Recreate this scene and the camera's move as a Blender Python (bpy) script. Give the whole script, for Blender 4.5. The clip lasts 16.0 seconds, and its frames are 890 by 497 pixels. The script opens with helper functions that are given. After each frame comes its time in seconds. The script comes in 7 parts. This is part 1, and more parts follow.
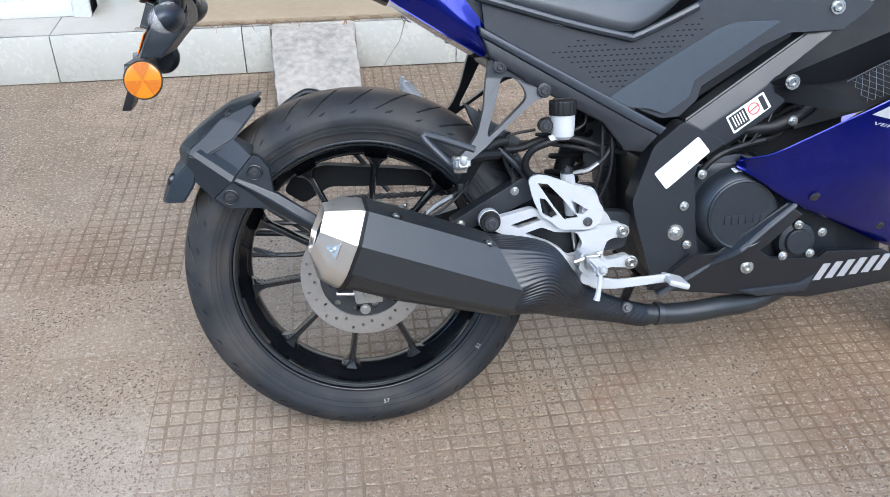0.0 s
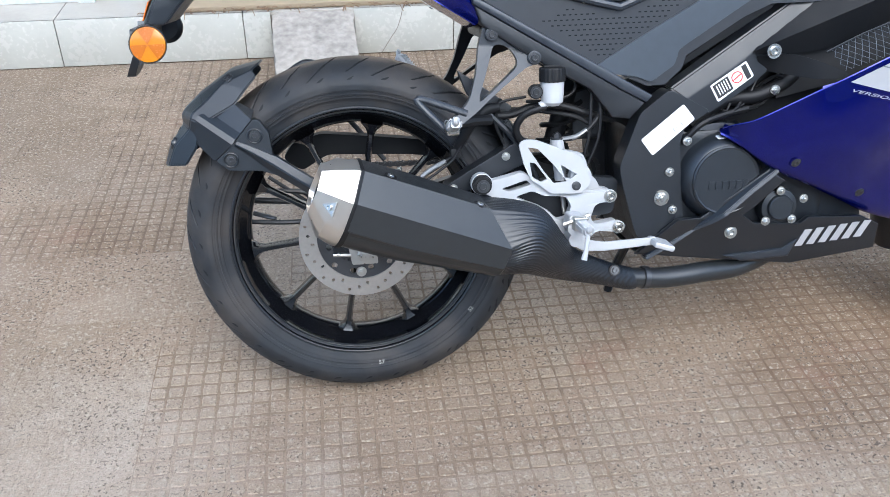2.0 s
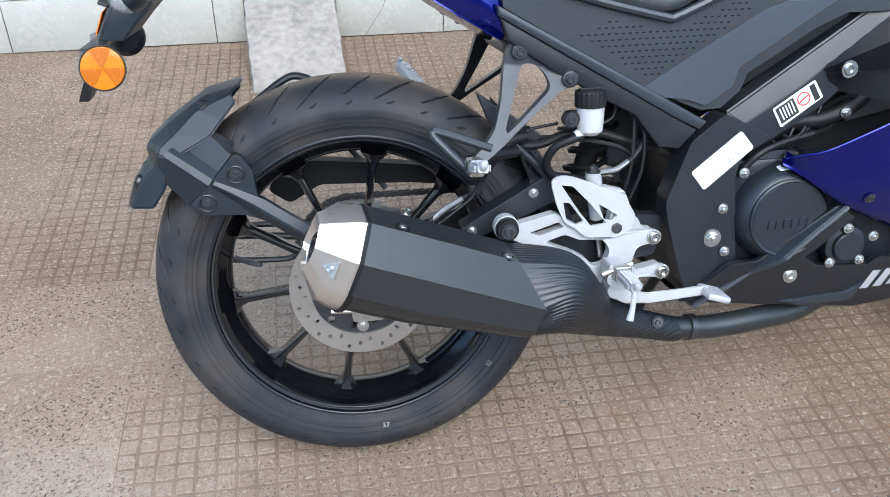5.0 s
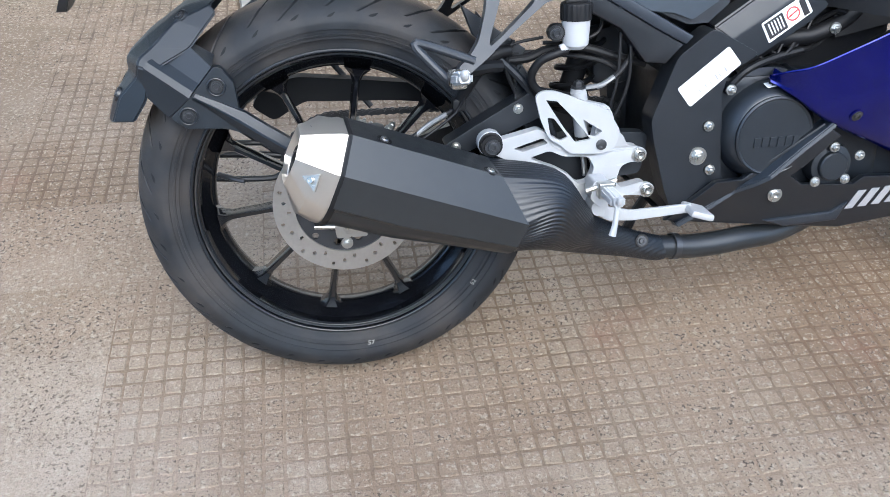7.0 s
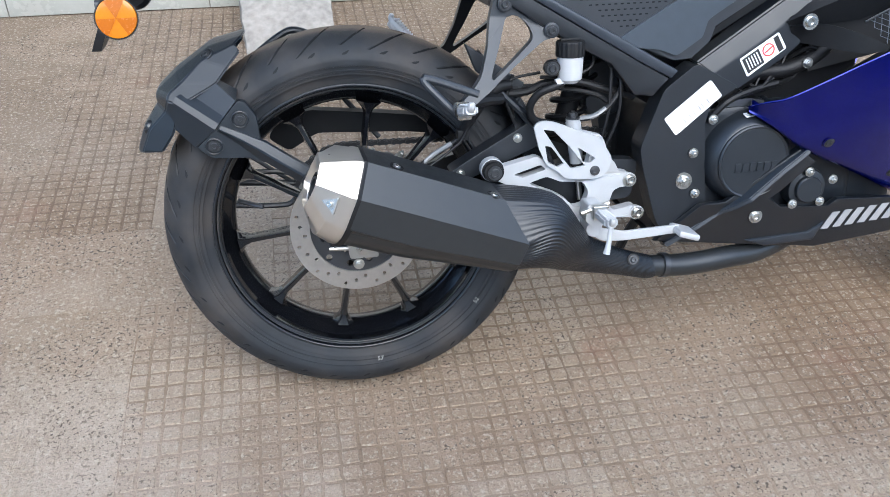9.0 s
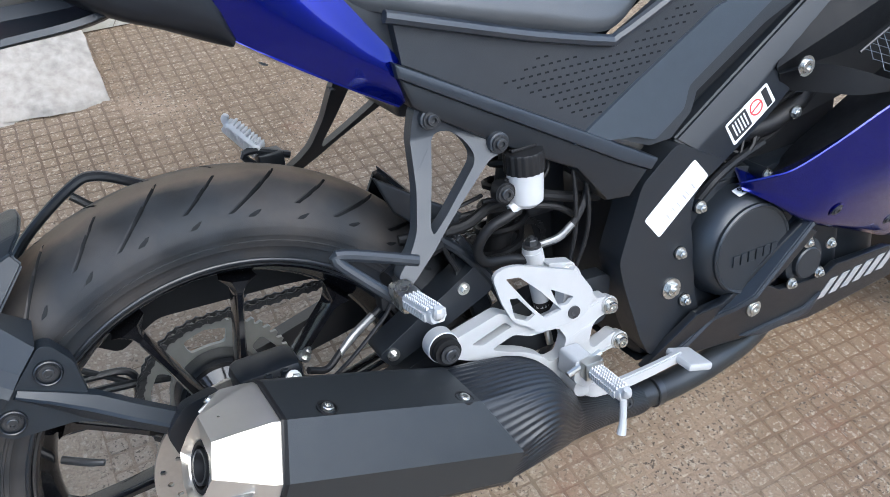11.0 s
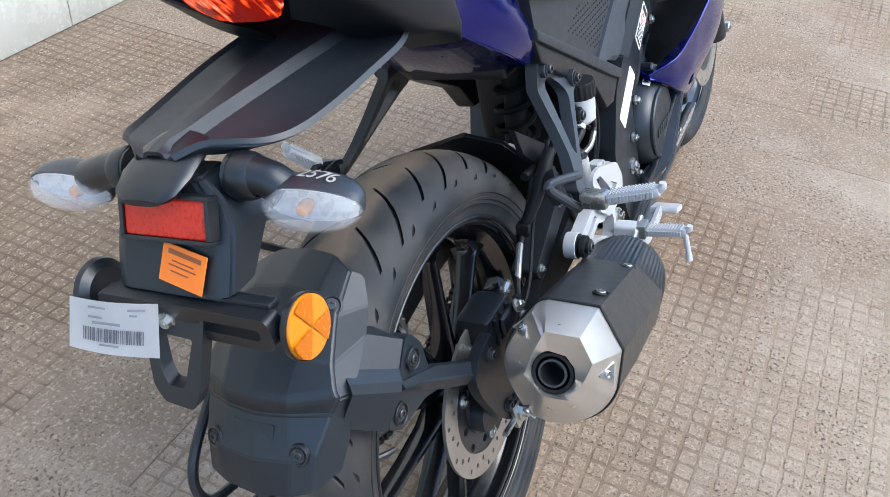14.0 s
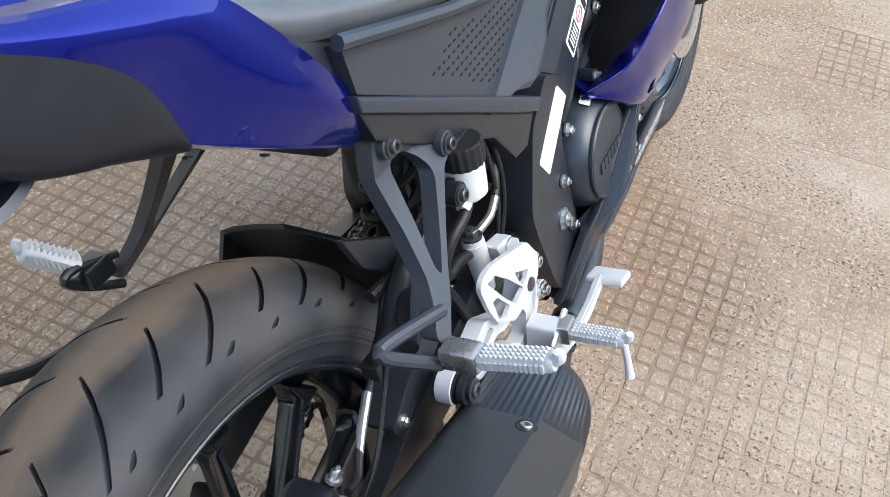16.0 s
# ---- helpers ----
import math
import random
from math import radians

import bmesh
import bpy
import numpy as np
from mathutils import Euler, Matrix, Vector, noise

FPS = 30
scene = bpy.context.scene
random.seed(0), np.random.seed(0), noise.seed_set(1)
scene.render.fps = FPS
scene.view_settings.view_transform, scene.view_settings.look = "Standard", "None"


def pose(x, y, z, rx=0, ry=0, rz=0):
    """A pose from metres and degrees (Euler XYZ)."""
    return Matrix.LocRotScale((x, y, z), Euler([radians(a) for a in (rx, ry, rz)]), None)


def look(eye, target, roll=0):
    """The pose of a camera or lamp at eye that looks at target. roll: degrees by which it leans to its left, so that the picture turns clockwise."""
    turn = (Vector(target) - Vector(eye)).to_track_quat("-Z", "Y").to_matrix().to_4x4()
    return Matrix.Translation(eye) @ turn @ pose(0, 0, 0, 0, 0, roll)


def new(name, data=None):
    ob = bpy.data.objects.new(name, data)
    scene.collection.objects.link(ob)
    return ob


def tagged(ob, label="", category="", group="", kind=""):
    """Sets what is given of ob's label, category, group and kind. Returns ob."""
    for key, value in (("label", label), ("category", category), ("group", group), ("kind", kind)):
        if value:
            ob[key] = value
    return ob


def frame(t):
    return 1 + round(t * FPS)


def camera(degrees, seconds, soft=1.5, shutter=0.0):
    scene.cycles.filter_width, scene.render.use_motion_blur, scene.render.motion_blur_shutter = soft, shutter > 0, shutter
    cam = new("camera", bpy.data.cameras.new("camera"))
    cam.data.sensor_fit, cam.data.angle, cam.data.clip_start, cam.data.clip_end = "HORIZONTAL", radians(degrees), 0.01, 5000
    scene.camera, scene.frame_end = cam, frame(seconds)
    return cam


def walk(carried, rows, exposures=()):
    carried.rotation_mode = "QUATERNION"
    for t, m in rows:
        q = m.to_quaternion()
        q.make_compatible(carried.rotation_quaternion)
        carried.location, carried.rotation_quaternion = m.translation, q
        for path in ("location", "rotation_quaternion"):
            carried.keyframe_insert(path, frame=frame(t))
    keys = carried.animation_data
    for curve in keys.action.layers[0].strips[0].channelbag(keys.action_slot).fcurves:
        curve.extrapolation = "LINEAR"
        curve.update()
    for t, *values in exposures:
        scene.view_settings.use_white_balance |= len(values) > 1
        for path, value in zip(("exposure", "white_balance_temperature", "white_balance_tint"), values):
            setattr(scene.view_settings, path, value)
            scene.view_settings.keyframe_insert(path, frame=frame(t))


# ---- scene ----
# camera: seconds, eye, yaw, pitch, roll (degrees)
cam = camera(52.86, 16.0, 0.45)
ROWS = [
    (0, -0.0233, -1.3625, 1.2161, -7.304, -33.273, -0.186),
    (0.5, -0.0333, -1.3218, 1.2382, -7.280, -33.150, -0.545),
    (1, -0.0329, -1.3403, 1.2211, -7.249, -32.869, -0.426),
    (1.5, -0.0242, -1.4103, 1.1974, -7.276, -33.049, -0.120),
    (2, -0.0224, -1.4450, 1.1873, -7.313, -33.118, 0.034),
    (2.5, -0.0070, -1.4425, 1.1956, -7.886, -32.875, -0.211),
    (3, 0.0026, -1.4275, 1.1985, -9.508, -32.952, -0.630),
    (3.5, -0.0086, -1.3948, 1.2065, -10.226, -33.011, -0.466),
    (3.7, -0.0159, -1.3665, 1.2231, -10.167, -32.941, -0.462),
    (5.8, -0.0656, -1.1038, 1.1420, -9.897, -38.034, 1.864),
    (6, -0.0653, -1.1039, 1.1394, -10.292, -38.392, 1.722),
    (6.5, -0.0496, -1.1419, 1.1421, -9.993, -39.077, 1.348),
    (7, -0.0378, -1.1848, 1.1438, -9.893, -39.458, 1.265),
    (7.5, -0.0360, -1.2289, 1.1777, -9.997, -38.910, 1.302),
    (8, -0.0237, -1.3023, 1.2083, -8.884, -36.998, 0.659),
    (8.2, -0.0335, -1.3322, 1.2121, -9.286, -36.294, 0.767),
    (10.3, -0.1499, -0.9661, 1.1425, -18.950, -40.597, 4.054),
    (10.5, -0.1586, -0.9018, 1.1648, -22.800, -40.739, 3.945),
    (11, -0.1090, -0.6990, 1.1580, -28.683, -40.870, 1.684),
    (11.5, -0.0923, -0.4991, 1.1585, -37.404, -43.713, 1.517),
    (12, -0.2043, -0.3514, 1.1512, -56.587, -44.566, 3.093),
    (12.5, -0.4136, -0.3792, 1.1635, -60.909, -41.952, 2.412),
    (13, -0.5743, -0.4001, 1.1888, -62.074, -41.691, 2.381),
    (13.5, -0.6958, -0.3511, 1.2042, -64.817, -39.243, 3.168),
    (14, -0.7686, -0.3273, 1.1877, -67.302, -38.006, 4.338),
    (14.5, -0.7573, -0.3354, 1.1865, -68.484, -37.814, 4.510),
    (15, -0.6399, -0.3686, 1.1895, -68.550, -38.081, 4.052),
    (15.5, -0.5043, -0.3868, 1.1925, -67.616, -38.785, 3.383),
    (16, -0.2686, -0.2917, 1.1212, -67.501, -44.469, 4.161),
]
walk(cam, [(t, pose(x, y, z, 0, 0, yaw) @ pose(0, 0, 0, 90 + pitch) @ pose(0, 0, 0, 0, 0, roll)) for t, x, y, z, yaw, pitch, roll in ROWS],
     [(0, 1.5, 5800, 5), (3.7, 1.48, 5800, 5), (7, 1.54, 5860, 5), (8.2, 1.5, 5860, 5), (10.3, 1.36, 5860, 5), (11, 1.54, 5940, 5), (12, 1.98, 6260, 5), (12.5, 2.0, 6160, 5), (13.5, 1.8, 6000, 5), (14, 1.64, 5960, 5), (15, 1.6, 5960, 5), (15.5, 1.72, 6000, 5), (16, 1.88, 6260, 5)])
import mathutils
from mathutils.bvhtree import BVHTree

# ---- light ----
world = bpy.data.worlds.new("sky")
scene.world = world
world.use_nodes = True
wn = world.node_tree.nodes
sky = wn.new("ShaderNodeTexSky")
sky.sky_type, sky.sun_disc = "NISHITA", False
sky.sun_elevation, sky.sun_rotation = radians(51), radians(173)
sky.air_density, sky.dust_density, sky.ozone_density = 1.0, 2.5, 1.5
wn["Background"].inputs["Strength"].default_value = 0.15
world.node_tree.links.new(sky.outputs["Color"], wn["Background"].inputs["Color"])
sun_data = bpy.data.lights.new("sun", "SUN")
sun_data.energy, sun_data.angle, sun_data.color = 0.85, radians(60), (1.0, 0.99, 0.97)
sun = new("sun", sun_data)
sun.matrix_world = look((0.3, -2.4, 3.0), (0, 0, 0))
scene.view_settings.exposure = 0.45


# ---- materials ----
def mat(name, color, rough=0.5, metal=0.0, vary=0.12, fine=60.0, coarse=4.0, bump=0.0, bump_scale=400.0, coat=0.0,
        emit=None, emit_strength=0.0, trans=0.0, spec=0.5, rough_vary=0.08, dust=0.0):
    """A procedural surface: colour and roughness vary at two scales, with fine relief and settled dust."""
    m = bpy.data.materials.new(name)
    m.use_nodes = True
    n, l = m.node_tree.nodes, m.node_tree.links
    p = n["Principled BSDF"]
    tc = n.new("ShaderNodeTexCoord")

    def noisy(scale, detail):
        t = n.new("ShaderNodeTexNoise")
        t.inputs["Scale"].default_value, t.inputs["Detail"].default_value = scale, detail
        l.new(tc.outputs["Object"], t.inputs["Vector"])
        return t.outputs["Fac"]

    a, b = noisy(fine, 4), noisy(coarse, 3)
    mixed = n.new("ShaderNodeMath")
    mixed.operation = "ADD"
    l.new(a, mixed.inputs[0]), l.new(b, mixed.inputs[1])
    ramp = n.new("ShaderNodeMapRange")
    ramp.inputs["From Min"].default_value, ramp.inputs["From Max"].default_value = 0.6, 1.4
    ramp.inputs["To Min"].default_value, ramp.inputs["To Max"].default_value = 1 - vary, 1 + vary
    l.new(mixed.outputs[0], ramp.inputs["Value"])
    scale = n.new("ShaderNodeVectorMath")
    scale.operation = "SCALE"
    scale.inputs[0].default_value = color
    l.new(ramp.outputs[0], scale.inputs["Scale"])
    col = scale.outputs[0]
    if dust:
        dm = n.new("ShaderNodeMix")
        dm.data_type = "RGBA"
        dr = n.new("ShaderNodeMapRange")
        dr.inputs["From Min"].default_value, dr.inputs["From Max"].default_value = 0.45, 0.75
        dr.inputs["To Max"].default_value = dust
        l.new(noisy(9.0, 6), dr.inputs["Value"])
        l.new(dr.outputs[0], dm.inputs["Factor"]), l.new(col, dm.inputs["A"])
        dm.inputs["B"].default_value = (0.17, 0.135, 0.105, 1)
        col = dm.outputs["Result"]
    l.new(col, p.inputs["Base Color"])
    rr = n.new("ShaderNodeMapRange")
    rr.inputs["From Min"].default_value, rr.inputs["From Max"].default_value = 0.6, 1.4
    rr.inputs["To Min"].default_value, rr.inputs["To Max"].default_value = max(rough - rough_vary, 0.02), min(rough + rough_vary, 1)
    l.new(mixed.outputs[0], rr.inputs["Value"]), l.new(rr.outputs[0], p.inputs["Roughness"])
    p.inputs["Metallic"].default_value = metal
    p.inputs["Specular IOR Level"].default_value = spec
    p.inputs["Coat Weight"].default_value, p.inputs["Coat Roughness"].default_value = coat, 0.04
    p.inputs["Transmission Weight"].default_value = trans
    if emit:
        p.inputs["Emission Color"].default_value, p.inputs["Emission Strength"].default_value = (*emit, 1), emit_strength
    if bump:
        bn = n.new("ShaderNodeBump")
        bn.inputs["Strength"].default_value, bn.inputs["Distance"].default_value = bump, 0.002
        l.new(noisy(bump_scale, 3), bn.inputs["Height"]), l.new(bn.outputs["Normal"], p.inputs["Normal"])
    return m


plastic = mat("textured_black_plastic", (0.0052, 0.0072, 0.0104), 0.36, spec=0.65, bump=0.10, bump_scale=1500, dust=0.015)
plastic_grey = mat("satin_charcoal_plastic", (0.01728, 0.02304, 0.03168), 0.38, spec=0.6, bump=0.08, bump_scale=1800, dust=0.02)
frame_paint = mat("satin_black_frame_paint", (0.0108, 0.0135, 0.0175), 0.38, spec=0.52, bump=0.06, bump_scale=900, dust=0.02)
# black mouldings, and parts darkened to stand for shade inside the bike
matt_black = mat("matt_black_moulding_and_shade", (0.0042, 0.0048, 0.0060), 0.62, spec=0.25, bump=0.08, bump_scale=1200, dust=0.03)
flank_plastic = mat("black_tail_plastic", (0.0065, 0.0075, 0.0100), 0.42, spec=0.32, bump=0.05, bump_scale=1500)
insert_plastic = mat("satin_slate_panel_plastic", (0.03733, 0.04838, 0.06221), 0.40, spec=0.6, bump=0.06, bump_scale=1800)
hanger_paint = mat("matt_grey_cast_paint", (0.0235, 0.0285, 0.0355), 0.44, metal=0.1, spec=0.6, bump=0.08, bump_scale=900, dust=0.02)
engine_paint = mat("satin_black_engine_casting", (0.0084, 0.0112, 0.0154), 0.34, metal=0.2, spec=0.6, bump=0.08, bump_scale=900, dust=0.03)
cover_paint = mat("satin_grey_cover_casting", (0.0216, 0.02592, 0.03168), 0.33, metal=0.3, spec=0.6, bump=0.06, bump_scale=900, dust=0.02)
gloss_black = mat("gloss_black_wheel_paint", (0.004, 0.0045, 0.006), 0.16, coat=0.5, dust=0.02)
muffler_black = mat("heat_proof_black_steel", (0.0255, 0.0285, 0.0310), 0.36, metal=0.3, spec=0.6, bump=0.08, bump_scale=900, dust=0.02)
rubber = mat("black_tyre_rubber", (0.0180, 0.0205, 0.0240), 0.66, spec=0.36, bump=0.14, bump_scale=1100, vary=0.5, fine=38, dust=0.28, rough_vary=0.14)


def road_dust(m, half):
    """Brown road dust on a tyre's crown, fading out towards its shoulders."""
    n, l = m.node_tree.nodes, m.node_tree.links
    p = n["Principled BSDF"]
    src = p.inputs["Base Color"].links[0].from_socket
    tc, sep, noise = n.new("ShaderNodeTexCoord"), n.new("ShaderNodeSeparateXYZ"), n.new("ShaderNodeTexNoise")
    l.new(tc.outputs["Object"], sep.inputs[0]), l.new(tc.outputs["Object"], noise.inputs["Vector"])
    noise.inputs["Scale"].default_value, noise.inputs["Detail"].default_value = 22, 6
    away = n.new("ShaderNodeMath")
    away.operation = "ABSOLUTE"
    l.new(sep.outputs["Y"], away.inputs[0])
    wob = n.new("ShaderNodeMath")
    wob.operation, wob.inputs[1].default_value = "MULTIPLY_ADD", half * 1.1
    l.new(noise.outputs["Fac"], wob.inputs[0]), l.new(away.outputs[0], wob.inputs[2])
    r = n.new("ShaderNodeMapRange")
    r.inputs["From Min"].default_value, r.inputs["From Max"].default_value = half * 1.35, half * 0.85
    r.inputs["To Max"].default_value = 0.60
    l.new(wob.outputs[0], r.inputs["Value"])
    mx = n.new("ShaderNodeMix")
    mx.data_type = "RGBA"
    l.new(r.outputs[0], mx.inputs["Factor"]), l.new(src, mx.inputs["A"])
    mx.inputs["B"].default_value = (0.15, 0.115, 0.085, 1)
    l.new(mx.outputs["Result"], p.inputs["Base Color"])


road_dust(rubber, 0.040)
# darker than the tread: the grooves' shade is put into this colour
groove_rubber = mat("shade_dark_groove_rubber", (0.0085, 0.0095, 0.0112), 0.7, spec=0.25)
soft_rubber = mat("black_hose_rubber", (0.0075, 0.0078, 0.0088), 0.50, spec=0.30, dust=0.04)
blue = mat("blue_metallic_paint", (0.0006, 0.0045, 0.165), 0.22, metal=0.75, vary=0.04, coat=0.7, rough_vary=0.03, spec=0.2)
blue.node_tree.nodes["Principled BSDF"].inputs["Coat Roughness"].default_value = 0.02
fender_plastic = mat("grained_black_fender_plastic", (0.0085, 0.0128, 0.0180), 0.42, spec=0.56, bump=0.10, bump_scale=1500, dust=0.02)
silver = mat("silver_painted_aluminium", (0.46, 0.465, 0.468), 0.42, metal=0.22, vary=0.05, bump=0.08, bump_scale=700)
steel = mat("brushed_stainless_steel", (0.62, 0.585, 0.53), 0.33, metal=0.85, vary=0.06, bump=0.05, bump_scale=900)
zinc = mat("zinc_plated_steel", (0.51, 0.51, 0.4845), 0.28, metal=0.95, vary=0.1)
disc_steel = mat("ground_disc_steel", (0.50, 0.48, 0.45), 0.32, metal=0.9, vary=0.1, fine=180)
dark_bolt = mat("blackened_bolt_steel", (0.07, 0.072, 0.076), 0.36, metal=0.7)
seat_vinyl = mat("black_seat_vinyl", (0.05313, 0.05796, 0.064), 0.46, spec=0.6, bump=0.15, bump_scale=1100, dust=0.03)
white_plastic = mat("translucent_white_plastic", (0.47, 0.475, 0.48), 0.35, vary=0.03)
paper = mat("white_label_paper", (0.84, 0.84, 0.83), 0.4, vary=0.03)
ink = mat("black_print", (0.02, 0.02, 0.022), 0.5)
brown_ink = mat("brown_print", (0.25, 0.07, 0.02), 0.5)
barcode_ink = mat("grey_black_print", (0.12, 0.13, 0.16), 0.5)
grey_ink = mat("pale_grey_print", (0.32, 0.32, 0.35), 0.5)
red_ink = mat("red_print", (0.6, 0.06, 0.06), 0.5)
mark_paint = mat("white_paint_mark", (0.34, 0.33, 0.30), 0.5)
orange_paper = mat("orange_label_paper", (0.85, 0.20, 0.016), 0.45, vary=0.05)
amber = mat("amber_reflector_plastic", (0.60, 0.195, 0.004), 0.18, vary=0.1, fine=300, coat=0.6)
red_plastic = mat("red_reflector_plastic", (0.58, 0.018, 0.005), 0.30, vary=0.35, fine=260, coat=0.15, bump=0.3, bump_scale=300)
tail_glow = mat("lit_red_lens", (0.16, 0.003, 0.0015), 0.16, emit=(1.0, 0.045, 0.006), emit_strength=0.17, coat=0.25)


def lamp_glow(m):
    """Upright streaks of orange lamplight behind a deep red lens."""
    n, l = m.node_tree.nodes, m.node_tree.links
    p = n["Principled BSDF"]
    tc = n.new("ShaderNodeTexCoord")

    def streak(scale, size, detail):
        mp, t = n.new("ShaderNodeMapping"), n.new("ShaderNodeTexNoise")
        mp.inputs["Scale"].default_value = scale
        t.inputs["Scale"].default_value, t.inputs["Detail"].default_value = size, detail
        l.new(tc.outputs["Object"], mp.inputs["Vector"]), l.new(mp.outputs[0], t.inputs["Vector"])
        return t.outputs["Fac"]

    both = n.new("ShaderNodeMath")
    both.operation = "MULTIPLY"
    l.new(streak((0.2, 3.2, 0.8), 60, 2), both.inputs[0]), l.new(streak((1, 1, 2.2), 24, 1), both.inputs[1])
    tone, power = n.new("ShaderNodeValToRGB"), n.new("ShaderNodeMapRange")
    for e, at, c in zip((*tone.color_ramp.elements, tone.color_ramp.elements.new(0.5)), (0.22, 0.40, 0.31), ((1.0, 0.022, 0.004, 1), (1.0, 0.36, 0.03, 1), (1.0, 0.08, 0.006, 1))):
        e.position, e.color = at, c
    power.inputs["From Min"].default_value, power.inputs["From Max"].default_value = 0.235, 0.42
    power.inputs["To Min"].default_value, power.inputs["To Max"].default_value = 0.06, 1.0
    l.new(both.outputs[0], tone.inputs[0]), l.new(both.outputs[0], power.inputs["Value"])
    l.new(tone.outputs["Color"], p.inputs["Emission Color"]), l.new(power.outputs[0], p.inputs["Emission Strength"])


lamp_glow(tail_glow)
clear_lens = mat("clear_lens_plastic", (0.97, 0.97, 0.98), 0.03, trans=0.0, vary=0.02, rough_vary=0.01)
clear_lens.node_tree.nodes["Principled BSDF"].inputs["Alpha"].default_value = 0.13
wing_plastic = mat("smooth_blue_black_plastic", (0.014, 0.0182, 0.0238), 0.46, spec=0.55, bump=0.03, bump_scale=1500, dust=0.02)
chrome = mat("lamp_reflector_chrome", (0.95, 0.95, 0.95), 0.28, metal=0.12, vary=0.03)
sticker_silver = mat("silver_sticker_film", (0.45, 0.4575, 0.4725), 0.35, metal=0.3, vary=0.03)
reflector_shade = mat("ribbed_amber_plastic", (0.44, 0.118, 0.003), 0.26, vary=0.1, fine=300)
grey_line = mat("dark_grey_print_line", (0.16, 0.17, 0.20), 0.35)
net_wire = mat("grey_coated_wire", (0.16, 0.18, 0.20), 0.35, metal=0.5)
cable_steel = mat("silver_hose_sleeve", (0.24, 0.24, 0.235), 0.34, metal=0.7)


# ---- mesh helpers ----
def link(name, bm_or_data, material, parent, label="", angle=35, smooth=True):
    """Links a bmesh (or a pair of vertices and faces) as one mesh object under its parent."""
    me = bpy.data.meshes.new(name)
    if isinstance(bm_or_data, tuple):
        me.from_pydata([tuple(v) for v in bm_or_data[0]], [], [tuple(f) for f in bm_or_data[1]])
    else:
        bmesh.ops.recalc_face_normals(bm_or_data, faces=bm_or_data.faces)
        bm_or_data.to_mesh(me)
        bm_or_data.free()
    if smooth:
        me.polygons.foreach_set("use_smooth", [True] * len(me.polygons))
        me.set_sharp_from_angle(angle=radians(angle))
    for m in material if isinstance(material, (list, tuple)) else (material,):
        me.materials.append(m)
    ob = new(name, me)
    ob.parent = parent
    if label:
        ob["label"] = label
    if smooth and HARDEN and len(me.polygons) < 3000:
        wn_mod = ob.modifiers.new("flat_faces", "WEIGHTED_NORMAL")
        wn_mod.keep_sharp = True
    return ob


HARDEN = False
part = link


def spline(points, n=8, closed=False):
    """A smooth curve through points, n steps between two of them."""
    p = [Vector(q) for q in points]
    out = []
    last = len(p) if closed else len(p) - 1
    for i in range(last):
        if closed:
            a, b, c, d = p[i - 1], p[i], p[(i + 1) % len(p)], p[(i + 2) % len(p)]
        else:
            b, c = p[i], p[i + 1]
            a, d = (p[i - 1] if i else b * 2 - c), (p[i + 2] if i + 2 < len(p) else c * 2 - b)
        for k in range(n):
            t = k / n
            out.append(0.5 * ((2 * b) + (c - a) * t + (2 * a - 5 * b + 4 * c - d) * t * t + (3 * b - a - 3 * c + d) * t ** 3))
    if not closed:
        out.append(p[-1])
    return out


def rings(bm, loops, closed=True, caps=True):
    """Skins a row of loops with equal counts."""
    vs = [[bm.verts.new(p) for p in loop] for loop in loops]
    n = len(vs[0])
    for a, b in zip(vs, vs[1:]):
        for i in range(n if closed else n - 1):
            j = (i + 1) % n
            bm.faces.new((a[i], a[j], b[j], b[i]))
    if caps and closed:
        bm.faces.new(vs[0][::-1]), bm.faces.new(vs[-1])
    return vs


def tube(points, r, n=10, steps=6, bm=None, smooth=True):
    """A round bar or hose along points; r may be a list, one a point."""
    bm = bm or bmesh.new()
    path = spline(points, steps) if smooth else [Vector(p) for p in points]
    if isinstance(r, (list, tuple)):
        rad = [float(v) for v in np.interp(np.linspace(0, len(r) - 1, len(path)), range(len(r)), r)]
    else:
        rad = [r] * len(path)
    up, loops = None, []
    for i, p in enumerate(path):
        d = (path[min(i + 1, len(path) - 1)] - path[max(i - 1, 0)]).normalized()
        if up is None:
            up = d.orthogonal().normalized()
        up = (up - d * up.dot(d)).normalized()
        side = d.cross(up)
        loops.append([p + rad[i] * (math.cos(a) * up + math.sin(a) * side) for a in np.linspace(0, 2 * math.pi, n, endpoint=False)])
    rings(bm, loops)
    return bm


def lathe(profile, centre=(0, 0, 0), seg=48, axis=(0, 1, 0), closed=False, bm=None):
    """Turns a profile of (radius, place along the axis) round an axis through centre."""
    bm = bm or bmesh.new()
    ax, c = Vector(axis).normalized(), Vector(centre)
    u = ax.orthogonal().normalized() if abs(ax.y) < 0.99 else Vector((1, 0, 0))
    v = ax.cross(u)
    loops = []
    for r, y in profile:
        loops.append([c + ax * y + max(r, 1e-5) * (math.cos(a) * u + math.sin(a) * v) for a in np.linspace(0, 2 * math.pi, seg, endpoint=False)])
    if closed:
        loops.append(loops[0])
    rings(bm, loops, caps=False)
    bmesh.ops.remove_doubles(bm, verts=bm.verts, dist=2e-5)
    return bm


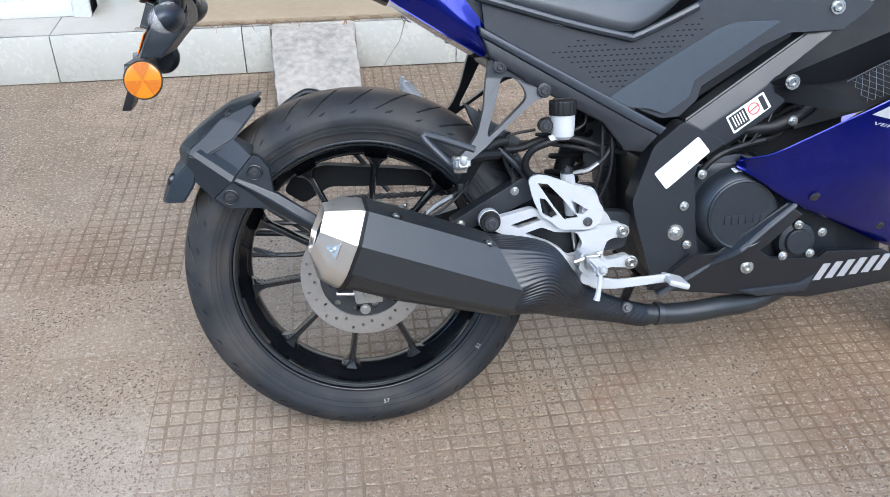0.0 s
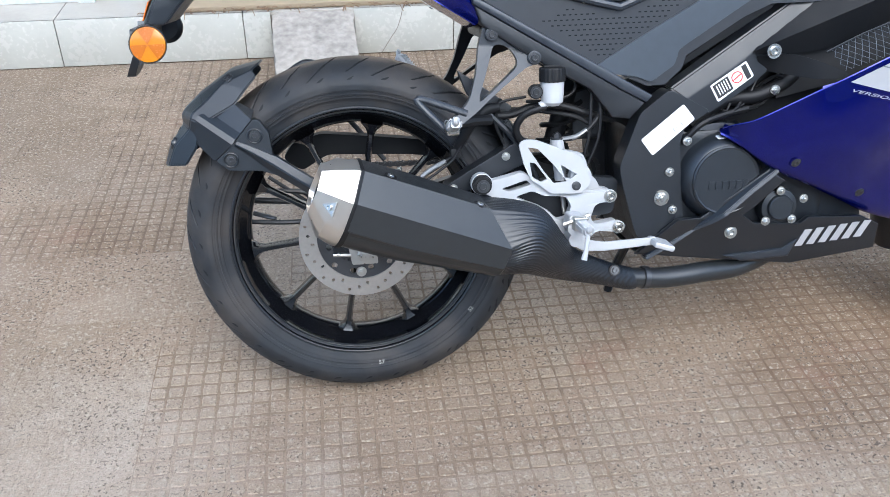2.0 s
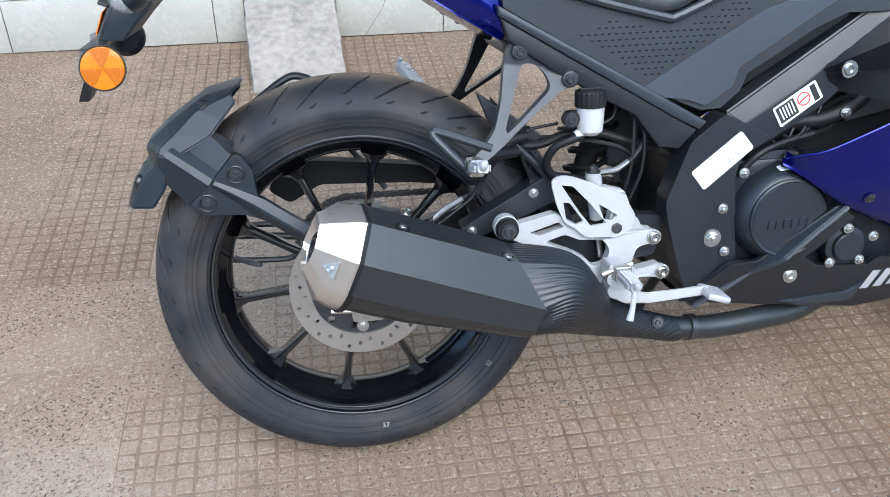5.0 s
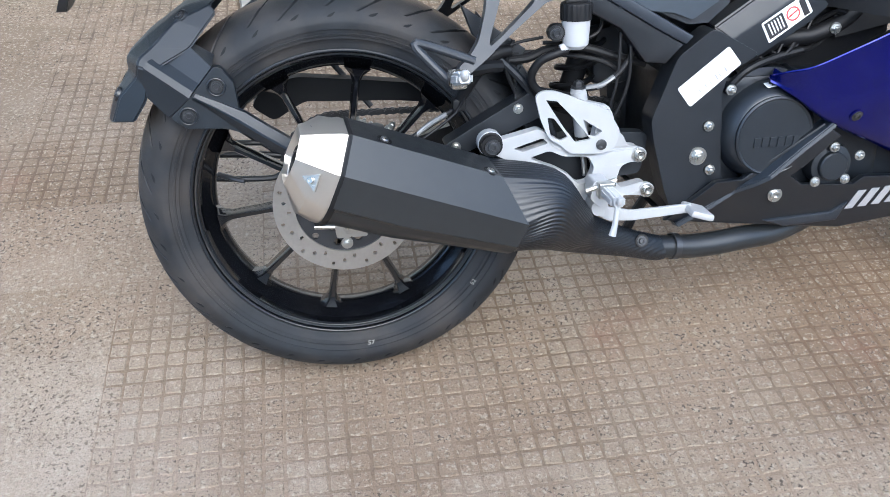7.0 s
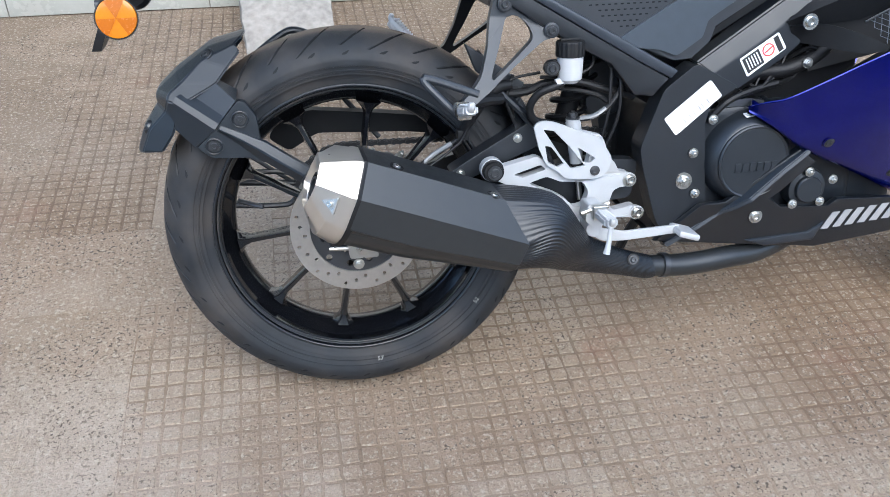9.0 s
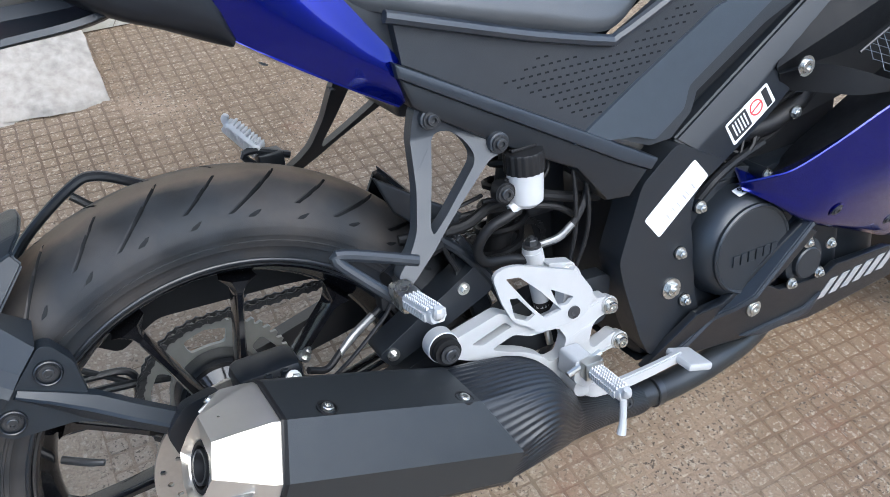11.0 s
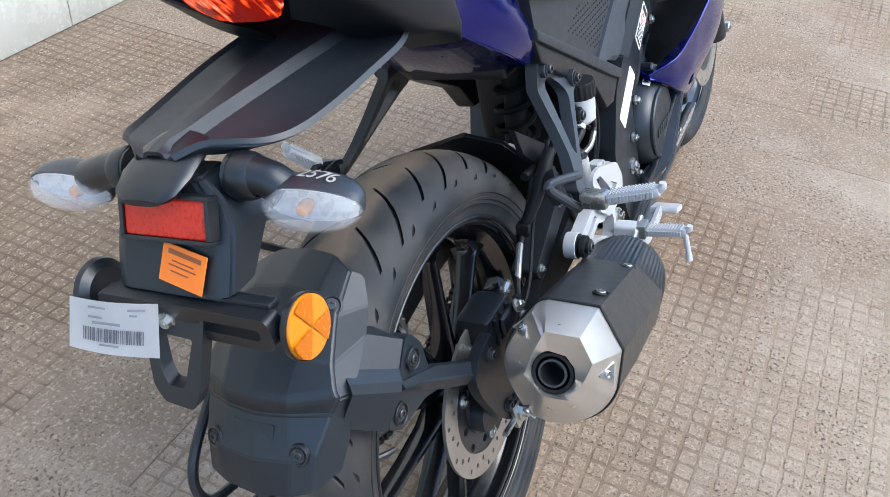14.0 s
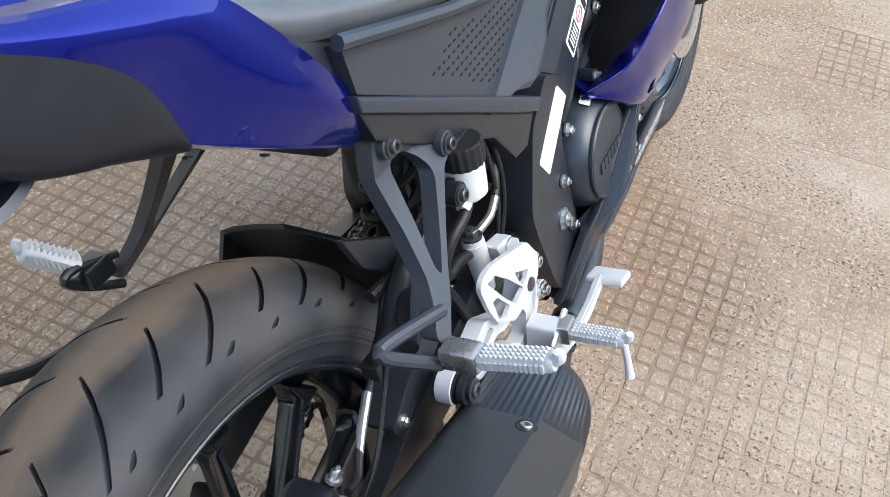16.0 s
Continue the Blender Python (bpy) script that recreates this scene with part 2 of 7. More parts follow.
def box(lo, hi, bevel=0.003, bm=None):
    bm = bm or bmesh.new()
    made = bmesh.ops.create_cube(bm, size=1.0)["verts"]
    for v in made:
        v.co = [a + (b - a) * (c + 0.5) for a, b, c in zip(lo, hi, v.co)]
    if bevel:
        bmesh.ops.bevel(bm, geom=list({e for v in made for e in v.link_edges}), offset=bevel, segments=2, affect="EDGES", profile=0.5)
    return bm


def plate(outline, y0, y1, holes=(), bevel=0.002, bm=None, segments=2):
    """A flat casting: an outline in x and z, cut through by holes, between two places across the bike. A third number of a point shifts it across."""
    from_mu = Vector
    bm = bm or bmesh.new()
    loops = [list(outline), *[list(h) for h in holes]]
    flat = [[from_mu((p[0], p[1], 0)) for p in lp] for lp in loops]
    shift = [p[2] if len(p) > 2 else 0.0 for lp in loops for p in lp]
    tris = mathutils.geometry.tessellate_polygon(flat)
    pts = [p for lp in flat for p in lp]
    sides = []
    for y in (y0, y1):
        sides.append([bm.verts.new((p.x, y + s, p.y)) for p, s in zip(pts, shift)])
    for a, b, c in tris:
        for s in sides:
            try:
                bm.faces.new((s[a], s[b], s[c]))
            except ValueError:
                pass
    k, rim = 0, []
    for lp in loops:
        n = len(lp)
        for i in range(n):
            a, b = k + i, k + (i + 1) % n
            f = bm.faces.new((sides[0][a], sides[0][b], sides[1][b], sides[1][a]))
            for e in f.edges:
                if {e.verts[0], e.verts[1]} in ({sides[0][a], sides[0][b]}, {sides[1][a], sides[1][b]}):
                    rim.append(e)
        k += n
    bmesh.ops.recalc_face_normals(bm, faces=bm.faces)
    if bevel:
        bmesh.ops.bevel(bm, geom=rim, offset=bevel, segments=segments, affect="EDGES", profile=0.5, clamp_overlap=True)
    return bm


def round_outline(points, r=0.006, n=3):
    """Rounds the corners of an outline."""
    out, p = [], [Vector(q[:2]) for q in points]
    for i, b in enumerate(p):
        a, c = p[i - 1], p[(i + 1) % len(p)]
        ra, rc = min(r, (a - b).length * 0.45), min(r, (c - b).length * 0.45)
        s, e = b + (a - b).normalized() * ra, b + (c - b).normalized() * rc
        for k in range(n + 1):
            t = k / n
            out.append(tuple((1 - t) ** 2 * s + 2 * t * (1 - t) * b + t * t * e))
    return out


def bolt(name, at, r=0.006, h=0.005, material=None, parent=None, axis=(0, -1, 0), washer=True, label="", socket=False):
    """A hexagon bolt with its washer, or a socket screw, its head towards the axis."""
    bm = bmesh.new()
    if washer:
        lathe([(0, 0), (r * 1.5, 0), (r * 1.5, h * 0.3), (r * 0.9, h * 0.3)], at, 20, axis, bm=bm)
    if socket:
        lathe([(r, 0), (r, h * 0.85), (r * 0.88, h), (r * 0.5, h), (r * 0.5, h * 0.45), (0, h * 0.4)], at, 20, axis, bm=bm)
    else:
        lathe([(r, h * 0.2), (r, h * 0.9), (r * 0.85, h), (0, h)], at, 6, axis, bm=bm)
        lathe([(r * 0.45, h), (r * 0.45, h * 1.25), (0, h * 1.3)], at, 12, axis, bm=bm)
    return part(name, bm, material or zinc, parent, label)


def sheet(rows, thick=0.003, smooth_u=5, smooth_v=5, bm=None):
    """A curved panel through rows of points (one row a curve, equal counts), given thickness."""
    bm = bm or bmesh.new()
    rows = [spline(r, smooth_u) for r in rows]
    cols = [spline(c, smooth_v) for c in zip(*rows)]
    grid = list(zip(*cols))
    vs = rings(bm, grid, closed=False, caps=False)
    if thick:
        bmesh.ops.recalc_face_normals(bm, faces=bm.faces)
        bmesh.ops.solidify(bm, geom=bm.faces[:], thickness=thick)
    return bm


def mirrored(points):
    return [(p[0], -p[1], p[2]) for p in points]


def writing(name, text, size, m, material, parent, depth=0.0004, label="", shear=0.0):
    """Raised letters at the pose m, in the built-in font."""
    cu = bpy.data.curves.new(name, "FONT")
    cu.body, cu.size, cu.extrude, cu.shear = text, size, depth, shear
    cu.align_x, cu.align_y = "CENTER", "CENTER"
    tmp = bpy.data.objects.new(name, cu)
    scene.collection.objects.link(tmp)
    me = bpy.data.meshes.new_from_object(tmp.evaluated_get(bpy.context.evaluated_depsgraph_get()))
    bpy.data.objects.remove(tmp)
    me.transform(m)
    me.materials.clear()
    me.materials.append(material)
    ob = new(name, me)
    ob.parent = parent
    if label:
        ob["label"] = label
    return ob


def projector(ob):
    """A function that gives the first point of a mesh met from an origin along a direction."""
    tree = BVHTree.FromPolygons([v.co for v in ob.data.vertices], [p.vertices for p in ob.data.polygons])

    def hit(origin, direction):
        return tree.ray_cast(Vector(origin), Vector(direction))[0]
    return hit


# ---- ground, step, ramp, shop front ----
def ground_material(name, light, dark, chips, bump):
    m = bpy.data.materials.new(name)
    m.use_nodes = True
    n, l = m.node_tree.nodes, m.node_tree.links
    p = n["Principled BSDF"]
    geo = n.new("ShaderNodeNewGeometry")

    def tex(kind, scale, detail=4.0, rough=0.6):
        t = n.new(kind)
        t.inputs["Scale"].default_value = scale
        if kind == "ShaderNodeTexNoise":
            t.inputs["Detail"].default_value, t.inputs["Roughness"].default_value = detail, rough
        l.new(geo.outputs["Position"], t.inputs["Vector"])
        return t

    def ramp(src, lo, hi, to_lo=0.0, to_hi=1.0):
        r = n.new("ShaderNodeMapRange")
        r.inputs["From Min"].default_value, r.inputs["From Max"].default_value = lo, hi
        r.inputs["To Min"].default_value, r.inputs["To Max"].default_value = to_lo, to_hi
        l.new(src, r.inputs["Value"])
        return r.outputs[0]

    def mix(fac, a, b, blend="MIX"):
        x = n.new("ShaderNodeMix")
        x.data_type, x.blend_type = "RGBA", blend
        if isinstance(fac, float):
            x.inputs["Factor"].default_value = fac
        else:
            l.new(fac, x.inputs["Factor"])
        for sock, v in (("A", a), ("B", b)):
            if isinstance(v, tuple):
                x.inputs[sock].default_value = (*v, 1)
            else:
                l.new(v, x.inputs[sock])
        return x.outputs["Result"]

    big = tex("ShaderNodeTexNoise", 1.6, 5).outputs["Fac"]
    mid = tex("ShaderNodeTexNoise", 14.0, 6, 0.7).outputs["Fac"]
    fine = tex("ShaderNodeTexNoise", 260.0, 3, 0.7).outputs["Fac"]
    col = mix(ramp(big, 0.42, 0.58), light, dark)
    col = mix(ramp(mid, 0.35, 0.75, 0.0, 0.55), col, tuple(c * 0.72 for c in dark))
    rnd = n.new("ShaderNodeObjectInfo").outputs["Random"]
    col = mix(ramp(rnd, 0.5, 1.0, 0.0, 0.35), col, (0.445, 0.367, 0.29))
    col = mix(ramp(rnd, 0.5, 0.0, 0.0, 0.35), col, (0.249, 0.175, 0.116))
    blot = ramp(tex("ShaderNodeTexNoise", 1.15, 7, 0.68).outputs["Fac"], 0.49, 0.66, 0.0, 0.75)
    col = mix(blot, col, (0.222, 0.14, 0.0842))
    bleach = ramp(tex("ShaderNodeTexNoise", 0.9, 6, 0.62).outputs["Color"], 0.52, 0.66, 0.0, 0.55)
    col = mix(bleach, col, (0.471, 0.39, 0.313))
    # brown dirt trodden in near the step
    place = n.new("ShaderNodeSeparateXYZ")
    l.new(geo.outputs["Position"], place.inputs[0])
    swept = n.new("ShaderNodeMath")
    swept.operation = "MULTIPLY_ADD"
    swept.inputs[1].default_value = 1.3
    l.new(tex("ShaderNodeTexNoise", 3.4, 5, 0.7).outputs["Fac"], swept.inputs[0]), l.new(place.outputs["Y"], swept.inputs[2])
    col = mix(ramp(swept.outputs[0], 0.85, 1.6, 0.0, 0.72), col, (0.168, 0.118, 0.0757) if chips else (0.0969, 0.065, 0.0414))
    # damp brown patch from engine to front wheel, the bike's shade painted in; one pale dusty patch behind the rear
    # wheel
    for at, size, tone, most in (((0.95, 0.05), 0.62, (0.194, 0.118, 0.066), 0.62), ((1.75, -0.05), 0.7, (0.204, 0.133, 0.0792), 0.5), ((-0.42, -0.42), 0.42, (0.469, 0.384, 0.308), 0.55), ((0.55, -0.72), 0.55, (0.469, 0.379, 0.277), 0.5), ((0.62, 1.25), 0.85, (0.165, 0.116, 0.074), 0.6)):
        off = n.new("ShaderNodeVectorMath")
        off.operation, off.inputs[1].default_value = "DISTANCE", (*at, 0)
        l.new(geo.outputs["Position"], off.inputs[0])
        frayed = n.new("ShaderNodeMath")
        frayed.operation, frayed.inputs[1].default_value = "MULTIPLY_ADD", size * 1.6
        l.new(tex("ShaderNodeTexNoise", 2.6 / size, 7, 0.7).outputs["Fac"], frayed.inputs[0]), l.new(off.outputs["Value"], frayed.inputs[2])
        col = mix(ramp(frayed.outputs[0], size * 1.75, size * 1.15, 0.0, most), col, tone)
    # rusty and red smears
    red = tex("ShaderNodeTexNoise", 3.1, 4).outputs["Fac"]
    col = mix(ramp(red, 0.62, 0.74, 0.0, 0.35), col, (0.283, 0.13, 0.0871))
    dusty = ramp(tex("ShaderNodeTexNoise", 2.3, 7, 0.68).outputs["Fac"], 0.50, 0.60, 0.0, 0.62)
    col = mix(dusty, col, (0.337, 0.253, 0.18))
    if chips:
        pits = ramp(tex("ShaderNodeTexNoise", 150.0, 5, 0.62).outputs["Fac"], 0.562, 0.597)
        pit_zone = n.new("ShaderNodeMath")
        pit_zone.operation = "MULTIPLY"
        l.new(pits, pit_zone.inputs[0]), l.new(ramp(tex("ShaderNodeTexNoise", 4.5, 4).outputs["Fac"], 0.40, 0.60, 0.15, 1.0), pit_zone.inputs[1])
        pale = ramp(tex("ShaderNodeTexNoise", 110.0, 5, 0.66).outputs["Fac"], 0.54, 0.62, 0.0, 0.75)
        col = mix(pale, col, (0.471, 0.403, 0.313))
        col = mix(pit_zone.outputs[0], col, (0.0572, 0.0429, 0.0319))
        vor = tex("ShaderNodeTexVoronoi", 170.0)
        pick = n.new("ShaderNodeSeparateColor")
        l.new(vor.outputs["Color"], pick.inputs[0])
        near = ramp(vor.outputs["Distance"], 0.46, 0.30)
        dk = n.new("ShaderNodeMath")
        dk.operation = "MULTIPLY"
        l.new(near, dk.inputs[0]), l.new(ramp(pick.outputs[0], 0.86, 0.88, 0.0, 0.30), dk.inputs[1])
        lt = n.new("ShaderNodeMath")
        lt.operation = "MULTIPLY"
        l.new(near, lt.inputs[0]), l.new(ramp(pick.outputs[1], 0.86, 0.88, 0.0, 0.45), lt.inputs[1])
        col = mix(lt.outputs[0], col, (0.458, 0.377, 0.284))
        wear = n.new("ShaderNodeMath")
        wear.operation = "MULTIPLY"
        l.new(dk.outputs[0], wear.inputs[0]), l.new(ramp(tex("ShaderNodeTexNoise", 7.0, 3).outputs["Fac"], 0.40, 0.58, 0.25, 1.0), wear.inputs[1])
        col = mix(wear.outputs[0], col, (0.0471, 0.0358, 0.029))
    col = mix(ramp(fine, 0.36, 0.74, 0.0, 0.5), col, tuple(c * 0.55 for c in dark))
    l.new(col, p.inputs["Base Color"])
    l.new(ramp(mid, 0.3, 0.7, 0.62, 0.85), p.inputs["Roughness"])
    p.inputs["Specular IOR Level"].default_value = 0.35
    bn = n.new("ShaderNodeBump")
    bn.inputs["Strength"].default_value, bn.inputs["Distance"].default_value = bump, 0.005
    l.new(tex("ShaderNodeTexNoise", 190.0, 6, 0.75).outputs["Fac"], bn.inputs["Height"])
    l.new(bn.outputs["Normal"], p.inputs["Normal"])
    return m


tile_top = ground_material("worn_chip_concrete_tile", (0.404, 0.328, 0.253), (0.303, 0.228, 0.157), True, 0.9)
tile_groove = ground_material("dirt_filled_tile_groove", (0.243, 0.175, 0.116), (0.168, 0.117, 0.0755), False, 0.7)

GROUND_Z = -0.006
g = bmesh.new()
for v in ((-60, -60), (60, -60), (60, 60), (-60, 60)):
    g.verts.new((*v, GROUND_Z))
g.faces.new(g.verts[:])
ground = tagged(part("ground", g, tile_groove, None), "dusty brown forecourt ground under the tiles", "ground", kind="structure")

TILE, CELLS = 0.265, 8
GRID_X0, GRID_Y0, COLUMNS, ROWS_OF_TILES = -1.75, 1.758, 23, 13


def tile_mesh(seed, worn):
    """A square paving tile with a raised grid of squares, trodden down as worn goes from 0 to 1."""
    rnd = random.Random(seed)
    verts, faces, kind = [], [], []
    edge = TILE / 2 - 0.00002
    floor = -0.0021 + 0.0015 * worn
    wa, wb = rnd.uniform(14, 30), rnd.uniform(14, 30)

    def quad(points, k):
        b = len(verts)
        verts.extend(points)
        faces.append((b, b + 1, b + 2, b + 3))
        kind.append(k)

    bed = 0 if worn > 0.3 else 1
    quad([(-edge, -edge, floor), (edge, -edge, floor), (edge, edge, floor), (-edge, edge, floor)], bed)
    for s in range(4):
        c, d = [(-edge, -edge), (edge, -edge), (edge, edge), (-edge, edge)][s], [(edge, -edge), (edge, edge), (-edge, edge), (-edge, -edge)][s]
        quad([(*c, floor), (*d, floor), (*d, -0.008), (*c, -0.008)], 1)
    pitch = TILE / CELLS
    for i in range(CELLS):
        for j in range(CELLS):
            cx, cy = -TILE / 2 + (i + 0.5) * pitch, -TILE / 2 + (j + 0.5) * pitch
            h = -rnd.random() * 0.0006 - (rnd.uniform(0.0006, 0.0014) if math.sin(cx * wa + seed) + math.sin(cy * wb + 2 * seed) > 0.7 else 0)
            h = max(h * (1 - worn) - 0.0005 * worn, floor + 0.0001)
            if worn > 0.3 and rnd.random() < worn * 0.55:
                continue
            low, top = [], []
            jag = 0.0016 + 0.0016 * worn
            for a, b in ((-1, -1), (0, -1), (1, -1), (1, 0), (1, 1), (0, 1), (-1, 1), (-1, 0)):
                k = 0.0136 + rnd.uniform(-jag, jag * 0.75)
                m = 0.0136 + rnd.uniform(-jag, jag * 0.75)
                f = 0.93 if a and b else 1.0
                low.append((cx + a * (k + 0.0012) * f, cy + b * (m + 0.0012) * f, floor))
                top.append((cx + a * k * f * 0.95, cy + b * m * f * 0.95, h - 0.0002 * rnd.random()))
            base = len(verts)
            verts.extend(low + top)
            for q in range(8):
                r = (q + 1) % 8
                faces.append((base + q, base + r, base + 8 + r, base + 8 + q))
                kind.append(0)
            faces.append(tuple(base + 8 + q for q in range(8)))
            kind.append(0)
    me = bpy.data.meshes.new("tile")
    me.from_pydata(verts, [], faces)
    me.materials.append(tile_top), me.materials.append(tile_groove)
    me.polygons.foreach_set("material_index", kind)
    return me


step_tile = mat("white_glazed_step_tile", (0.4526, 0.4474, 0.4), 0.26, vary=0.05, coarse=6, dust=0.15, spec=0.5)
step_dirt = mat("grey_cement_bedding", (0.225, 0.195, 0.165), 0.85, vary=0.3, bump=0.4, bump_scale=120)
deck_stone = mat("cream_stone_floor", (0.355, 0.3305, 0.2876), 0.4, vary=0.1, dust=0.2)
ramp_cement = mat("pale_rough_cement", (0.275, 0.250, 0.219), 0.85, vary=0.45, fine=45, coarse=9, bump=0.9, bump_scale=70, dust=0.25)
board_wood = mat("dusty_brown_plywood", (0.2592, 0.2009, 0.1296), 0.75, vary=0.15, fine=30, bump=0.3, bump_scale=90, dust=0.2)
white_frame = mat("white_upvc_frame", (0.576, 0.5904, 0.5904), 0.28, vary=0.03)
wall_paint = mat("cream_painted_wall", (0.60, 0.575, 0.52), 0.8, vary=0.06, bump=0.2, bump_scale=60)
pane_glass = mat("grey_green_window_glass", (0.294, 0.322, 0.294), 0.12, vary=0.05)
straw = mat("dry_brown_fibre", (0.20, 0.13, 0.08), 0.9, vary=0.2)

STEP_Y, STEP_H = 1.685, 0.168
body = box((-2.6, STEP_Y + 0.012, -0.02), (6.0, 2.6, STEP_H - 0.012), 0.004)
step = tagged(part("step", body, step_dirt, None), "low cement step along the shop front", "step", kind="structure")
cuts = [-2.6, -1.75, -0.97, -0.335, -0.238]
right_cuts = [0.052, 0.41, 1.05, 1.70, 2.35, 3.0, 3.65, 4.3, 4.95, 5.6]
for a, b in list(zip(cuts, cuts[1:])) + list(zip(right_cuts, right_cuts[1:])):
    t = box((a + 0.0015, STEP_Y, 0.002), (b - 0.0015, STEP_Y + 0.012, STEP_H), 0.0015)
    part("face_tile", t, step_tile, step)
for a, b in ((-2.6, -1.75), (-1.75, -0.97), (-0.97, -0.335)):
    part("top_tile", box((a + 0.0015, STEP_Y + 0.003, STEP_H - 0.012), (b - 0.0015, 2.2, STEP_H), 0.0015), deck_stone, step)
for a, b in ((-0.335, 0.41), (0.41, 1.05), (1.05, 1.7), (1.7, 2.4), (2.4, 3.1), (3.1, 3.8), (3.8, 4.5), (4.5, 5.2)):
    part("top_tile", box((a + 0.0015, STEP_Y + 0.003, STEP_H - 0.012), (b - 0.0015, 2.2, STEP_H), 0.0015), deck_stone, step)

# cement ramp against the step
rb = bmesh.new()
rng = random.Random(3)
loops = []
for i in range(19):
    s = i / 18
    y = STEP_Y + 0.02 - s * 0.40
    z = (STEP_H - 0.004) * (1 - s) ** 0.9 + 0.012 * math.sin(s * 3) + 0.004
    x0, x1 = -0.236 + rng.uniform(-0.004, 0.004) + 0.02 * s, 0.05 + rng.uniform(-0.004, 0.004) + 0.01 * s
    if i == 18:
        z = 0.004
    row = [(x0 - 0.004, y, -0.012)]
    for k in range(13):
        u = k / 12
        dz = rng.uniform(-0.0018, 0.0018) - (0.007 if k in (0, 12) else 0)
        row.append((x0 + (x1 - x0) * u, y + rng.uniform(-0.003, 0.003) + (0.014 * math.sin(u * 9) if i > 15 else 0), max(z + dz, 0.001)))
    row.append((x1 + 0.004, y, -0.012))
    loops.append(row)
rings(rb, loops)
tagged(part("ramp", rb, ramp_cement, None, angle=50), "short pale rough cement ramp up to the step", "ramp", kind="structure")

# plywood board on the step with frayed fibre along its edge
bb = box((-0.66, STEP_Y + 0.022, STEP_H + 0.002), (2.4, 2.30, STEP_H + 0.020), 0.003)
board = tagged(part("plywood_board", bb, board_wood, None), "dusty brown plywood board lying on the step", "board")
fb = bmesh.new()
rng = random.Random(5)
for i in range(150):
    x = rng.uniform(-0.68, 0.45)
    y = STEP_Y + rng.uniform(0.0, 0.04)
    z = STEP_H + rng.uniform(0.002, 0.012)
    a = rng.uniform(0, 6.28)
    ln = rng.uniform(0.01, 0.045)
    drop = -rng.uniform(0.0, 0.03) if rng.random() < 0.3 else rng.uniform(0, 0.008)
    tube([(x, y, z), (x + ln * 0.5 * math.cos(a), y - abs(ln * 0.25 * math.sin(a)), z + 0.004), (x + ln * math.cos(a), y - abs(ln * 0.5 * math.sin(a)), z + drop)], rng.uniform(0.0008, 0.0022), 4, 2, fb)
tagged(part("fibre_scraps", fb, straw, None), "frayed dry fibre scraps along the board's edge", "debris", kind="stuff")

# white window frame and shop wall
window = new("window_1")
tagged(window, "white framed shop window standing on the step", "window", kind="structure")
window.location = (0, 0, 0)
part("tile_crack", tube([(0.148, STEP_Y - 0.0002, 0.003), (0.165, STEP_Y - 0.0002, 0.03), (0.187, STEP_Y - 0.0002, 0.064), (0.205, STEP_Y - 0.0002, 0.09), (0.219, STEP_Y - 0.0002, 0.13), (0.228, STEP_Y - 0.0002, STEP_H)], 0.0011, 6, 2), step_dirt, step)
part("window_frame", box((-2.6, 1.88, STEP_H), (-0.865, 1.98, STEP_H + 0.055), 0.004), white_frame, window)
part("window_frame", box((-0.925, 1.865, STEP_H), (-0.865, 1.99, 2.5), 0.004), white_frame, window)
part("window_sash", box((-2.6, 1.905, STEP_H + 0.055), (-0.93, 1.955, STEP_H + 0.105), 0.004), white_frame, window)
part("window_sash", box((-0.985, 1.905, STEP_H + 0.10), (-0.93, 1.955, 2.45), 0.004), white_frame, window)
part("pane", box((-2.6, 1.925, STEP_H + 0.10), (-0.985, 1.933, 2.45), 0.0), pane_glass, window)
# walls carried up unseen and painted pale to block sky and bounce light
tagged(part("wall_north", box((-0.86, 2.35, 0.0), (6.0, 2.55, 6.8), 0.01), wall_paint, None), "cream painted shop wall behind the step", "wall", kind="structure")
tagged(part("wall_west", box((-2.8, 2.02, 0.0), (-0.87, 2.2, 6.8), 0.01), wall_paint, None), "cream painted wall behind the shop window", "wall", kind="structure")

# unseen wall, added so that upright faces reflect less bright sky
tagged(part("unseen_wall", box((-14.0, -8.3, -0.02), (14.0, -8.0, 3.6), 0.01), wall_paint, None), "unseen plain cream wall added to dim side reflections", "wall", kind="structure")

# ---- motorcycle: x forward, y to its left, z up from the rear axle ----
HARDEN = True
LEAN = -15.67
AXLE_H = 0.302
bike = new("motorcycle")
bike.matrix_world = pose(0, 0, AXLE_H, LEAN, 0, 0)
tagged(bike, "blue and black sports motorcycle parked leaning on its side stand", "motorcycle")


# -- wheels --
GROOVED = []


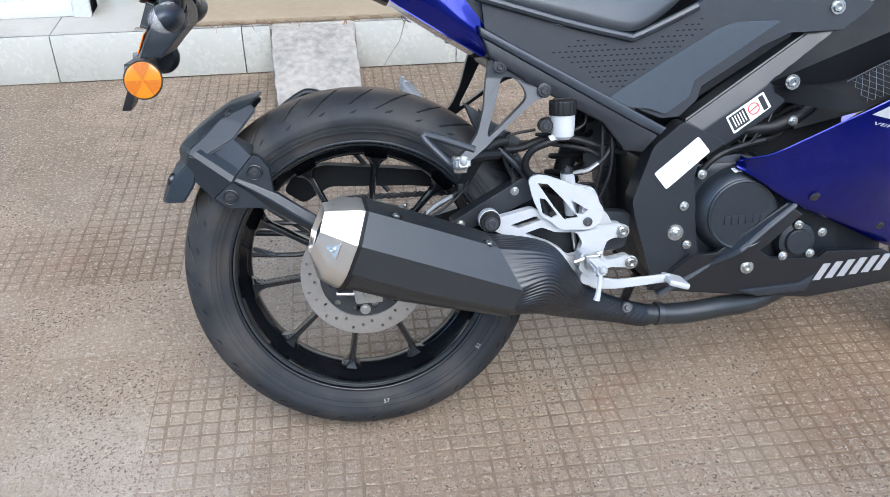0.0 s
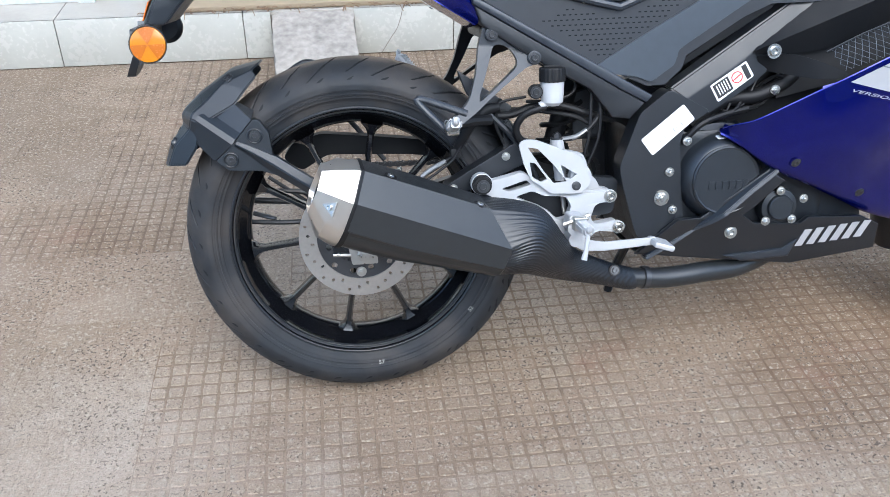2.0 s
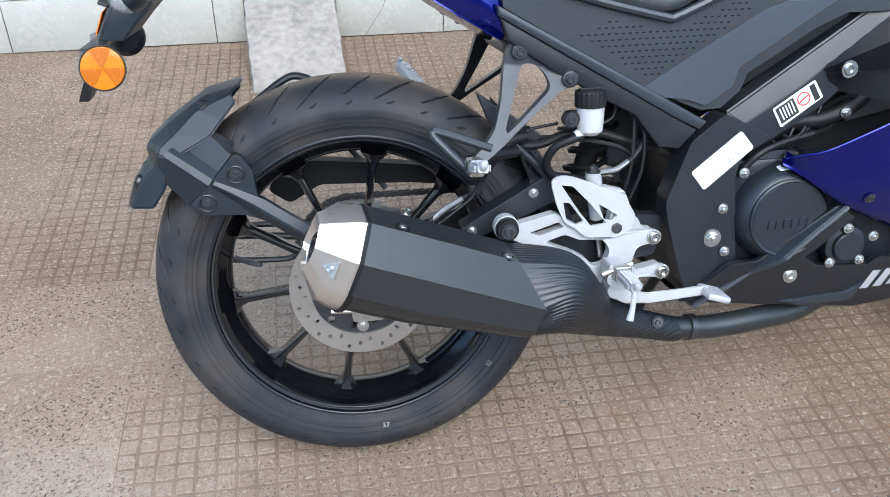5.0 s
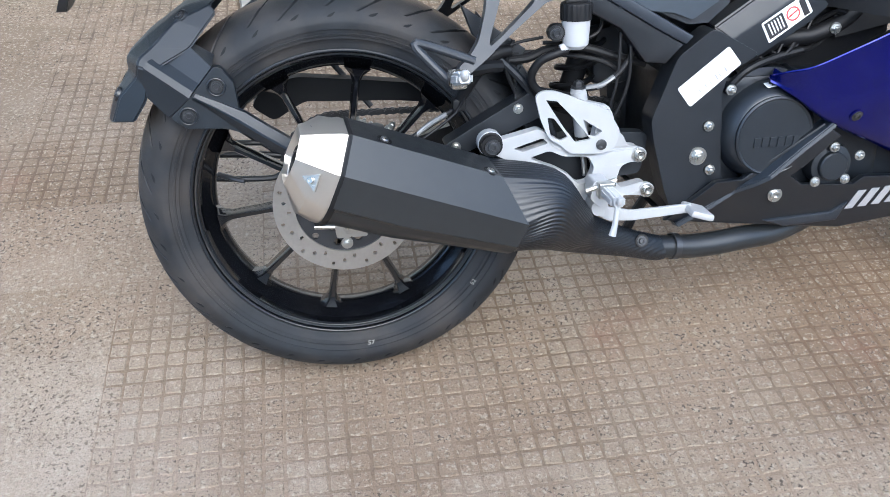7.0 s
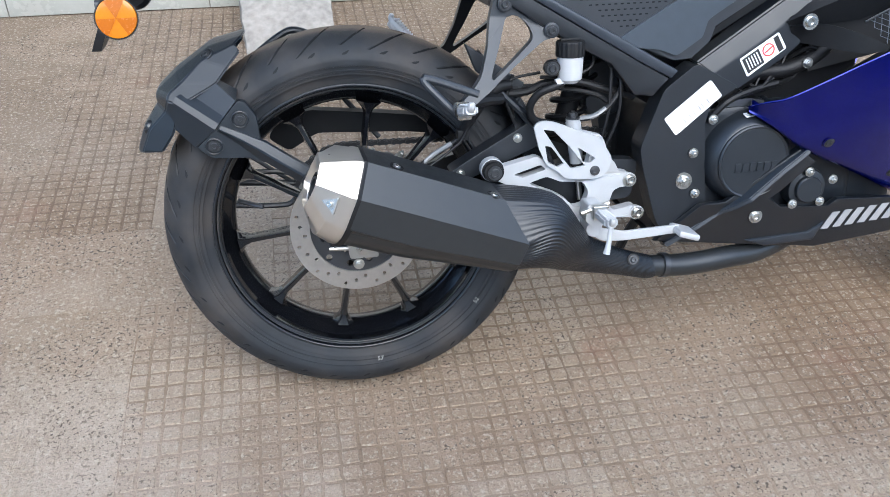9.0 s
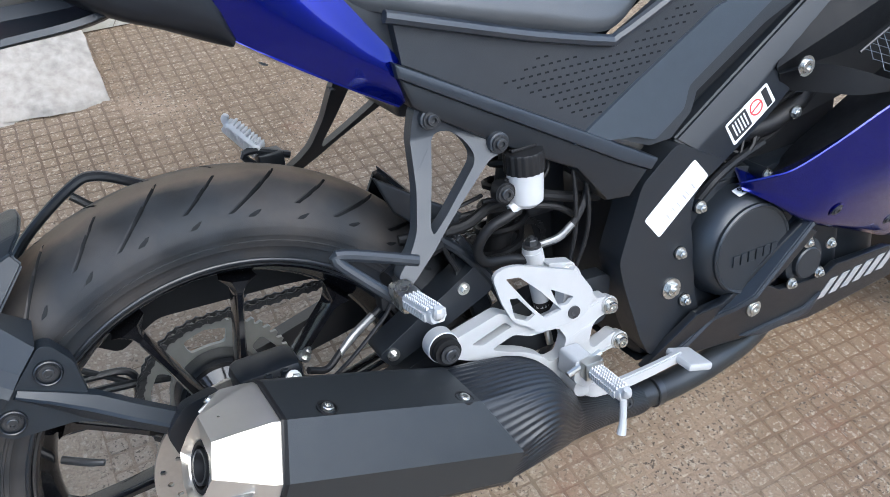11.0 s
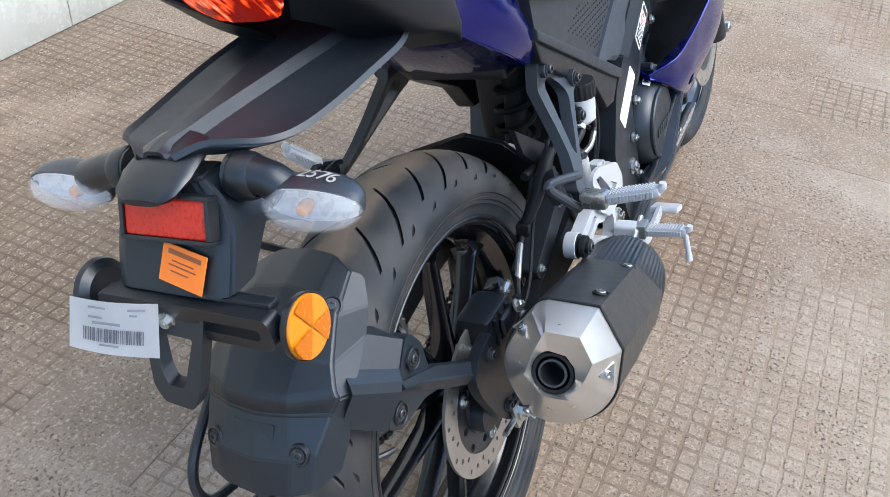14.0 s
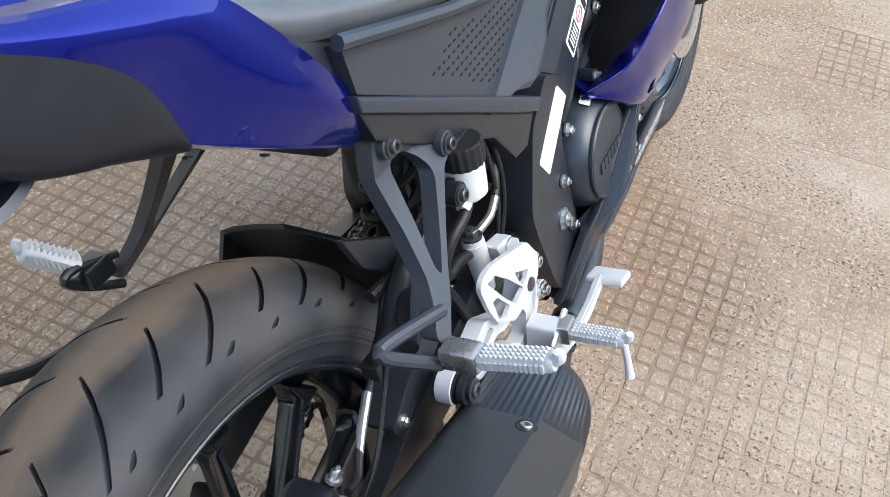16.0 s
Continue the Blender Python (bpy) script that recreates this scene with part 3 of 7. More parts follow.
def tyre_mesh(half, r_out, r_bead, seg=2000, lat=112, periods=16, grooves=True):
    """A tyre with slanted tread grooves sunk into its crown."""
    prof = []
    crown = np.linspace(-1, 1, lat)
    for u in crown:
        y = half * 1.0 * math.sin(u * math.pi / 2 * 0.93) / math.sin(math.pi / 2 * 0.93)
        r = r_out - (r_out - r_bead) * 0.52 * (1 - math.cos(u * math.pi / 2 * 0.93)) / (1 - math.cos(math.pi / 2 * 0.93))
        prof.append((r, y, u))
    tall = r_out - r_bead
    side = [(r_bead + tall * k, half * w) for k, w in ((0.40, 0.995), (0.372, 0.990), (0.366, 0.968), (0.300, 0.948), (0.292, 0.966), (0.262, 0.956), (0.254, 0.930), (0.20, 0.915), (0.185, 0.892), (0.10, 0.86))] + [(r_bead + 0.001, half * 0.83), (r_bead - 0.008, half * 0.78)]
    full = [(r, -y, -2) for r, y in reversed(side)] + prof + [(r, y, 2) for r, y in side]
    th = np.linspace(0, 2 * np.pi, seg, endpoint=False)
    per = 2 * np.pi / periods
    verts, sunk, GROOVED[:] = [], [], []
    sweep = lambda a: 0.15 * a + 0.16 * a * a
    for r, y, u in full:
        sunk.append(np.zeros(seg, bool))
        rr = np.full(seg, r)
        a = min(abs(u), 1.0)
        turned = th + (sweep(a) if grooves else 0.0)
        if grooves and abs(u) <= 1:
            ph = (th + (0.0 if u < 0 else per * 0.5)) % per
            w = 0.0062 / r_out

            def cut(start, lo, hi, width):
                d = np.abs((ph - start + per / 2) % per - per / 2)
                grow = min(1.0, 0.28 + 0.72 * (a - lo) / (hi - lo) * 1.4)
                return np.clip((width * grow - d) / (0.22 * w) + 0.5, 0, 1) * (lo <= a <= hi)

            deep = np.maximum.reduce([cut(per * 0.15, 0.05, 0.76, w * 0.46), cut(per * 0.64, 0.16, 0.64, w * 0.42), cut(per * 0.90, 0.76, 0.83, w * 0.62), cut(per * 0.40, 0.80, 0.86, w * 0.58)])
            rr = rr - 0.0060 * deep
            sunk[-1] = deep > 0.35
        verts.append(np.stack([rr * np.cos(turned), np.full(seg, y), rr * np.sin(turned)], 1))
    V = np.concatenate(verts)
    n = len(full)
    faces = []
    for i in range(n - 1):
        for j in range(seg):
            k = (j + 1) % seg
            GROOVED.append(int(sunk[i][j] or sunk[i + 1][k]))
            faces.append((i * seg + j, (i + 1) * seg + j, (i + 1) * seg + k, i * seg + k))
    return V, faces


def place(data, at):
    V, F = data
    return V + np.array(at), F


rim_profile = [(0.2330, -0.0575), (0.2330, -0.0545), (0.2190, -0.0510), (0.2160, -0.030), (0.2060, -0.015), (0.2060, 0.015), (0.2160, 0.030), (0.2190, 0.051),
               (0.2330, 0.0545), (0.2330, 0.0575), (0.2290, 0.0595), (0.2260, 0.0570), (0.2225, 0.047), (0.2165, 0.036), (0.2055, 0.024), (0.1985, 0.012), (0.1975, 0.0), (0.1985, -0.012), (0.2055, -0.024),
               (0.2165, -0.036), (0.2225, -0.047), (0.2260, -0.0570), (0.2290, -0.0595)]
rear_wheel = part("rear_wheel", lathe(rim_profile, (0, 0, 0), 128, closed=True), gloss_black, bike, "gloss black cast rear wheel")
part("tyre", tyre_mesh(0.0715, 0.314, 0.2315), (rubber, groove_rubber), rear_wheel, "black road tyre with slanted grooves").data.polygons.foreach_set("material_index", GROOVED)
for r, y, w in ((0.2305, -0.0592, 0.0027), (0.2235, -0.0520, 0.0016)):
    part("rim_lip", lathe([(r + w * math.cos(a), y + w * math.sin(a)) for a in np.linspace(0, 2 * math.pi, 10, endpoint=False)], (0, 0, 0), 128, closed=True), plastic, rear_wheel)
hub_profile = [(0.012, -0.062), (0.040, -0.062), (0.046, -0.055), (0.050, -0.04), (0.036, -0.025), (0.034, 0.03), (0.05, 0.045), (0.05, 0.06), (0.012, 0.06)]
part("hub", lathe(hub_profile, (0, 0, 0), 40), gloss_black, rear_wheel)
for k in range(10):
    a = radians(8 + 36 * k)
    d, s = Vector((math.cos(a), 0, math.sin(a))), Vector((-math.sin(a), 0, math.cos(a)))
    bm = bmesh.new()
    loops = []
    for r, wdt, y, hh in ((0.040, 0.012, -0.030, 0.020), (0.075, 0.0075, -0.028, 0.015), (0.13, 0.0058, -0.024, 0.013), (0.178, 0.0062, -0.020, 0.013), (0.188, 0.010, -0.020, 0.015), (0.1985, 0.021, -0.020, 0.018)):
        c = d * r + Vector((0, y, 0))
        loops.append([c + s * wdt * u + Vector((0, hh * v, 0)) for u, v in ((-1, -0.35), (-0.45, -1), (0.45, -1), (1, -0.35), (0.8, 1), (-0.8, 1))])
    rings(bm, loops)
    part("spoke", bm, gloss_black, rear_wheel)
mk = tube([(-0.19, -0.012, 0.040), (-0.165, -0.028, 0.036), (-0.150, -0.034, 0.033)], [0.0045, 0.0045, 0.0035], 10)
part("tyre_valve", mk, dark_bolt, rear_wheel)
writing("tyre_mark", "57", 0.0115, pose(0.025, -0.0690, -0.252, 90, 0, 4), mark_paint, rear_wheel, label="white paint mark on the sidewall")
writing("tyre_mark", "52", 0.0105, pose(0.198, -0.0690, -0.158, 90, -52, 4), mark_paint, rear_wheel, label="white paint mark on the sidewall")


def drilled_disc(r0, r1, y, thick, count, centre=(0, 0, 0), hole=0.0035):
    """A brake disc: sectors round drilled holes."""
    bm = bmesh.new()
    cx, cy, cz = centre
    sec = 2 * math.pi / count
    for i in range(count):
        mid = sec * (i + 0.5)
        hr = r0 + (r1 - r0) * (0.28, 0.72, 0.5)[i % 3]
        ring = []
        pts = [(r0, -0.5), (r0, 0.0), (r0, 0.5), ((r0 + r1) / 2, 0.5), (r1, 0.5), (r1, 0.0), (r1, -0.5), ((r0 + r1) / 2, -0.5)]
        for k, (r, t) in enumerate(pts):
            ring.append((r, mid + t * sec))
        hc = (hr * math.cos(mid), hr * math.sin(mid))
        cols = []
        for yy in (y, y + thick):
            outer = [bm.verts.new((cx + r * math.cos(a), cy + yy, cz + r * math.sin(a))) for r, a in ring]
            inner = []
            for r, a in ring:
                v = Vector((r * math.cos(a) - hc[0], r * math.sin(a) - hc[1])).normalized() * hole
                inner.append(bm.verts.new((cx + hc[0] + v.x, cy + yy, cz + hc[1] + v.y)))
            for k in range(8):
                j = (k + 1) % 8
                bm.faces.new((outer[k], outer[j], inner[j], inner[k]))
            cols.append((outer, inner))
        for k in range(8):
            j = (k + 1) % 8
            bm.faces.new((cols[0][1][k], cols[0][1][j], cols[1][1][j], cols[1][1][k]))
        for k in (0, 1, 4, 5):
            bm.faces.new((cols[0][0][k], cols[0][0][k + 1], cols[1][0][k + 1], cols[1][0][k]))
    bmesh.ops.remove_doubles(bm, verts=bm.verts, dist=1e-5)
    return bm


part("brake_disc", drilled_disc(0.078, 0.110, -0.080, 0.0042, 36), disc_steel, rear_wheel, "drilled steel brake disc")
part("disc_carrier", drilled_disc(0.052, 0.0785, -0.0765, 0.006, 12, hole=0.006), dark_bolt, rear_wheel)
part("sensor_ring", drilled_disc(0.040, 0.052, -0.082, 0.003, 40, hole=0.002), dark_bolt, rear_wheel)
for k in range(3):
    a = radians(-92 + 120 * k)
    bolt("disc_bolt", (0.064 * math.cos(a), -0.080, 0.064 * math.sin(a)), 0.0062, 0.006, zinc, rear_wheel)
part("axle", tube([(0, -0.128, 0), (0, 0.13, 0)], 0.0085, 12, smooth=False), zinc, rear_wheel)

# -- chain, sprockets --
sprocket_steel = mat("dull_sprocket_steel", (0.26, 0.27, 0.26), 0.42, metal=0.6, vary=0.15, dust=0.06)
CHAIN_Y = 0.086


def circle(r, n, a0=0.0, cx=0.0, cz=0.0):
    return [(cx + r * math.cos(a0 + 2 * math.pi * i / n), cz + r * math.sin(a0 + 2 * math.pi * i / n)) for i in range(n)]


teeth = [((0.0985 if i % 4 in (0, 1) else 0.0930) * math.cos(2 * math.pi * i / 192), (0.0985 if i % 4 in (0, 1) else 0.0930) * math.sin(2 * math.pi * i / 192)) for i in range(192)]
kidneys = []
for k in range(5):
    a = math.radians(20 + 72 * k)
    kidneys.append(round_outline([(r * math.cos(a + d), r * math.sin(a + d)) for r, d in ((0.064, -0.36), (0.083, -0.34), (0.086, 0.0), (0.083, 0.34), (0.064, 0.36), (0.062, 0.0))], 0.006, 3))
part("rear_sprocket", plate(teeth, CHAIN_Y - 0.003, CHAIN_Y + 0.003, holes=[circle(0.040, 40)[::-1], *kidneys], bevel=0), sprocket_steel, rear_wheel, "dull grey steel chain sprocket with oval holes")
part("sprocket_hub", lathe([(0.016, 0.055), (0.056, 0.055), (0.058, 0.060), (0.058, CHAIN_Y - 0.006), (0.052, CHAIN_Y - 0.003), (0.030, CHAIN_Y + 0.004), (0.016, CHAIN_Y + 0.006)], (0, 0, 0), 40), engine_paint, rear_wheel)
for k in range(5):
    a = math.radians(56 + 72 * k)
    bolt("sprocket_bolt", (0.049 * math.cos(a), CHAIN_Y - 0.004, 0.049 * math.sin(a)), 0.005, 0.005, zinc, rear_wheel)


def chain_path(s):
    """Place and heading along the chain loop, s from 0 to 1."""
    r0, r1, c1 = 0.097, 0.030, Vector((0.455, 0, 0.062))
    lean = math.atan2(c1.z, c1.x)
    off = math.asin((r0 - r1) / c1.length)
    arcs = []
    a0, b0 = lean + math.pi / 2 - off, lean - math.pi / 2 + off
    straight = math.sqrt(c1.length ** 2 - (r0 - r1) ** 2)
    l0, l1 = r0 * (math.pi + 2 * off), r1 * (math.pi - 2 * off)
    total = l0 + l1 + 2 * straight
    d = s * total
    if d < straight:
        p, q = Vector((r0 * math.cos(a0), 0, r0 * math.sin(a0))), c1 + Vector((r1 * math.cos(a0), 0, r1 * math.sin(a0)))
        h = (q - p).normalized()
        return p + h * d, h
    d -= straight
    if d < l1:
        a = a0 - d / r1
        return c1 + Vector((r1 * math.cos(a), 0, r1 * math.sin(a))), Vector((math.sin(a), 0, -math.cos(a)))
    d -= l1
    if d < straight:
        p, q = c1 + Vector((r1 * math.cos(b0), 0, r1 * math.sin(b0))), Vector((r0 * math.cos(b0), 0, r0 * math.sin(b0)))
        h = (q - p).normalized()
        return p + h * d, h
    d -= straight
    a = b0 - d / r0
    return Vector((r0 * math.cos(a), 0, r0 * math.sin(a))), Vector((math.sin(a), 0, -math.cos(a)))


ch = bmesh.new()
LINKS = 106
for i in range(LINKS):
    p, h = chain_path(i / LINKS)
    up = Vector((-h.z, 0, h.x))
    q = 0.0062
    off = 0.006 if i % 2 else 0.0035
    for sgn in (-1, 1):
        y = CHAIN_Y + sgn * off
        lo = []
        for yy in (y - 0.0008, y + 0.0008):
            lo.append([p + h * (c * 0.0105) + up * (s * 0.0052) + Vector((0, yy, 0)) for c, s in ((-0.9, -0.5), (-0.55, -0.95), (0, -0.6), (0.55, -0.95), (0.9, -0.5), (0.9, 0.5), (0.55, 0.95), (0, 0.6), (-0.55, 0.95), (-0.9, 0.5))])
        rings(ch, lo)
    tube([p + h * q + Vector((0, CHAIN_Y - 0.008, 0)), p + h * q + Vector((0, CHAIN_Y + 0.008, 0))], 0.0033, 6, smooth=False, bm=ch)
part("drive_chain", ch, dark_bolt, bike, "oiled steel drive chain")
part("chain_guard", plate(round_outline([(-0.135, 0.120), (-0.115, 0.150), (-0.06, 0.165), (0.06, 0.152), (0.25, 0.128), (0.25, 0.098), (0.10, 0.116), (-0.05, 0.124), (-0.10, 0.095)], 0.01), 0.076, 0.106, bevel=0.003), matt_black, bike, "black plastic chain guard")

# -- swingarm --
for sgn in (-1, 1):
    ys = (-0.100, -0.076) if sgn < 0 else (0.104, 0.128)
    o = [(-0.050, 0.012), (-0.052, -0.020), (-0.030, -0.030), (0.05, -0.022), (0.20, 0.006), (0.46, 0.020), (0.47, 0.085), (0.36, 0.095), (0.20, 0.060), (0.06, 0.022)]
    part("swingarm", plate(round_outline(o, 0.012), *ys, bevel=0.006, segments=3), frame_paint, bike, "satin black swingarm")
part("swingarm_brace", plate(round_outline([(0.150, 0.090), (0.212, 0.125), (0.285, 0.165), (0.300, 0.125), (0.222, 0.092), (0.165, 0.070)], 0.008), -0.108, -0.070, bevel=0.005), frame_paint, bike)
bolt("brace_bolt", (0.168, -0.108, 0.087), 0.005, 0.006, zinc, bike)
bolt("brace_bolt", (0.262, -0.108, 0.139), 0.005, 0.006, zinc, bike)
adj = plate(round_outline([(-0.024, 0.006), (0.024, 0.002), (0.028, -0.034), (-0.018, -0.034)], 0.004), -0.131, -0.125, bevel=0.001)
adjuster = part("chain_adjuster", adj, zinc, bike, "zinc plated chain adjuster plate")
bolt("axle_nut", (0.002, -0.131, -0.015), 0.011, 0.010, zinc, adjuster)
part("adjuster_screw", tube([(-0.020, -0.128, -0.016), (-0.050, -0.128, -0.014)], 0.004, 8, smooth=False), zinc, adjuster)

# -- rear caliper and its hose --
cal = box((-0.006, -0.110, 0.076), (0.068, -0.058, 0.122), 0.012)
caliper = part("brake_caliper", cal, engine_paint, bike, "black rear brake caliper")
part("caliper_body", box((0.016, -0.121, 0.086), (0.058, -0.108, 0.114), 0.007), engine_paint, caliper)
for k in range(3):
    part("caliper_rib", box((0.006 + 0.018 * k, -0.1135, 0.080), (0.014 + 0.018 * k, -0.108, 0.119), 0.002), engine_paint, caliper)
part("pad_pin", tube([(-0.010, -0.118, 0.082), (-0.010, -0.060, 0.082)], 0.004, 10, smooth=False), zinc, caliper)
part("caliper_bracket", plate(round_outline([(-0.020, 0.070), (0.070, 0.075), (0.060, 0.040), (0.020, 0.010), (-0.015, 0.020)], 0.008), -0.106, -0.098, bevel=0.003), engine_paint, caliper)
bolt("bracket_screw", (0.062, -0.122, 0.090), 0.005, 0.006, zinc, caliper)
bolt("bleed_screw", (0.070, -0.100, 0.118), 0.005, 0.012, zinc, caliper, axis=(0.5, -0.3, 0.8))
bolt("banjo_bolt", (0.050, -0.122, 0.112), 0.006, 0.01, zinc, caliper, axis=(0.2, -0.9, 0.4))
part("brake_hose", tube([(0.070, -0.112, 0.108), (0.092, -0.106, 0.098), (0.115, -0.098, 0.110), (0.150, -0.090, 0.128), (0.176, -0.088, 0.145), (0.196, -0.094, 0.180), (0.225, -0.094, 0.212), (0.27, -0.092, 0.218), (0.33, -0.09, 0.212), (0.39, -0.1, 0.20), (0.42, -0.105, 0.18)], 0.0040, 10), soft_rubber, bike, "black rubber brake hose")
part("hose_sleeve", tube([(0.108, -0.100, 0.105), (0.130, -0.095, 0.120), (0.158, -0.088, 0.132)], [0.0040, 0.0048, 0.0048], 10), cable_steel, bike, "silver crimped hose end")
part("sensor_cable", tube([(0.03, -0.11, 0.06), (0.10, -0.116, 0.095), (0.160, -0.104, 0.130), (0.178, -0.102, 0.150), (0.205, -0.106, 0.200), (0.25, -0.106, 0.232), (0.30, -0.1, 0.24)], 0.0024, 8), soft_rubber, bike)
part("hose_clip", box((0.166, -0.100, 0.138), (0.186, -0.080, 0.156), 0.003), soft_rubber, bike)

# -- hugger over the front of the tyre --
rows = []
for step_in in (0, 1, 9, 22, 36, 50):
    row = []
    for y, deg, r in ((-0.098, 30, 0.296), (-0.090, 36, 0.322), (-0.052, 47, 0.336), (0.0, 50.5, 0.341), (0.060, 44, 0.338), (0.112, 39.5, 0.334), (0.134, 38, 0.329), (0.140, 35, 0.300)):
        aa = radians(max(deg - step_in, -14))
        lift = 0.004 if step_in in (0, 1) else 0.0
        narrow = 1.0 if step_in < 20 else 0.86
        row.append(((r + lift) * math.cos(aa), y * narrow, (r + lift) * math.sin(aa)))
    rows.append(row)
hugger = part("tyre_hugger", sheet(rows, 0.005, 1, 2), plastic, bike, "black plastic tyre hugger", angle=16)
facet = bmesh.new()
rings(facet, [[(r * math.cos(radians(d)), y, r * math.sin(radians(d))) for y, d, r in ((-0.050, 45, 0.334 + h), (-0.102, 37, 0.326 + h), (-0.106, 20, 0.326 + h), (-0.050, 25, 0.336 + h))] for h in (0.0, 0.011)])
bmesh.ops.bevel(facet, geom=facet.edges[:], offset=0.003, segments=2, affect="EDGES")
part("hugger_facet", facet, plastic, hugger, angle=25)
part("hugger_flange", plate([(0.180, 0.292), (0.276, 0.224), (0.262, 0.186), (0.240, 0.206), (0.197, 0.248)], -0.096, -0.086, bevel=0.003), plastic, hugger, angle=25)
part("hugger_rib", tube([(0.335 * math.cos(radians(d)), -0.104, 0.30 * math.sin(radians(d))) for d in (46, 36, 26, 14)], 0.006, 8), plastic, hugger)

# -- rear fender shell, arm, number plate carrier --
shell = []
for centre, inner, crease, edge in (
        ((-0.150, 0.316), (-0.154, 0.036, 0.313), (-0.166, 0.058, 0.304), (-0.158, 0.068, 0.294)),
        ((-0.203, 0.304), (-0.205, 0.040, 0.300), (-0.216, 0.066, 0.284), (-0.178, 0.079, 0.272)),
        ((-0.258, 0.268), (-0.258, 0.040, 0.264), (-0.251, 0.0735, 0.2515), (-0.197, 0.082, 0.2495)),
        ((-0.292, 0.238), (-0.290, 0.038, 0.238), (-0.269, 0.084, 0.239), (-0.240, 0.090, 0.228)),
        ((-0.296, 0.229), (-0.294, 0.038, 0.229), (-0.272, 0.088, 0.229), (-0.250, 0.095, 0.222)),
        ((-0.296, 0.214), (-0.292, 0.037, 0.216), (-0.277, 0.076, 0.212), (-0.262, 0.086, 0.198)),
        ((-0.322, 0.178), (-0.318, 0.045, 0.180), (-0.305, 0.068, 0.184), (-0.268, 0.085, 0.178)),
        ((-0.336, 0.142), (-0.331, 0.040, 0.144), (-0.322, 0.064, 0.147), (-0.289, 0.079, 0.149))):
    half = [(edge[0], -edge[1], edge[2]), (crease[0], -crease[1], crease[2]), (inner[0], -inner[1], inner[2])]
    shell.append(half + [(centre[0], 0, centre[1])] + mirrored(half[::-1]))
sh = sheet(shell, 0.004, 1, 1)
bmesh.ops.bevel(sh, geom=[e for e in sh.edges if e.calc_face_angle(0.0) > 0.02], offset=0.0024, segments=3, affect="EDGES")
fender = part("rear_fender", sh, fender_plastic, bike, "black plastic rear tyre fender", angle=33)


def recessed_screw(at, axis, owner, name="fender_screw"):
    """A socket screw sunk in a round boss."""
    boss = part("screw_boss", lathe([(0.0, 0.0), (0.0080, 0.0), (0.0088, 0.0016), (0.0098, 0.0018), (0.0112, 0.0008), (0.0120, -0.005)], at, 28, axis), plastic, owner)
    bolt(name, Vector(at) + Vector(axis).normalized() * 0.0006, 0.0048, 0.003, dark_bolt, owner, axis=axis, socket=True)
    return boss


recessed_screw((-0.3110, -0.052, 0.1848), (-0.9, -0.15, 0.38), fender)
recessed_screw((-0.3110, 0.052, 0.1848), (-0.9, 0.15, 0.38), fender)
recessed_screw((-0.208, -0.0573, 0.2895), (-0.5, -0.45, 0.75), fender)
inset = sheet([[(-0.3005, y, 0.208), (-0.3215, y * 0.95, 0.174), (-0.3330, y * 0.85, 0.142)] for y in (-0.024, 0.0, 0.026)], 0.003, 1, 1)
bmesh.ops.bevel(inset, geom=inset.edges[:], offset=0.001, segments=2, affect="EDGES")
part("fender_panel", inset, fender_plastic, fender, angle=24)
knuckle = bmesh.new()
rings(knuckle, [
    [(-0.197, -0.0816, 0.2495), (-0.243, -0.076, 0.240), (-0.257, -0.093, 0.236), (-0.262, -0.0975, 0.229), (-0.271, -0.0765, 0.188), (-0.255, -0.050, 0.186), (-0.197, -0.055, 0.252)],
    [(-0.1705, -0.1030, 0.2260), (-0.190, -0.1035, 0.2035), (-0.1985, -0.1100, 0.1945), (-0.2050, -0.1105, 0.1860), (-0.2365, -0.1040, 0.1590), (-0.225, -0.060, 0.155), (-0.168, -0.066, 0.236)]])
bmesh.ops.bevel(knuckle, geom=[e for e in knuckle.edges if e.calc_face_angle(0.0) > 0.12], offset=0.0022, segments=3, affect="EDGES")
fender_arm = part("fender_arm", knuckle, fender_plastic, bike, "dark grey bolted fender arm", angle=24)
mount = plate(round_outline([(-0.1680, 0.2262), (-0.158, 0.224), (-0.143, 0.202), (-0.139, 0.154), (-0.110, 0.138), (-0.120, 0.122), (-0.160, 0.138), (-0.214, 0.141), (-0.2345, 0.1585), (-0.203, 0.187)], 0.004), -0.1045, -0.086, bevel=0.0025)
part("arm_mount", mount, fender_plastic, fender_arm)
arm = bmesh.new()
AROUND = Vector((-0.62, 0, -0.78))
loops = []
for x, z, k, y0 in ((-0.199, 0.187, 0.32, -0.098), (-0.170, 0.170, 0.55, -0.099), (-0.140, 0.150, 0.85, -0.100), (-0.112, 0.130, 0.85, -0.103), (-0.080, 0.108, 0.85, -0.105), (-0.045, 0.082, 0.9, -0.106), (-0.012, 0.045, 1.1, -0.106), (0.0, 0.0, 1.3, -0.106)):
    c = Vector((x, y0, z))
    loops.append([c + AROUND * (0.017 * k * u) + Vector((0, -h, 0)) for u, h in ((-1, 0.0), (-0.92, 0.009), (-0.05, 0.0125), (0.12, 0.0155), (0.32, 0.0140), (0.95, 0.007), (1, 0.0))])
rings(arm, loops)
bmesh.ops.bevel(arm, geom=[e for e in arm.edges if e.calc_face_angle(0.0) > 0.15], offset=0.0012, segments=2, affect="EDGES")
part("arm_bar", arm, fender_plastic, fender_arm, angle=24)
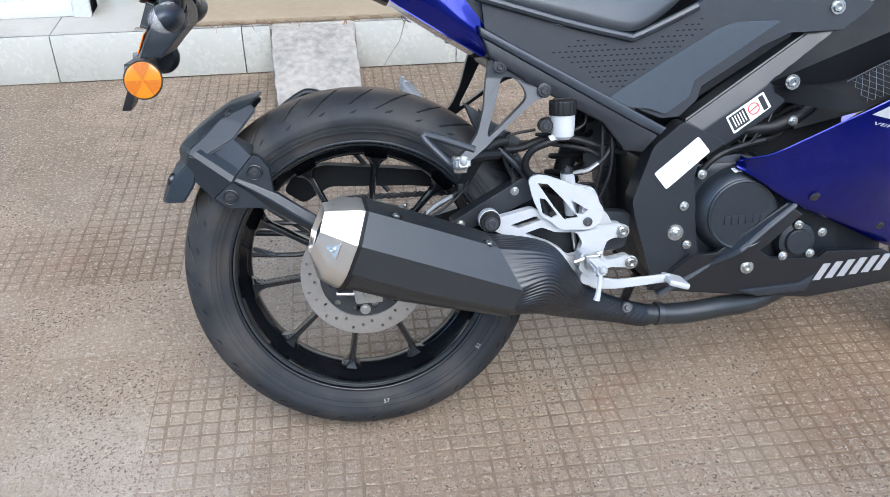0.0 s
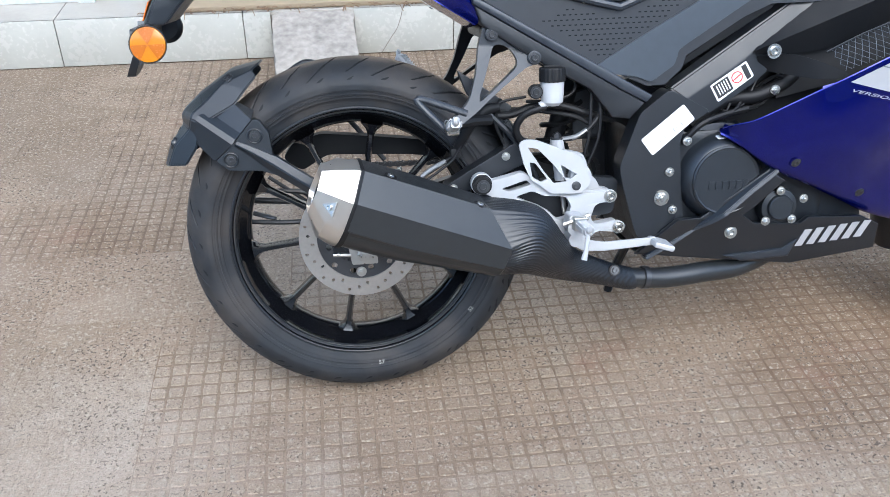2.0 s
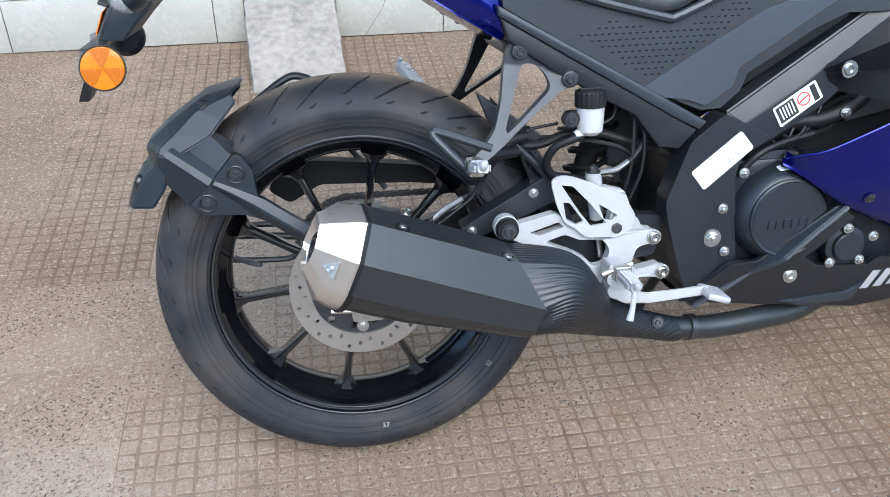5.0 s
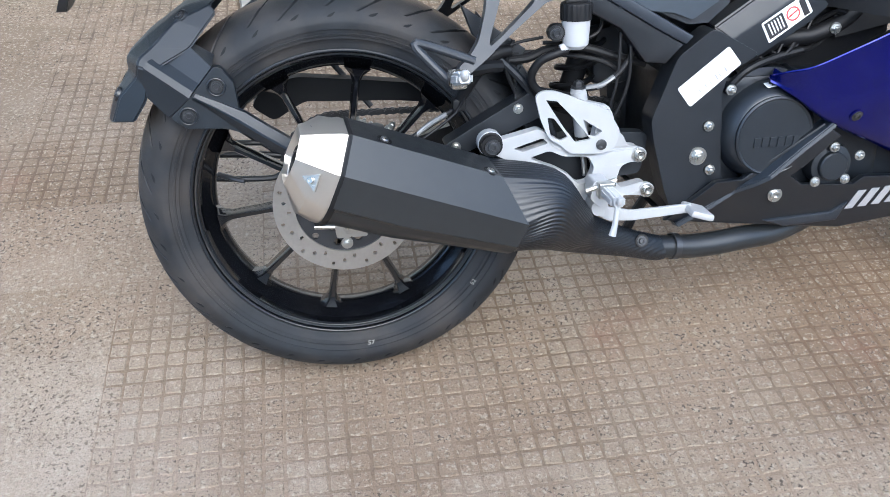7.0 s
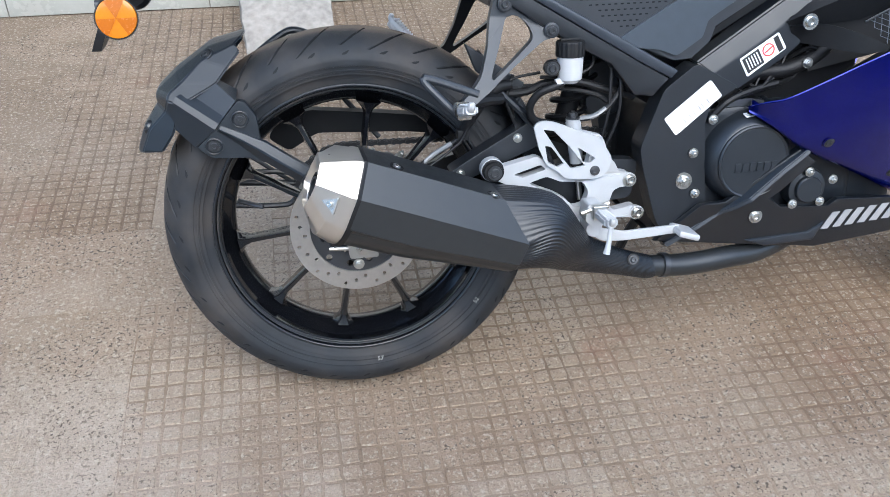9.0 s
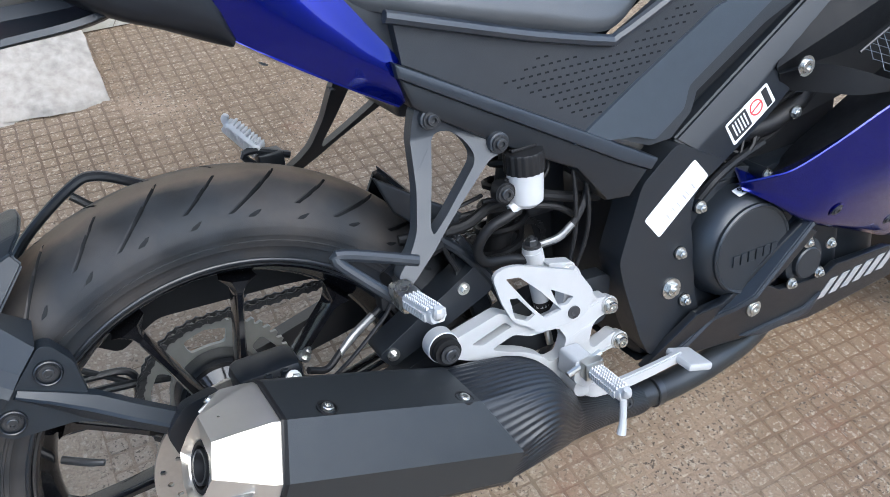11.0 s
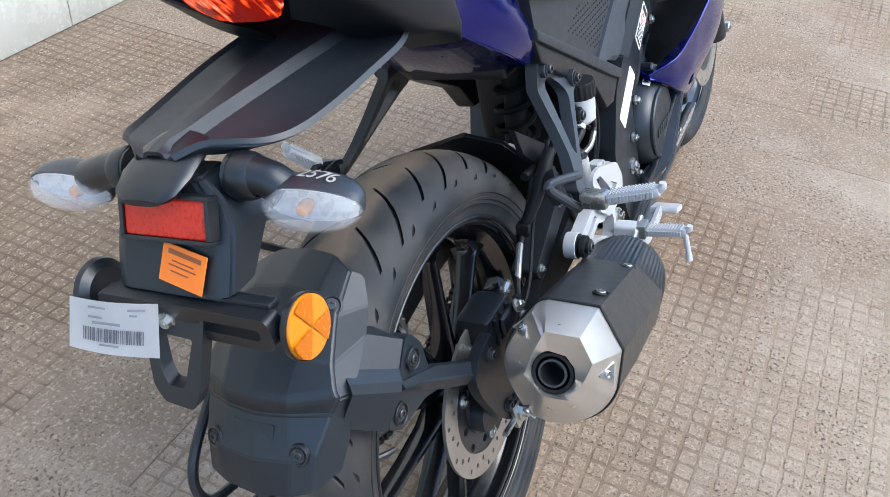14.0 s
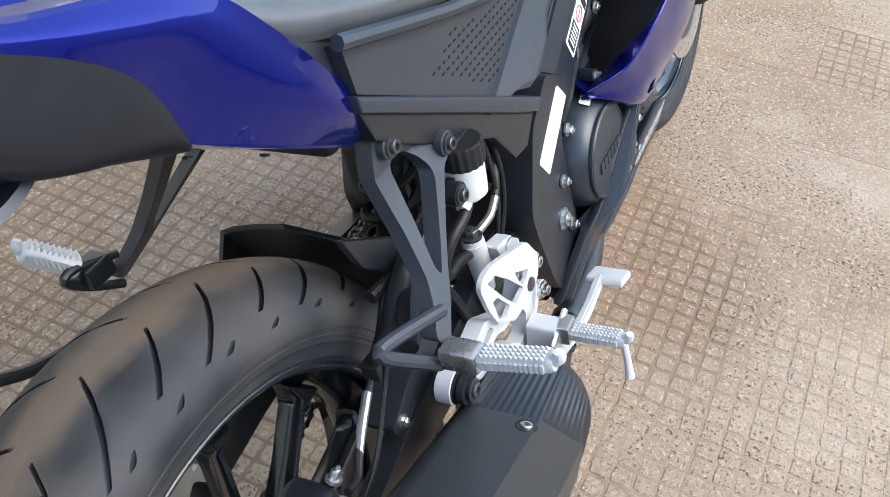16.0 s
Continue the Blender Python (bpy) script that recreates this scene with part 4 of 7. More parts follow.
bracket = plate(round_outline([(-0.062, 0.125), (-0.028, 0.130), (-0.014, 0.095), (0.004, 0.03), (0.012, -0.012), (-0.02, -0.018), (-0.05, 0.015), (-0.078, 0.07), (-0.085, 0.10)], 0.008), -0.124, -0.110, bevel=0.004)
part("axle_bracket", bracket, plastic, fender_arm)
for at in ((-0.1668, -0.1050, 0.1985), (-0.2095, -0.1040, 0.1595)):
    part("bolt_boss", lathe([(0.0, 0.0), (0.0135, 0.0), (0.0130, 0.0030), (0.0118, 0.0036), (0.0108, 0.0030), (0.0100, 0.0008), (0.0, 0.0008)], at, 28, (0, -1, 0)), plastic, fender_arm)
    bolt("arm_bolt", (at[0], at[1] - 0.0008, at[2]), 0.0055, 0.004, dark_bolt, fender_arm, socket=True)
bolt("arm_bolt", (-0.040, -0.124, 0.105), 0.006, 0.006, dark_bolt, fender_arm, socket=True)
bolt("arm_bolt", (-0.022, -0.124, 0.010), 0.006, 0.006, dark_bolt, fender_arm, socket=True)
ACROSS = Matrix(((0, 1, 0, -0.338), (1, 0, 0, 0), (0, 0, 1, 0), (0, 0, 0, 1)))
cb = plate(round_outline([(0.078, 0.357), (-0.104, 0.349), (-0.112, 0.358), (-0.108, 0.381), (0.078, 0.386)], 0.006), -0.009, 0.009, holes=[round_outline([(-0.034, 0.362), (-0.098, 0.359), (-0.098, 0.370), (-0.034, 0.372)], 0.004)], bevel=0.003)
bmesh.ops.transform(cb, matrix=ACROSS, verts=cb.verts)
carrier = part("plate_carrier", cb, plastic, bike, "black slotted number plate carrier")
part("carrier_top", box((-0.332, -0.104, 0.377), (-0.318, 0.070, 0.386), 0.003), plastic, carrier)
bolt("carrier_bolt", (-0.347, 0.001, 0.366), 0.006, 0.006, zinc, carrier, axis=(-1, 0, 0))
stm = plate(round_outline([(0.034, 0.372), (0.020, 0.312), (0.008, 0.300), (-0.026, 0.297), (-0.032, 0.312), (-0.040, 0.372)], 0.005), -0.007, 0.007, holes=[round_outline([(0.018, 0.356), (0.009, 0.324), (0.002, 0.314), (-0.016, 0.314), (-0.026, 0.354)], 0.003)], bevel=0.0025)
bmesh.ops.transform(stm, matrix=Matrix(((0, 1, 0.45, -0.338 - 0.372 * 0.45), (1, 0, 0, 0), (0, 0, 1, 0), (0, 0, 0, 1))), verts=stm.verts)
part("carrier_strut", stm, plastic, carrier)
LABEL = [Vector((-0.352, 0.106, 0.383)), Vector((-0.352, -0.004, 0.389)), Vector((-0.362, 0.010, 0.336)), Vector((-0.362, 0.126, 0.330))]


def on_label(u, v, lift=0.0):
    """A place on the paper label: u from its left, v from its top."""
    return LABEL[0].lerp(LABEL[1], u).lerp(LABEL[3].lerp(LABEL[2], u), v) + Vector((-0.0012 - lift - 0.004 * math.sin(u * math.pi), 0, 0))


lab = bmesh.new()
rings(lab, [[on_label(u / 8, v / 3, d) for u in range(9)] for v in range(4) for d in (0.0,)], closed=False, caps=False)
bmesh.ops.solidify(lab, geom=lab.faces[:], thickness=0.0006)
tag = part("paper_label", lab, paper, carrier, "white printed paper label")
bars = bmesh.new()


def print_bar(u0, u1, v0, v1):
    bars.faces.new([bars.verts.new(on_label(u, v, 0.0009)) for u, v in ((u0, v0), (u1, v0), (u1, v1), (u0, v1))])


rng = random.Random(9)
u = 0.19
while u < 0.86:
    wdt = rng.choice((0.007, 0.011, 0.018))
    print_bar(u, u + wdt, 0.50, 0.76)
    u += wdt + rng.choice((0.008, 0.013))
part("label_bars", bars, barcode_ink, tag)
bars = bmesh.new()
for u0, u1, v0, v1 in ((0.25, 0.46, 0.10, 0.14), (0.70, 0.88, 0.10, 0.14), (0.72, 0.80, 0.20, 0.24), (0.25, 0.42, 0.28, 0.32), (0.30, 0.62, 0.38, 0.43), (0.38, 0.60, 0.80, 0.84)):
    print_bar(u0, u1, v0, v1)
part("label_print", bars, grey_ink, tag)
for sgn in (-1, 1):
    ax = Vector((0.04, 1.0 * sgn, 0.03)).normalized()
    c = Vector((-0.318, -0.120, 0.357)) if sgn < 0 else Vector((-0.325, 0.098, 0.372))
    dish = part("reflector_cup", lathe([(0, -0.008), (0.022, -0.008), (0.0290, -0.002), (0.0300, 0.004), (0.0285, 0.004)], c, 40, ax), plastic, carrier)
    part("side_reflector", lathe([(0.0283, 0.002), (0.0275, 0.006), (0.021, 0.0070), (0.0, 0.0072)], c, 40, ax), amber, dish, "round amber side reflector")
    if sgn < 0:
        u = ax.cross(Vector((0, 0, 1))).normalized()
        w = u.cross(ax)
        for k in range(3):
            wb = bmesh.new()
            a0 = math.radians(60 + 120 * k)
            fan = [wb.verts.new(c + ax * 0.0088)] + [wb.verts.new(c + ax * 0.0078 + (u * math.cos(a0 + q * math.pi / 24) + w * math.sin(a0 + q * math.pi / 24)) * 0.0272) for q in range(9)]
            for q in range(1, 9):
                wb.faces.new((fan[0], fan[q], fan[q + 1]))
            part("reflector_wedge", wb, reflector_shade, dish, "darker ribbed amber wedge", smooth=False)

# -- tail: licence box, wing shaped mudguard, lamps --
tailbox = bmesh.new()
rings(tailbox, [[(x, -w, z), (x - 0.006, -w * 0.8, z), (x - 0.006, w * 0.8, z), (x, w, z), (x + dpt, w, z), (x + dpt, -w, z)] for x, w, z, dpt in ((-0.330, 0.064, 0.384, 0.034), (-0.318, 0.066, 0.410, 0.045), (-0.306, 0.066, 0.432, 0.055), (-0.294, 0.056, 0.456, 0.045), (-0.285, 0.034, 0.474, 0.03))])
bmesh.ops.bevel(tailbox, geom=tailbox.edges[:], offset=0.003, segments=2, affect="EDGES")
licence = part("licence_box", tailbox, fender_plastic, bike, "black plastic licence plate mount", angle=30)
rr = box((-0.005, -0.046, -0.017), (0.005, 0.046, 0.017), 0.003)
bmesh.ops.transform(rr, matrix=Matrix.Translation((-0.312, -0.007, 0.449)) @ Euler((0, radians(22), 0)).to_matrix().to_4x4(), verts=rr.verts)
reflector = part("red_reflector", rr, red_plastic, licence, "red rear reflector block")
rf = bmesh.new()
for lo, hi in (((-0.007, -0.050, 0.0165), (0.006, 0.050, 0.0205)), ((-0.007, -0.050, -0.0205), (0.006, 0.050, -0.0165)), ((-0.007, -0.050, -0.0165), (0.006, -0.0455, 0.0165)), ((-0.007, 0.0455, -0.0165), (0.006, 0.050, 0.0165))):
    box(lo, hi, 0.0008, rf)
bmesh.ops.transform(rf, matrix=Matrix.Translation((-0.312, -0.007, 0.449)) @ Euler((0, radians(22), 0)).to_matrix().to_4x4(), verts=rf.verts)
part("reflector_frame", rf, plastic, reflector, "black reflector rim")
ot = box((-0.0009, -0.024, -0.017), (0.0009, 0.024, 0.017), 0.0003)
otm = Matrix.Translation((-0.3285, -0.020, 0.410)) @ Euler((radians(13), radians(25), 0)).to_matrix().to_4x4()
bmesh.ops.transform(ot, matrix=otm, verts=ot.verts)
otag = part("orange_label", ot, orange_paper, licence, "small orange paper label")
ob = bmesh.new()
for z, y0, y1, h in ((0.009, -0.019, 0.017, 0.004), (0.003, -0.012, 0.012, 0.0012), (-0.001, -0.015, 0.015, 0.0012), (-0.006, -0.008, 0.012, 0.0012)):
    box((-0.0014, y0, z), (-0.0009, y1, z + h), 0, ob)
bmesh.ops.transform(ob, matrix=otm, verts=ob.verts)
part("label_print", ob, brown_ink, otag)
knob = bmesh.new()
rings(knob, [[(x, w * math.cos(a), z + h * math.sin(a)) for a in np.linspace(0, 2 * math.pi, 20, endpoint=False)] for x, z, w, h in ((-0.258, 0.493, 0.030, 0.010), (-0.280, 0.489, 0.036, 0.012), (-0.302, 0.482, 0.038, 0.012), (-0.320, 0.475, 0.033, 0.009), (-0.328, 0.471, 0.022, 0.003))])
part("plate_lamp", knob, plastic, licence, "black plate lamp housing")

wing = []
for x, ridge, half_top, edge_y, edge_z in ((0.04, 0.530, 0.034, 0.062, 0.522), (0.0, 0.520, 0.037, 0.085, 0.510), (-0.035, 0.516, 0.034, 0.104, 0.501), (-0.065, 0.513, 0.031, 0.110, 0.497), (-0.111, 0.511, 0.024, 0.109, 0.494), (-0.157, 0.509, 0.018, 0.106, 0.490), (-0.201, 0.507, 0.012, 0.101, 0.487), (-0.232, 0.506, 0.0095, 0.094, 0.487), (-0.252, 0.505, 0.008, 0.082, 0.490), (-0.268, 0.505, 0.007, 0.062, 0.496), (-0.280, 0.505, 0.006, 0.042, 0.499), (-0.297, 0.502, 0.005, 0.022, 0.494)):
    inner, fold = edge_y - 0.008, half_top + 0.005
    sag = 0.006 * min(1.0, (inner - fold) / 0.05)
    low = ridge - 0.011 * min(1.0, (inner - fold) / 0.03)
    half = [(x, -edge_y, edge_z), (x, -edge_y + 0.003, edge_z + 0.005), (x, -inner, edge_z + 0.001), (x, -inner * 0.65 - fold * 0.35, edge_z * 0.65 + low * 0.35 - sag), (x, -inner * 0.3 - fold * 0.7, edge_z * 0.3 + low * 0.7 - sag), (x, -fold, low), (x, -half_top, ridge)]
    wing.append(half + [(p[0], -p[1], p[2]) for p in reversed(half)])
guard = part("tail_guard", sheet(wing, 0.004, 1, 3), wing_plastic, bike, "dark winged tail guard", angle=20)


def signal(sgn):
    """A turn signal on a short stalk: shell, clear lens, amber bulb."""
    c = Vector((-0.272, -0.128 if sgn < 0 else 0.152, 0.444))
    turn = Matrix.Translation(c) @ Euler((0, radians(-24), 0)).to_matrix().to_4x4() @ Matrix.Translation(-c)
    stalk = part("turn_signal", tube([(-0.270, 0.055 * sgn, 0.470), (-0.270, 0.085 * sgn, 0.468), (-0.268, (0.100 if sgn < 0 else 0.125) * sgn, 0.456)], [0.020, 0.016, 0.017], 16), plastic, bike, "turn signal on a rubber stalk")
    part("stalk_collar", lathe([(0.016, 0.0), (0.0205, 0.001), (0.0215, 0.004), (0.0205, 0.014), (0.0185, 0.020), (0.0165, 0.022)], (-0.270, 0.058 * sgn, 0.469), 28, (0, sgn, -0.05)), plastic, stalk)
    for name, material, face, k in (("signal_shell", plastic_grey, 1, 1.0), ("lens", clear_lens, -1, 0.97)):
        bm = bmesh.new()
        loops = []
        for i in range(15):
            s = i / 14
            ang = s * math.pi
            yy = -math.cos(ang) * 0.048
            rad = math.sin(ang) ** 0.75
            hz = 0.026 * rad * (1 - 0.25 * s) * k + 1e-4
            dx = (0.030 if face > 0 else 0.024) * rad * k + 1e-4
            loops.append([c + Vector((face * dx * math.cos(a), yy * sgn, hz * math.sin(a) + 0.006 * s)) for a in np.linspace(-math.pi / 2, math.pi / 2, 13)])
        rings(bm, loops, closed=False, caps=False)
        bmesh.ops.remove_doubles(bm, verts=bm.verts, dist=2e-4)
        bmesh.ops.recalc_face_normals(bm, faces=bm.faces)
        bmesh.ops.solidify(bm, geom=bm.faces[:], thickness=0.0018)
        bmesh.ops.transform(bm, matrix=turn, verts=bm.verts)
        shell_ob = part(name, bm, material, stalk, "clear lens" if face < 0 else "")
        shell_ob.visible_shadow = face > 0
        if face > 0:
            shell = shell_ob
    bm = bmesh.new()
    bowl = []
    for i in range(9):
        ang = 0.12 + (math.pi - 0.24) * i / 8
        rad = math.sin(ang) ** 0.75
        bowl.append([c + Vector((0.014 * rad * math.cos(a) - 0.001, -math.cos(ang) * 0.045 * sgn, 0.0245 * rad * (1 - 0.25 * i / 8) * math.sin(a) + 0.006 * i / 8)) for a in np.linspace(-math.pi / 2, math.pi / 2, 7)])
    rings(bm, bowl, closed=False, caps=False)
    bmesh.ops.solidify(bm, geom=bm.faces[:], thickness=0.001)
    bmesh.ops.transform(bm, matrix=turn, verts=bm.verts)
    part("lamp_mirror", bm, chrome, stalk, "faceted chrome lamp reflector", angle=8)
    part("bulb", lathe([(0, -0.010), (0.005, -0.008), (0.0065, 0.0), (0.005, 0.006)], c + Vector((0.0, -0.008 * sgn, 0)), 16, (1, 0, 0)), amber, stalk, "amber bulb")
    return stalk, shell


right_signal, right_shell = signal(-1)
signal(1)
chalk = writing("chalk_number", "2576", 0.019, pose(-0.266, -0.136, 0.60, 0, 0, -96), mark_paint, right_signal, label="white hand-written number")
on_shell = projector(right_shell)
for v in chalk.data.vertices:
    p = on_shell((v.co.x, v.co.y, 0.6), (0, 0, -1))
    if p:
        v.co.z = p.z + 0.0008 + 0.5 * (v.co.z - 0.6)

lampbed = []
for z, xc, xs, w in ((0.553, -0.138, -0.134, 0.036), (0.570, -0.152, -0.145, 0.055), (0.590, -0.168, -0.156, 0.062), (0.612, -0.188, -0.170, 0.068), (0.640, -0.212, -0.190, 0.076), (0.665, -0.230, -0.200, 0.078)):
    lampbed.append([(xc, 0, z), (xc + (xs - xc) * 0.25, -w * 0.5, z), (xs, -w, z), (xs + 0.012, -w * 0.7, z + 0.004), (xs + 0.012, w * 0.7, z + 0.004), (xs, w, z), (xc + (xs - xc) * 0.25, w * 0.5, z)])
tl = bmesh.new()
rings(tl, lampbed)
bmesh.ops.bevel(tl, geom=tl.edges[:], offset=0.003, segments=2, affect="EDGES")
tail_lamp = part("tail_lamp", tl, tail_glow, bike, "lit red tail lamp", angle=30)

# -- tail cowl: blue sides, black lower flanks, under tray --
low = [(0.214, -0.112, 0.366), (0.153, -0.118, 0.404), (0.104, -0.112, 0.436), (0.064, -0.105, 0.464), (0.052, -0.112, 0.498), (0.028, -0.118, 0.532), (-0.02, -0.119, 0.566), (-0.09, -0.117, 0.602), (-0.16, -0.110, 0.634), (-0.22, -0.098, 0.656)]
mid = [(0.2195, -0.120, 0.374), (0.190, -0.130, 0.410), (0.152, -0.129, 0.444), (0.118, -0.124, 0.480), (0.092, -0.120, 0.520), (0.046, -0.119, 0.546), (-0.014, -0.1175, 0.572), (-0.087, -0.1155, 0.606), (-0.16, -0.108, 0.638), (-0.22, -0.096, 0.659)]
upp = [(0.2165, -0.120, 0.384), (0.2145, -0.122, 0.413), (0.189, -0.123, 0.450), (0.158, -0.120, 0.492), (0.120, -0.114, 0.534), (0.062, -0.111, 0.557), (-0.01, -0.112, 0.577), (-0.085, -0.111, 0.610), (-0.16, -0.103, 0.641), (-0.22, -0.092, 0.662)]
top = [(0.206, -0.098, 0.390), (0.200, -0.100, 0.420), (0.174, -0.098, 0.461), (0.140, -0.090, 0.507), (0.090, -0.070, 0.560), (0.040, -0.060, 0.585), (-0.03, -0.055, 0.608), (-0.10, -0.050, 0.638), (-0.17, -0.040, 0.664), (-0.22, -0.030, 0.680)]
flank_top = [(0.064, -0.104, 0.464), (0.052, -0.1115, 0.498), (0.028, -0.1175, 0.532), (-0.02, -0.1185, 0.566), (-0.09, -0.1165, 0.602), (-0.16, -0.1095, 0.634), (-0.22, -0.0975, 0.656)]
flank_mid = [(0.066, -0.104, 0.460), (0.050, -0.114, 0.478), (0.016, -0.119, 0.494), (-0.022, -0.119, 0.512), (-0.075, -0.117, 0.548), (-0.13, -0.108, 0.588), (-0.186, -0.096, 0.624)]
flank_low = [(0.066, -0.098, 0.456), (0.046, -0.100, 0.466), (0.010, -0.102, 0.484), (-0.030, -0.102, 0.502), (-0.075, -0.101, 0.532), (-0.12, -0.094, 0.566), (-0.170, -0.082, 0.600)]
under = [(max(p[0], -0.12), p[1] * 0.45, min(p[2], 0.556) - 0.006) for p in flank_low]
for flip in (lambda c: c, mirrored):
    part("tail_cowl", sheet([flip(low), flip(mid), flip(upp)], 0.003, 4, 5), blue, bike, "glossy metallic blue tail cowl", angle=50)
    lid = [upp]
    for across, rise in ((0.004, 0.003), (0.024, 0.006), (0.028, 0.001), (0.034, 0.008), (0.066, 0.014), (0.098, 0.019)):
        lid.append([(p[0], p[1] + across, p[2] + rise) if k > 3 else tuple(a + (b - a) * min(across / 0.066, 1.0 + 0.2 * (across - 0.066)) for a, b in zip(p, q)) for k, (p, q) in enumerate(zip(upp, top))])
    part("tail_top", sheet([flip(r) for r in lid], 0.003, 4, 1), blue, bike, "glossy blue upper tail panel", angle=25)
    part("tail_flank", sheet([flip(under), flip(flank_low), flip(flank_mid), flip(flank_top)], 0.003, 4, 3), flank_plastic, bike, "matt black lower tail flank", angle=40)
under_front = [(p[0], p[1] + 0.001, p[2] + 0.001) for p in low[:4]]
part("tail_belly", sheet([under_front, [(p[0], 0.0, p[2] - 0.010) for p in under_front], mirrored(under_front)], 0.003, 4, 3), blue, bike, angle=40)
for sgn in (-1, 1):
    bolt("belly_screw", (0.10, 0.06 * sgn, 0.424), 0.0045, 0.002, dark_bolt, bike, axis=(-0.45, 0, -0.9), washer=False)
    bolt("belly_screw", (0.16, 0.07 * sgn, 0.388), 0.0045, 0.002, dark_bolt, bike, axis=(-0.45, 0, -0.9), washer=False)
part("under_tray", box((0.225, -0.075, 0.338), (0.40, 0.070, 0.362), 0.008), plastic, bike, "black plastic under seat tray")
part("battery_box", box((0.405, -0.010, 0.14), (0.47, 0.070, 0.345), 0.012), plastic, bike)

# -- seat and side panels --
seat = []
for x, edge_z, edge_y, crown in ((0.115, 0.525, 0.098, 0.572), (0.165, 0.486, 0.114, 0.530), (0.23, 0.462, 0.128, 0.500), (0.30, 0.442, 0.134, 0.490), (0.37, 0.424, 0.136, 0.484), (0.43, 0.408, 0.136, 0.482), (0.47, 0.408, 0.128, 0.484), (0.52, 0.430, 0.105, 0.490), (0.56, 0.455, 0.08, 0.498)):
    seat.append([(x, -edge_y + 0.006, edge_z - 0.01), (x, -edge_y, edge_z), (x, -edge_y * 0.99, edge_z + 0.012), (x, -edge_y * 0.86, edge_z + (crown - edge_z) * 0.62), (x, -edge_y * 0.5, crown - 0.006), (x, 0, crown),
                 (x, edge_y * 0.5, crown - 0.006), (x, edge_y * 0.86, edge_z + (crown - edge_z) * 0.62), (x, edge_y * 0.99, edge_z + 0.012), (x, edge_y, edge_z), (x, edge_y - 0.006, edge_z - 0.01)])
sb = sheet(seat, 0.004, 4, 4)
part("seat", sb, seat_vinyl, bike, "black vinyl rider seat", angle=60)
part("pillion_base", sheet([[(x, -w, z - 0.02), (x, -w * 0.6, z), (x, 0, z + 0.012), (x, w * 0.6, z), (x, w, z - 0.02)] for x, z, w in ((0.12, 0.580, 0.056), (0.04, 0.606, 0.020), (-0.06, 0.640, 0.016), (-0.18, 0.676, 0.012))], 0.01, 3, 3), seat_vinyl, bike, "black pillion seat pad")

dimple = mat("dimpled_black_panel", (0.025, 0.0285, 0.034), 0.44, spec=0.42, bump=0.12, bump_scale=900, dust=0.03)
panel_outline = [(0.214, 0.411), (0.210, 0.452), (0.279, 0.428), (0.36, 0.402), (0.447, 0.380), (0.460, 0.381), (0.556, 0.430), (0.640, 0.475), (0.785, 0.468), (0.865, 0.422), (0.841, 0.394), (0.814, 0.382), (0.793, 0.381), (0.723, 0.381), (0.675, 0.361), (0.575, 0.301), (0.567, 0.278), (0.538, 0.253), (0.507, 0.252), (0.416, 0.292)]
for sgn in (-1, 1):
    y0, y1 = (-0.128, -0.112) if sgn < 0 else (0.112, 0.128)
    panel = part("side_panel", plate(panel_outline, y0, y1, bevel=0.004), dimple, bike, "black dimpled side panel")
    ya, yb = (-0.114, -0.102) if sgn < 0 else (0.102, 0.114)
    part("panel_tail", plate([(0.222, 0.405), (0.150, 0.452), (0.136, 0.500), (0.165, 0.492), (0.222, 0.460)], ya, yb, bevel=0.003), dimple, panel)
    y2, y3 = (-0.133, -0.126) if sgn < 0 else (0.126, 0.133)
    part("smooth_panel", plate(round_outline([(0.399, 0.281), (0.482, 0.330), (0.596, 0.393), (0.626, 0.402), (0.705, 0.401), (0.685, 0.390), (0.560, 0.312), (0.553, 0.286), (0.512, 0.259), (0.484, 0.270)], 0.006), y2, y3, bevel=0.003), insert_plastic, panel, "smooth charcoal panel insert")
    y8, y9 = (-0.129, -0.119) if sgn < 0 else (0.119, 0.129)
    part("panel_slot", plate([(0.572, 0.282), (0.577, 0.297), (0.690, 0.375), (0.732, 0.380), (0.726, 0.373)], y8 + 0.008 * (1 if sgn < 0 else 0), y9 - 0.008 * (0 if sgn < 0 else 1) + (0.004 if sgn < 0 else 0), bevel=0.001), matt_black, panel)
    bolt("panel_bolt", (0.802, sgn * 0.129, 0.419), 0.0085, 0.005, zinc, panel, axis=(0, sgn, 0), socket=True)
    strip = [(0.200, 0.460), (0.279, 0.435), (0.36, 0.410), (0.444, 0.388), (0.460, 0.388), (0.51, 0.408), (0.56, 0.430)]
    part("seat_trim", tube([(x, sgn * (0.134 if x > 0.16 else 0.118), z) for x, z in strip], 0.0065, 8, 3), plastic_grey, panel, "grey trim under the seat")
    y4, y5 = (-0.136, -0.104) if sgn < 0 else (0.104, 0.136)
    part("tail_rail", plate([(0.203, 0.416), (0.416, 0.294), (0.516, 0.236), (0.505, 0.224), (0.465, 0.245), (0.205, 0.400)], y4, y5, bevel=0.004), plastic_grey, bike, "charcoal tail rail")
    y6, y7 = (-0.130, -0.095) if sgn < 0 else (0.095, 0.130)
    part("rail_cover", plate([(0.206, 0.402), (0.505, 0.224), (0.478, 0.196), (0.446, 0.200), (0.407, 0.250), (0.349, 0.282), (0.306, 0.308), (0.256, 0.340), (0.219, 0.366)], y6, y7, bevel=0.005), plastic, bike, "black lower rail cover")
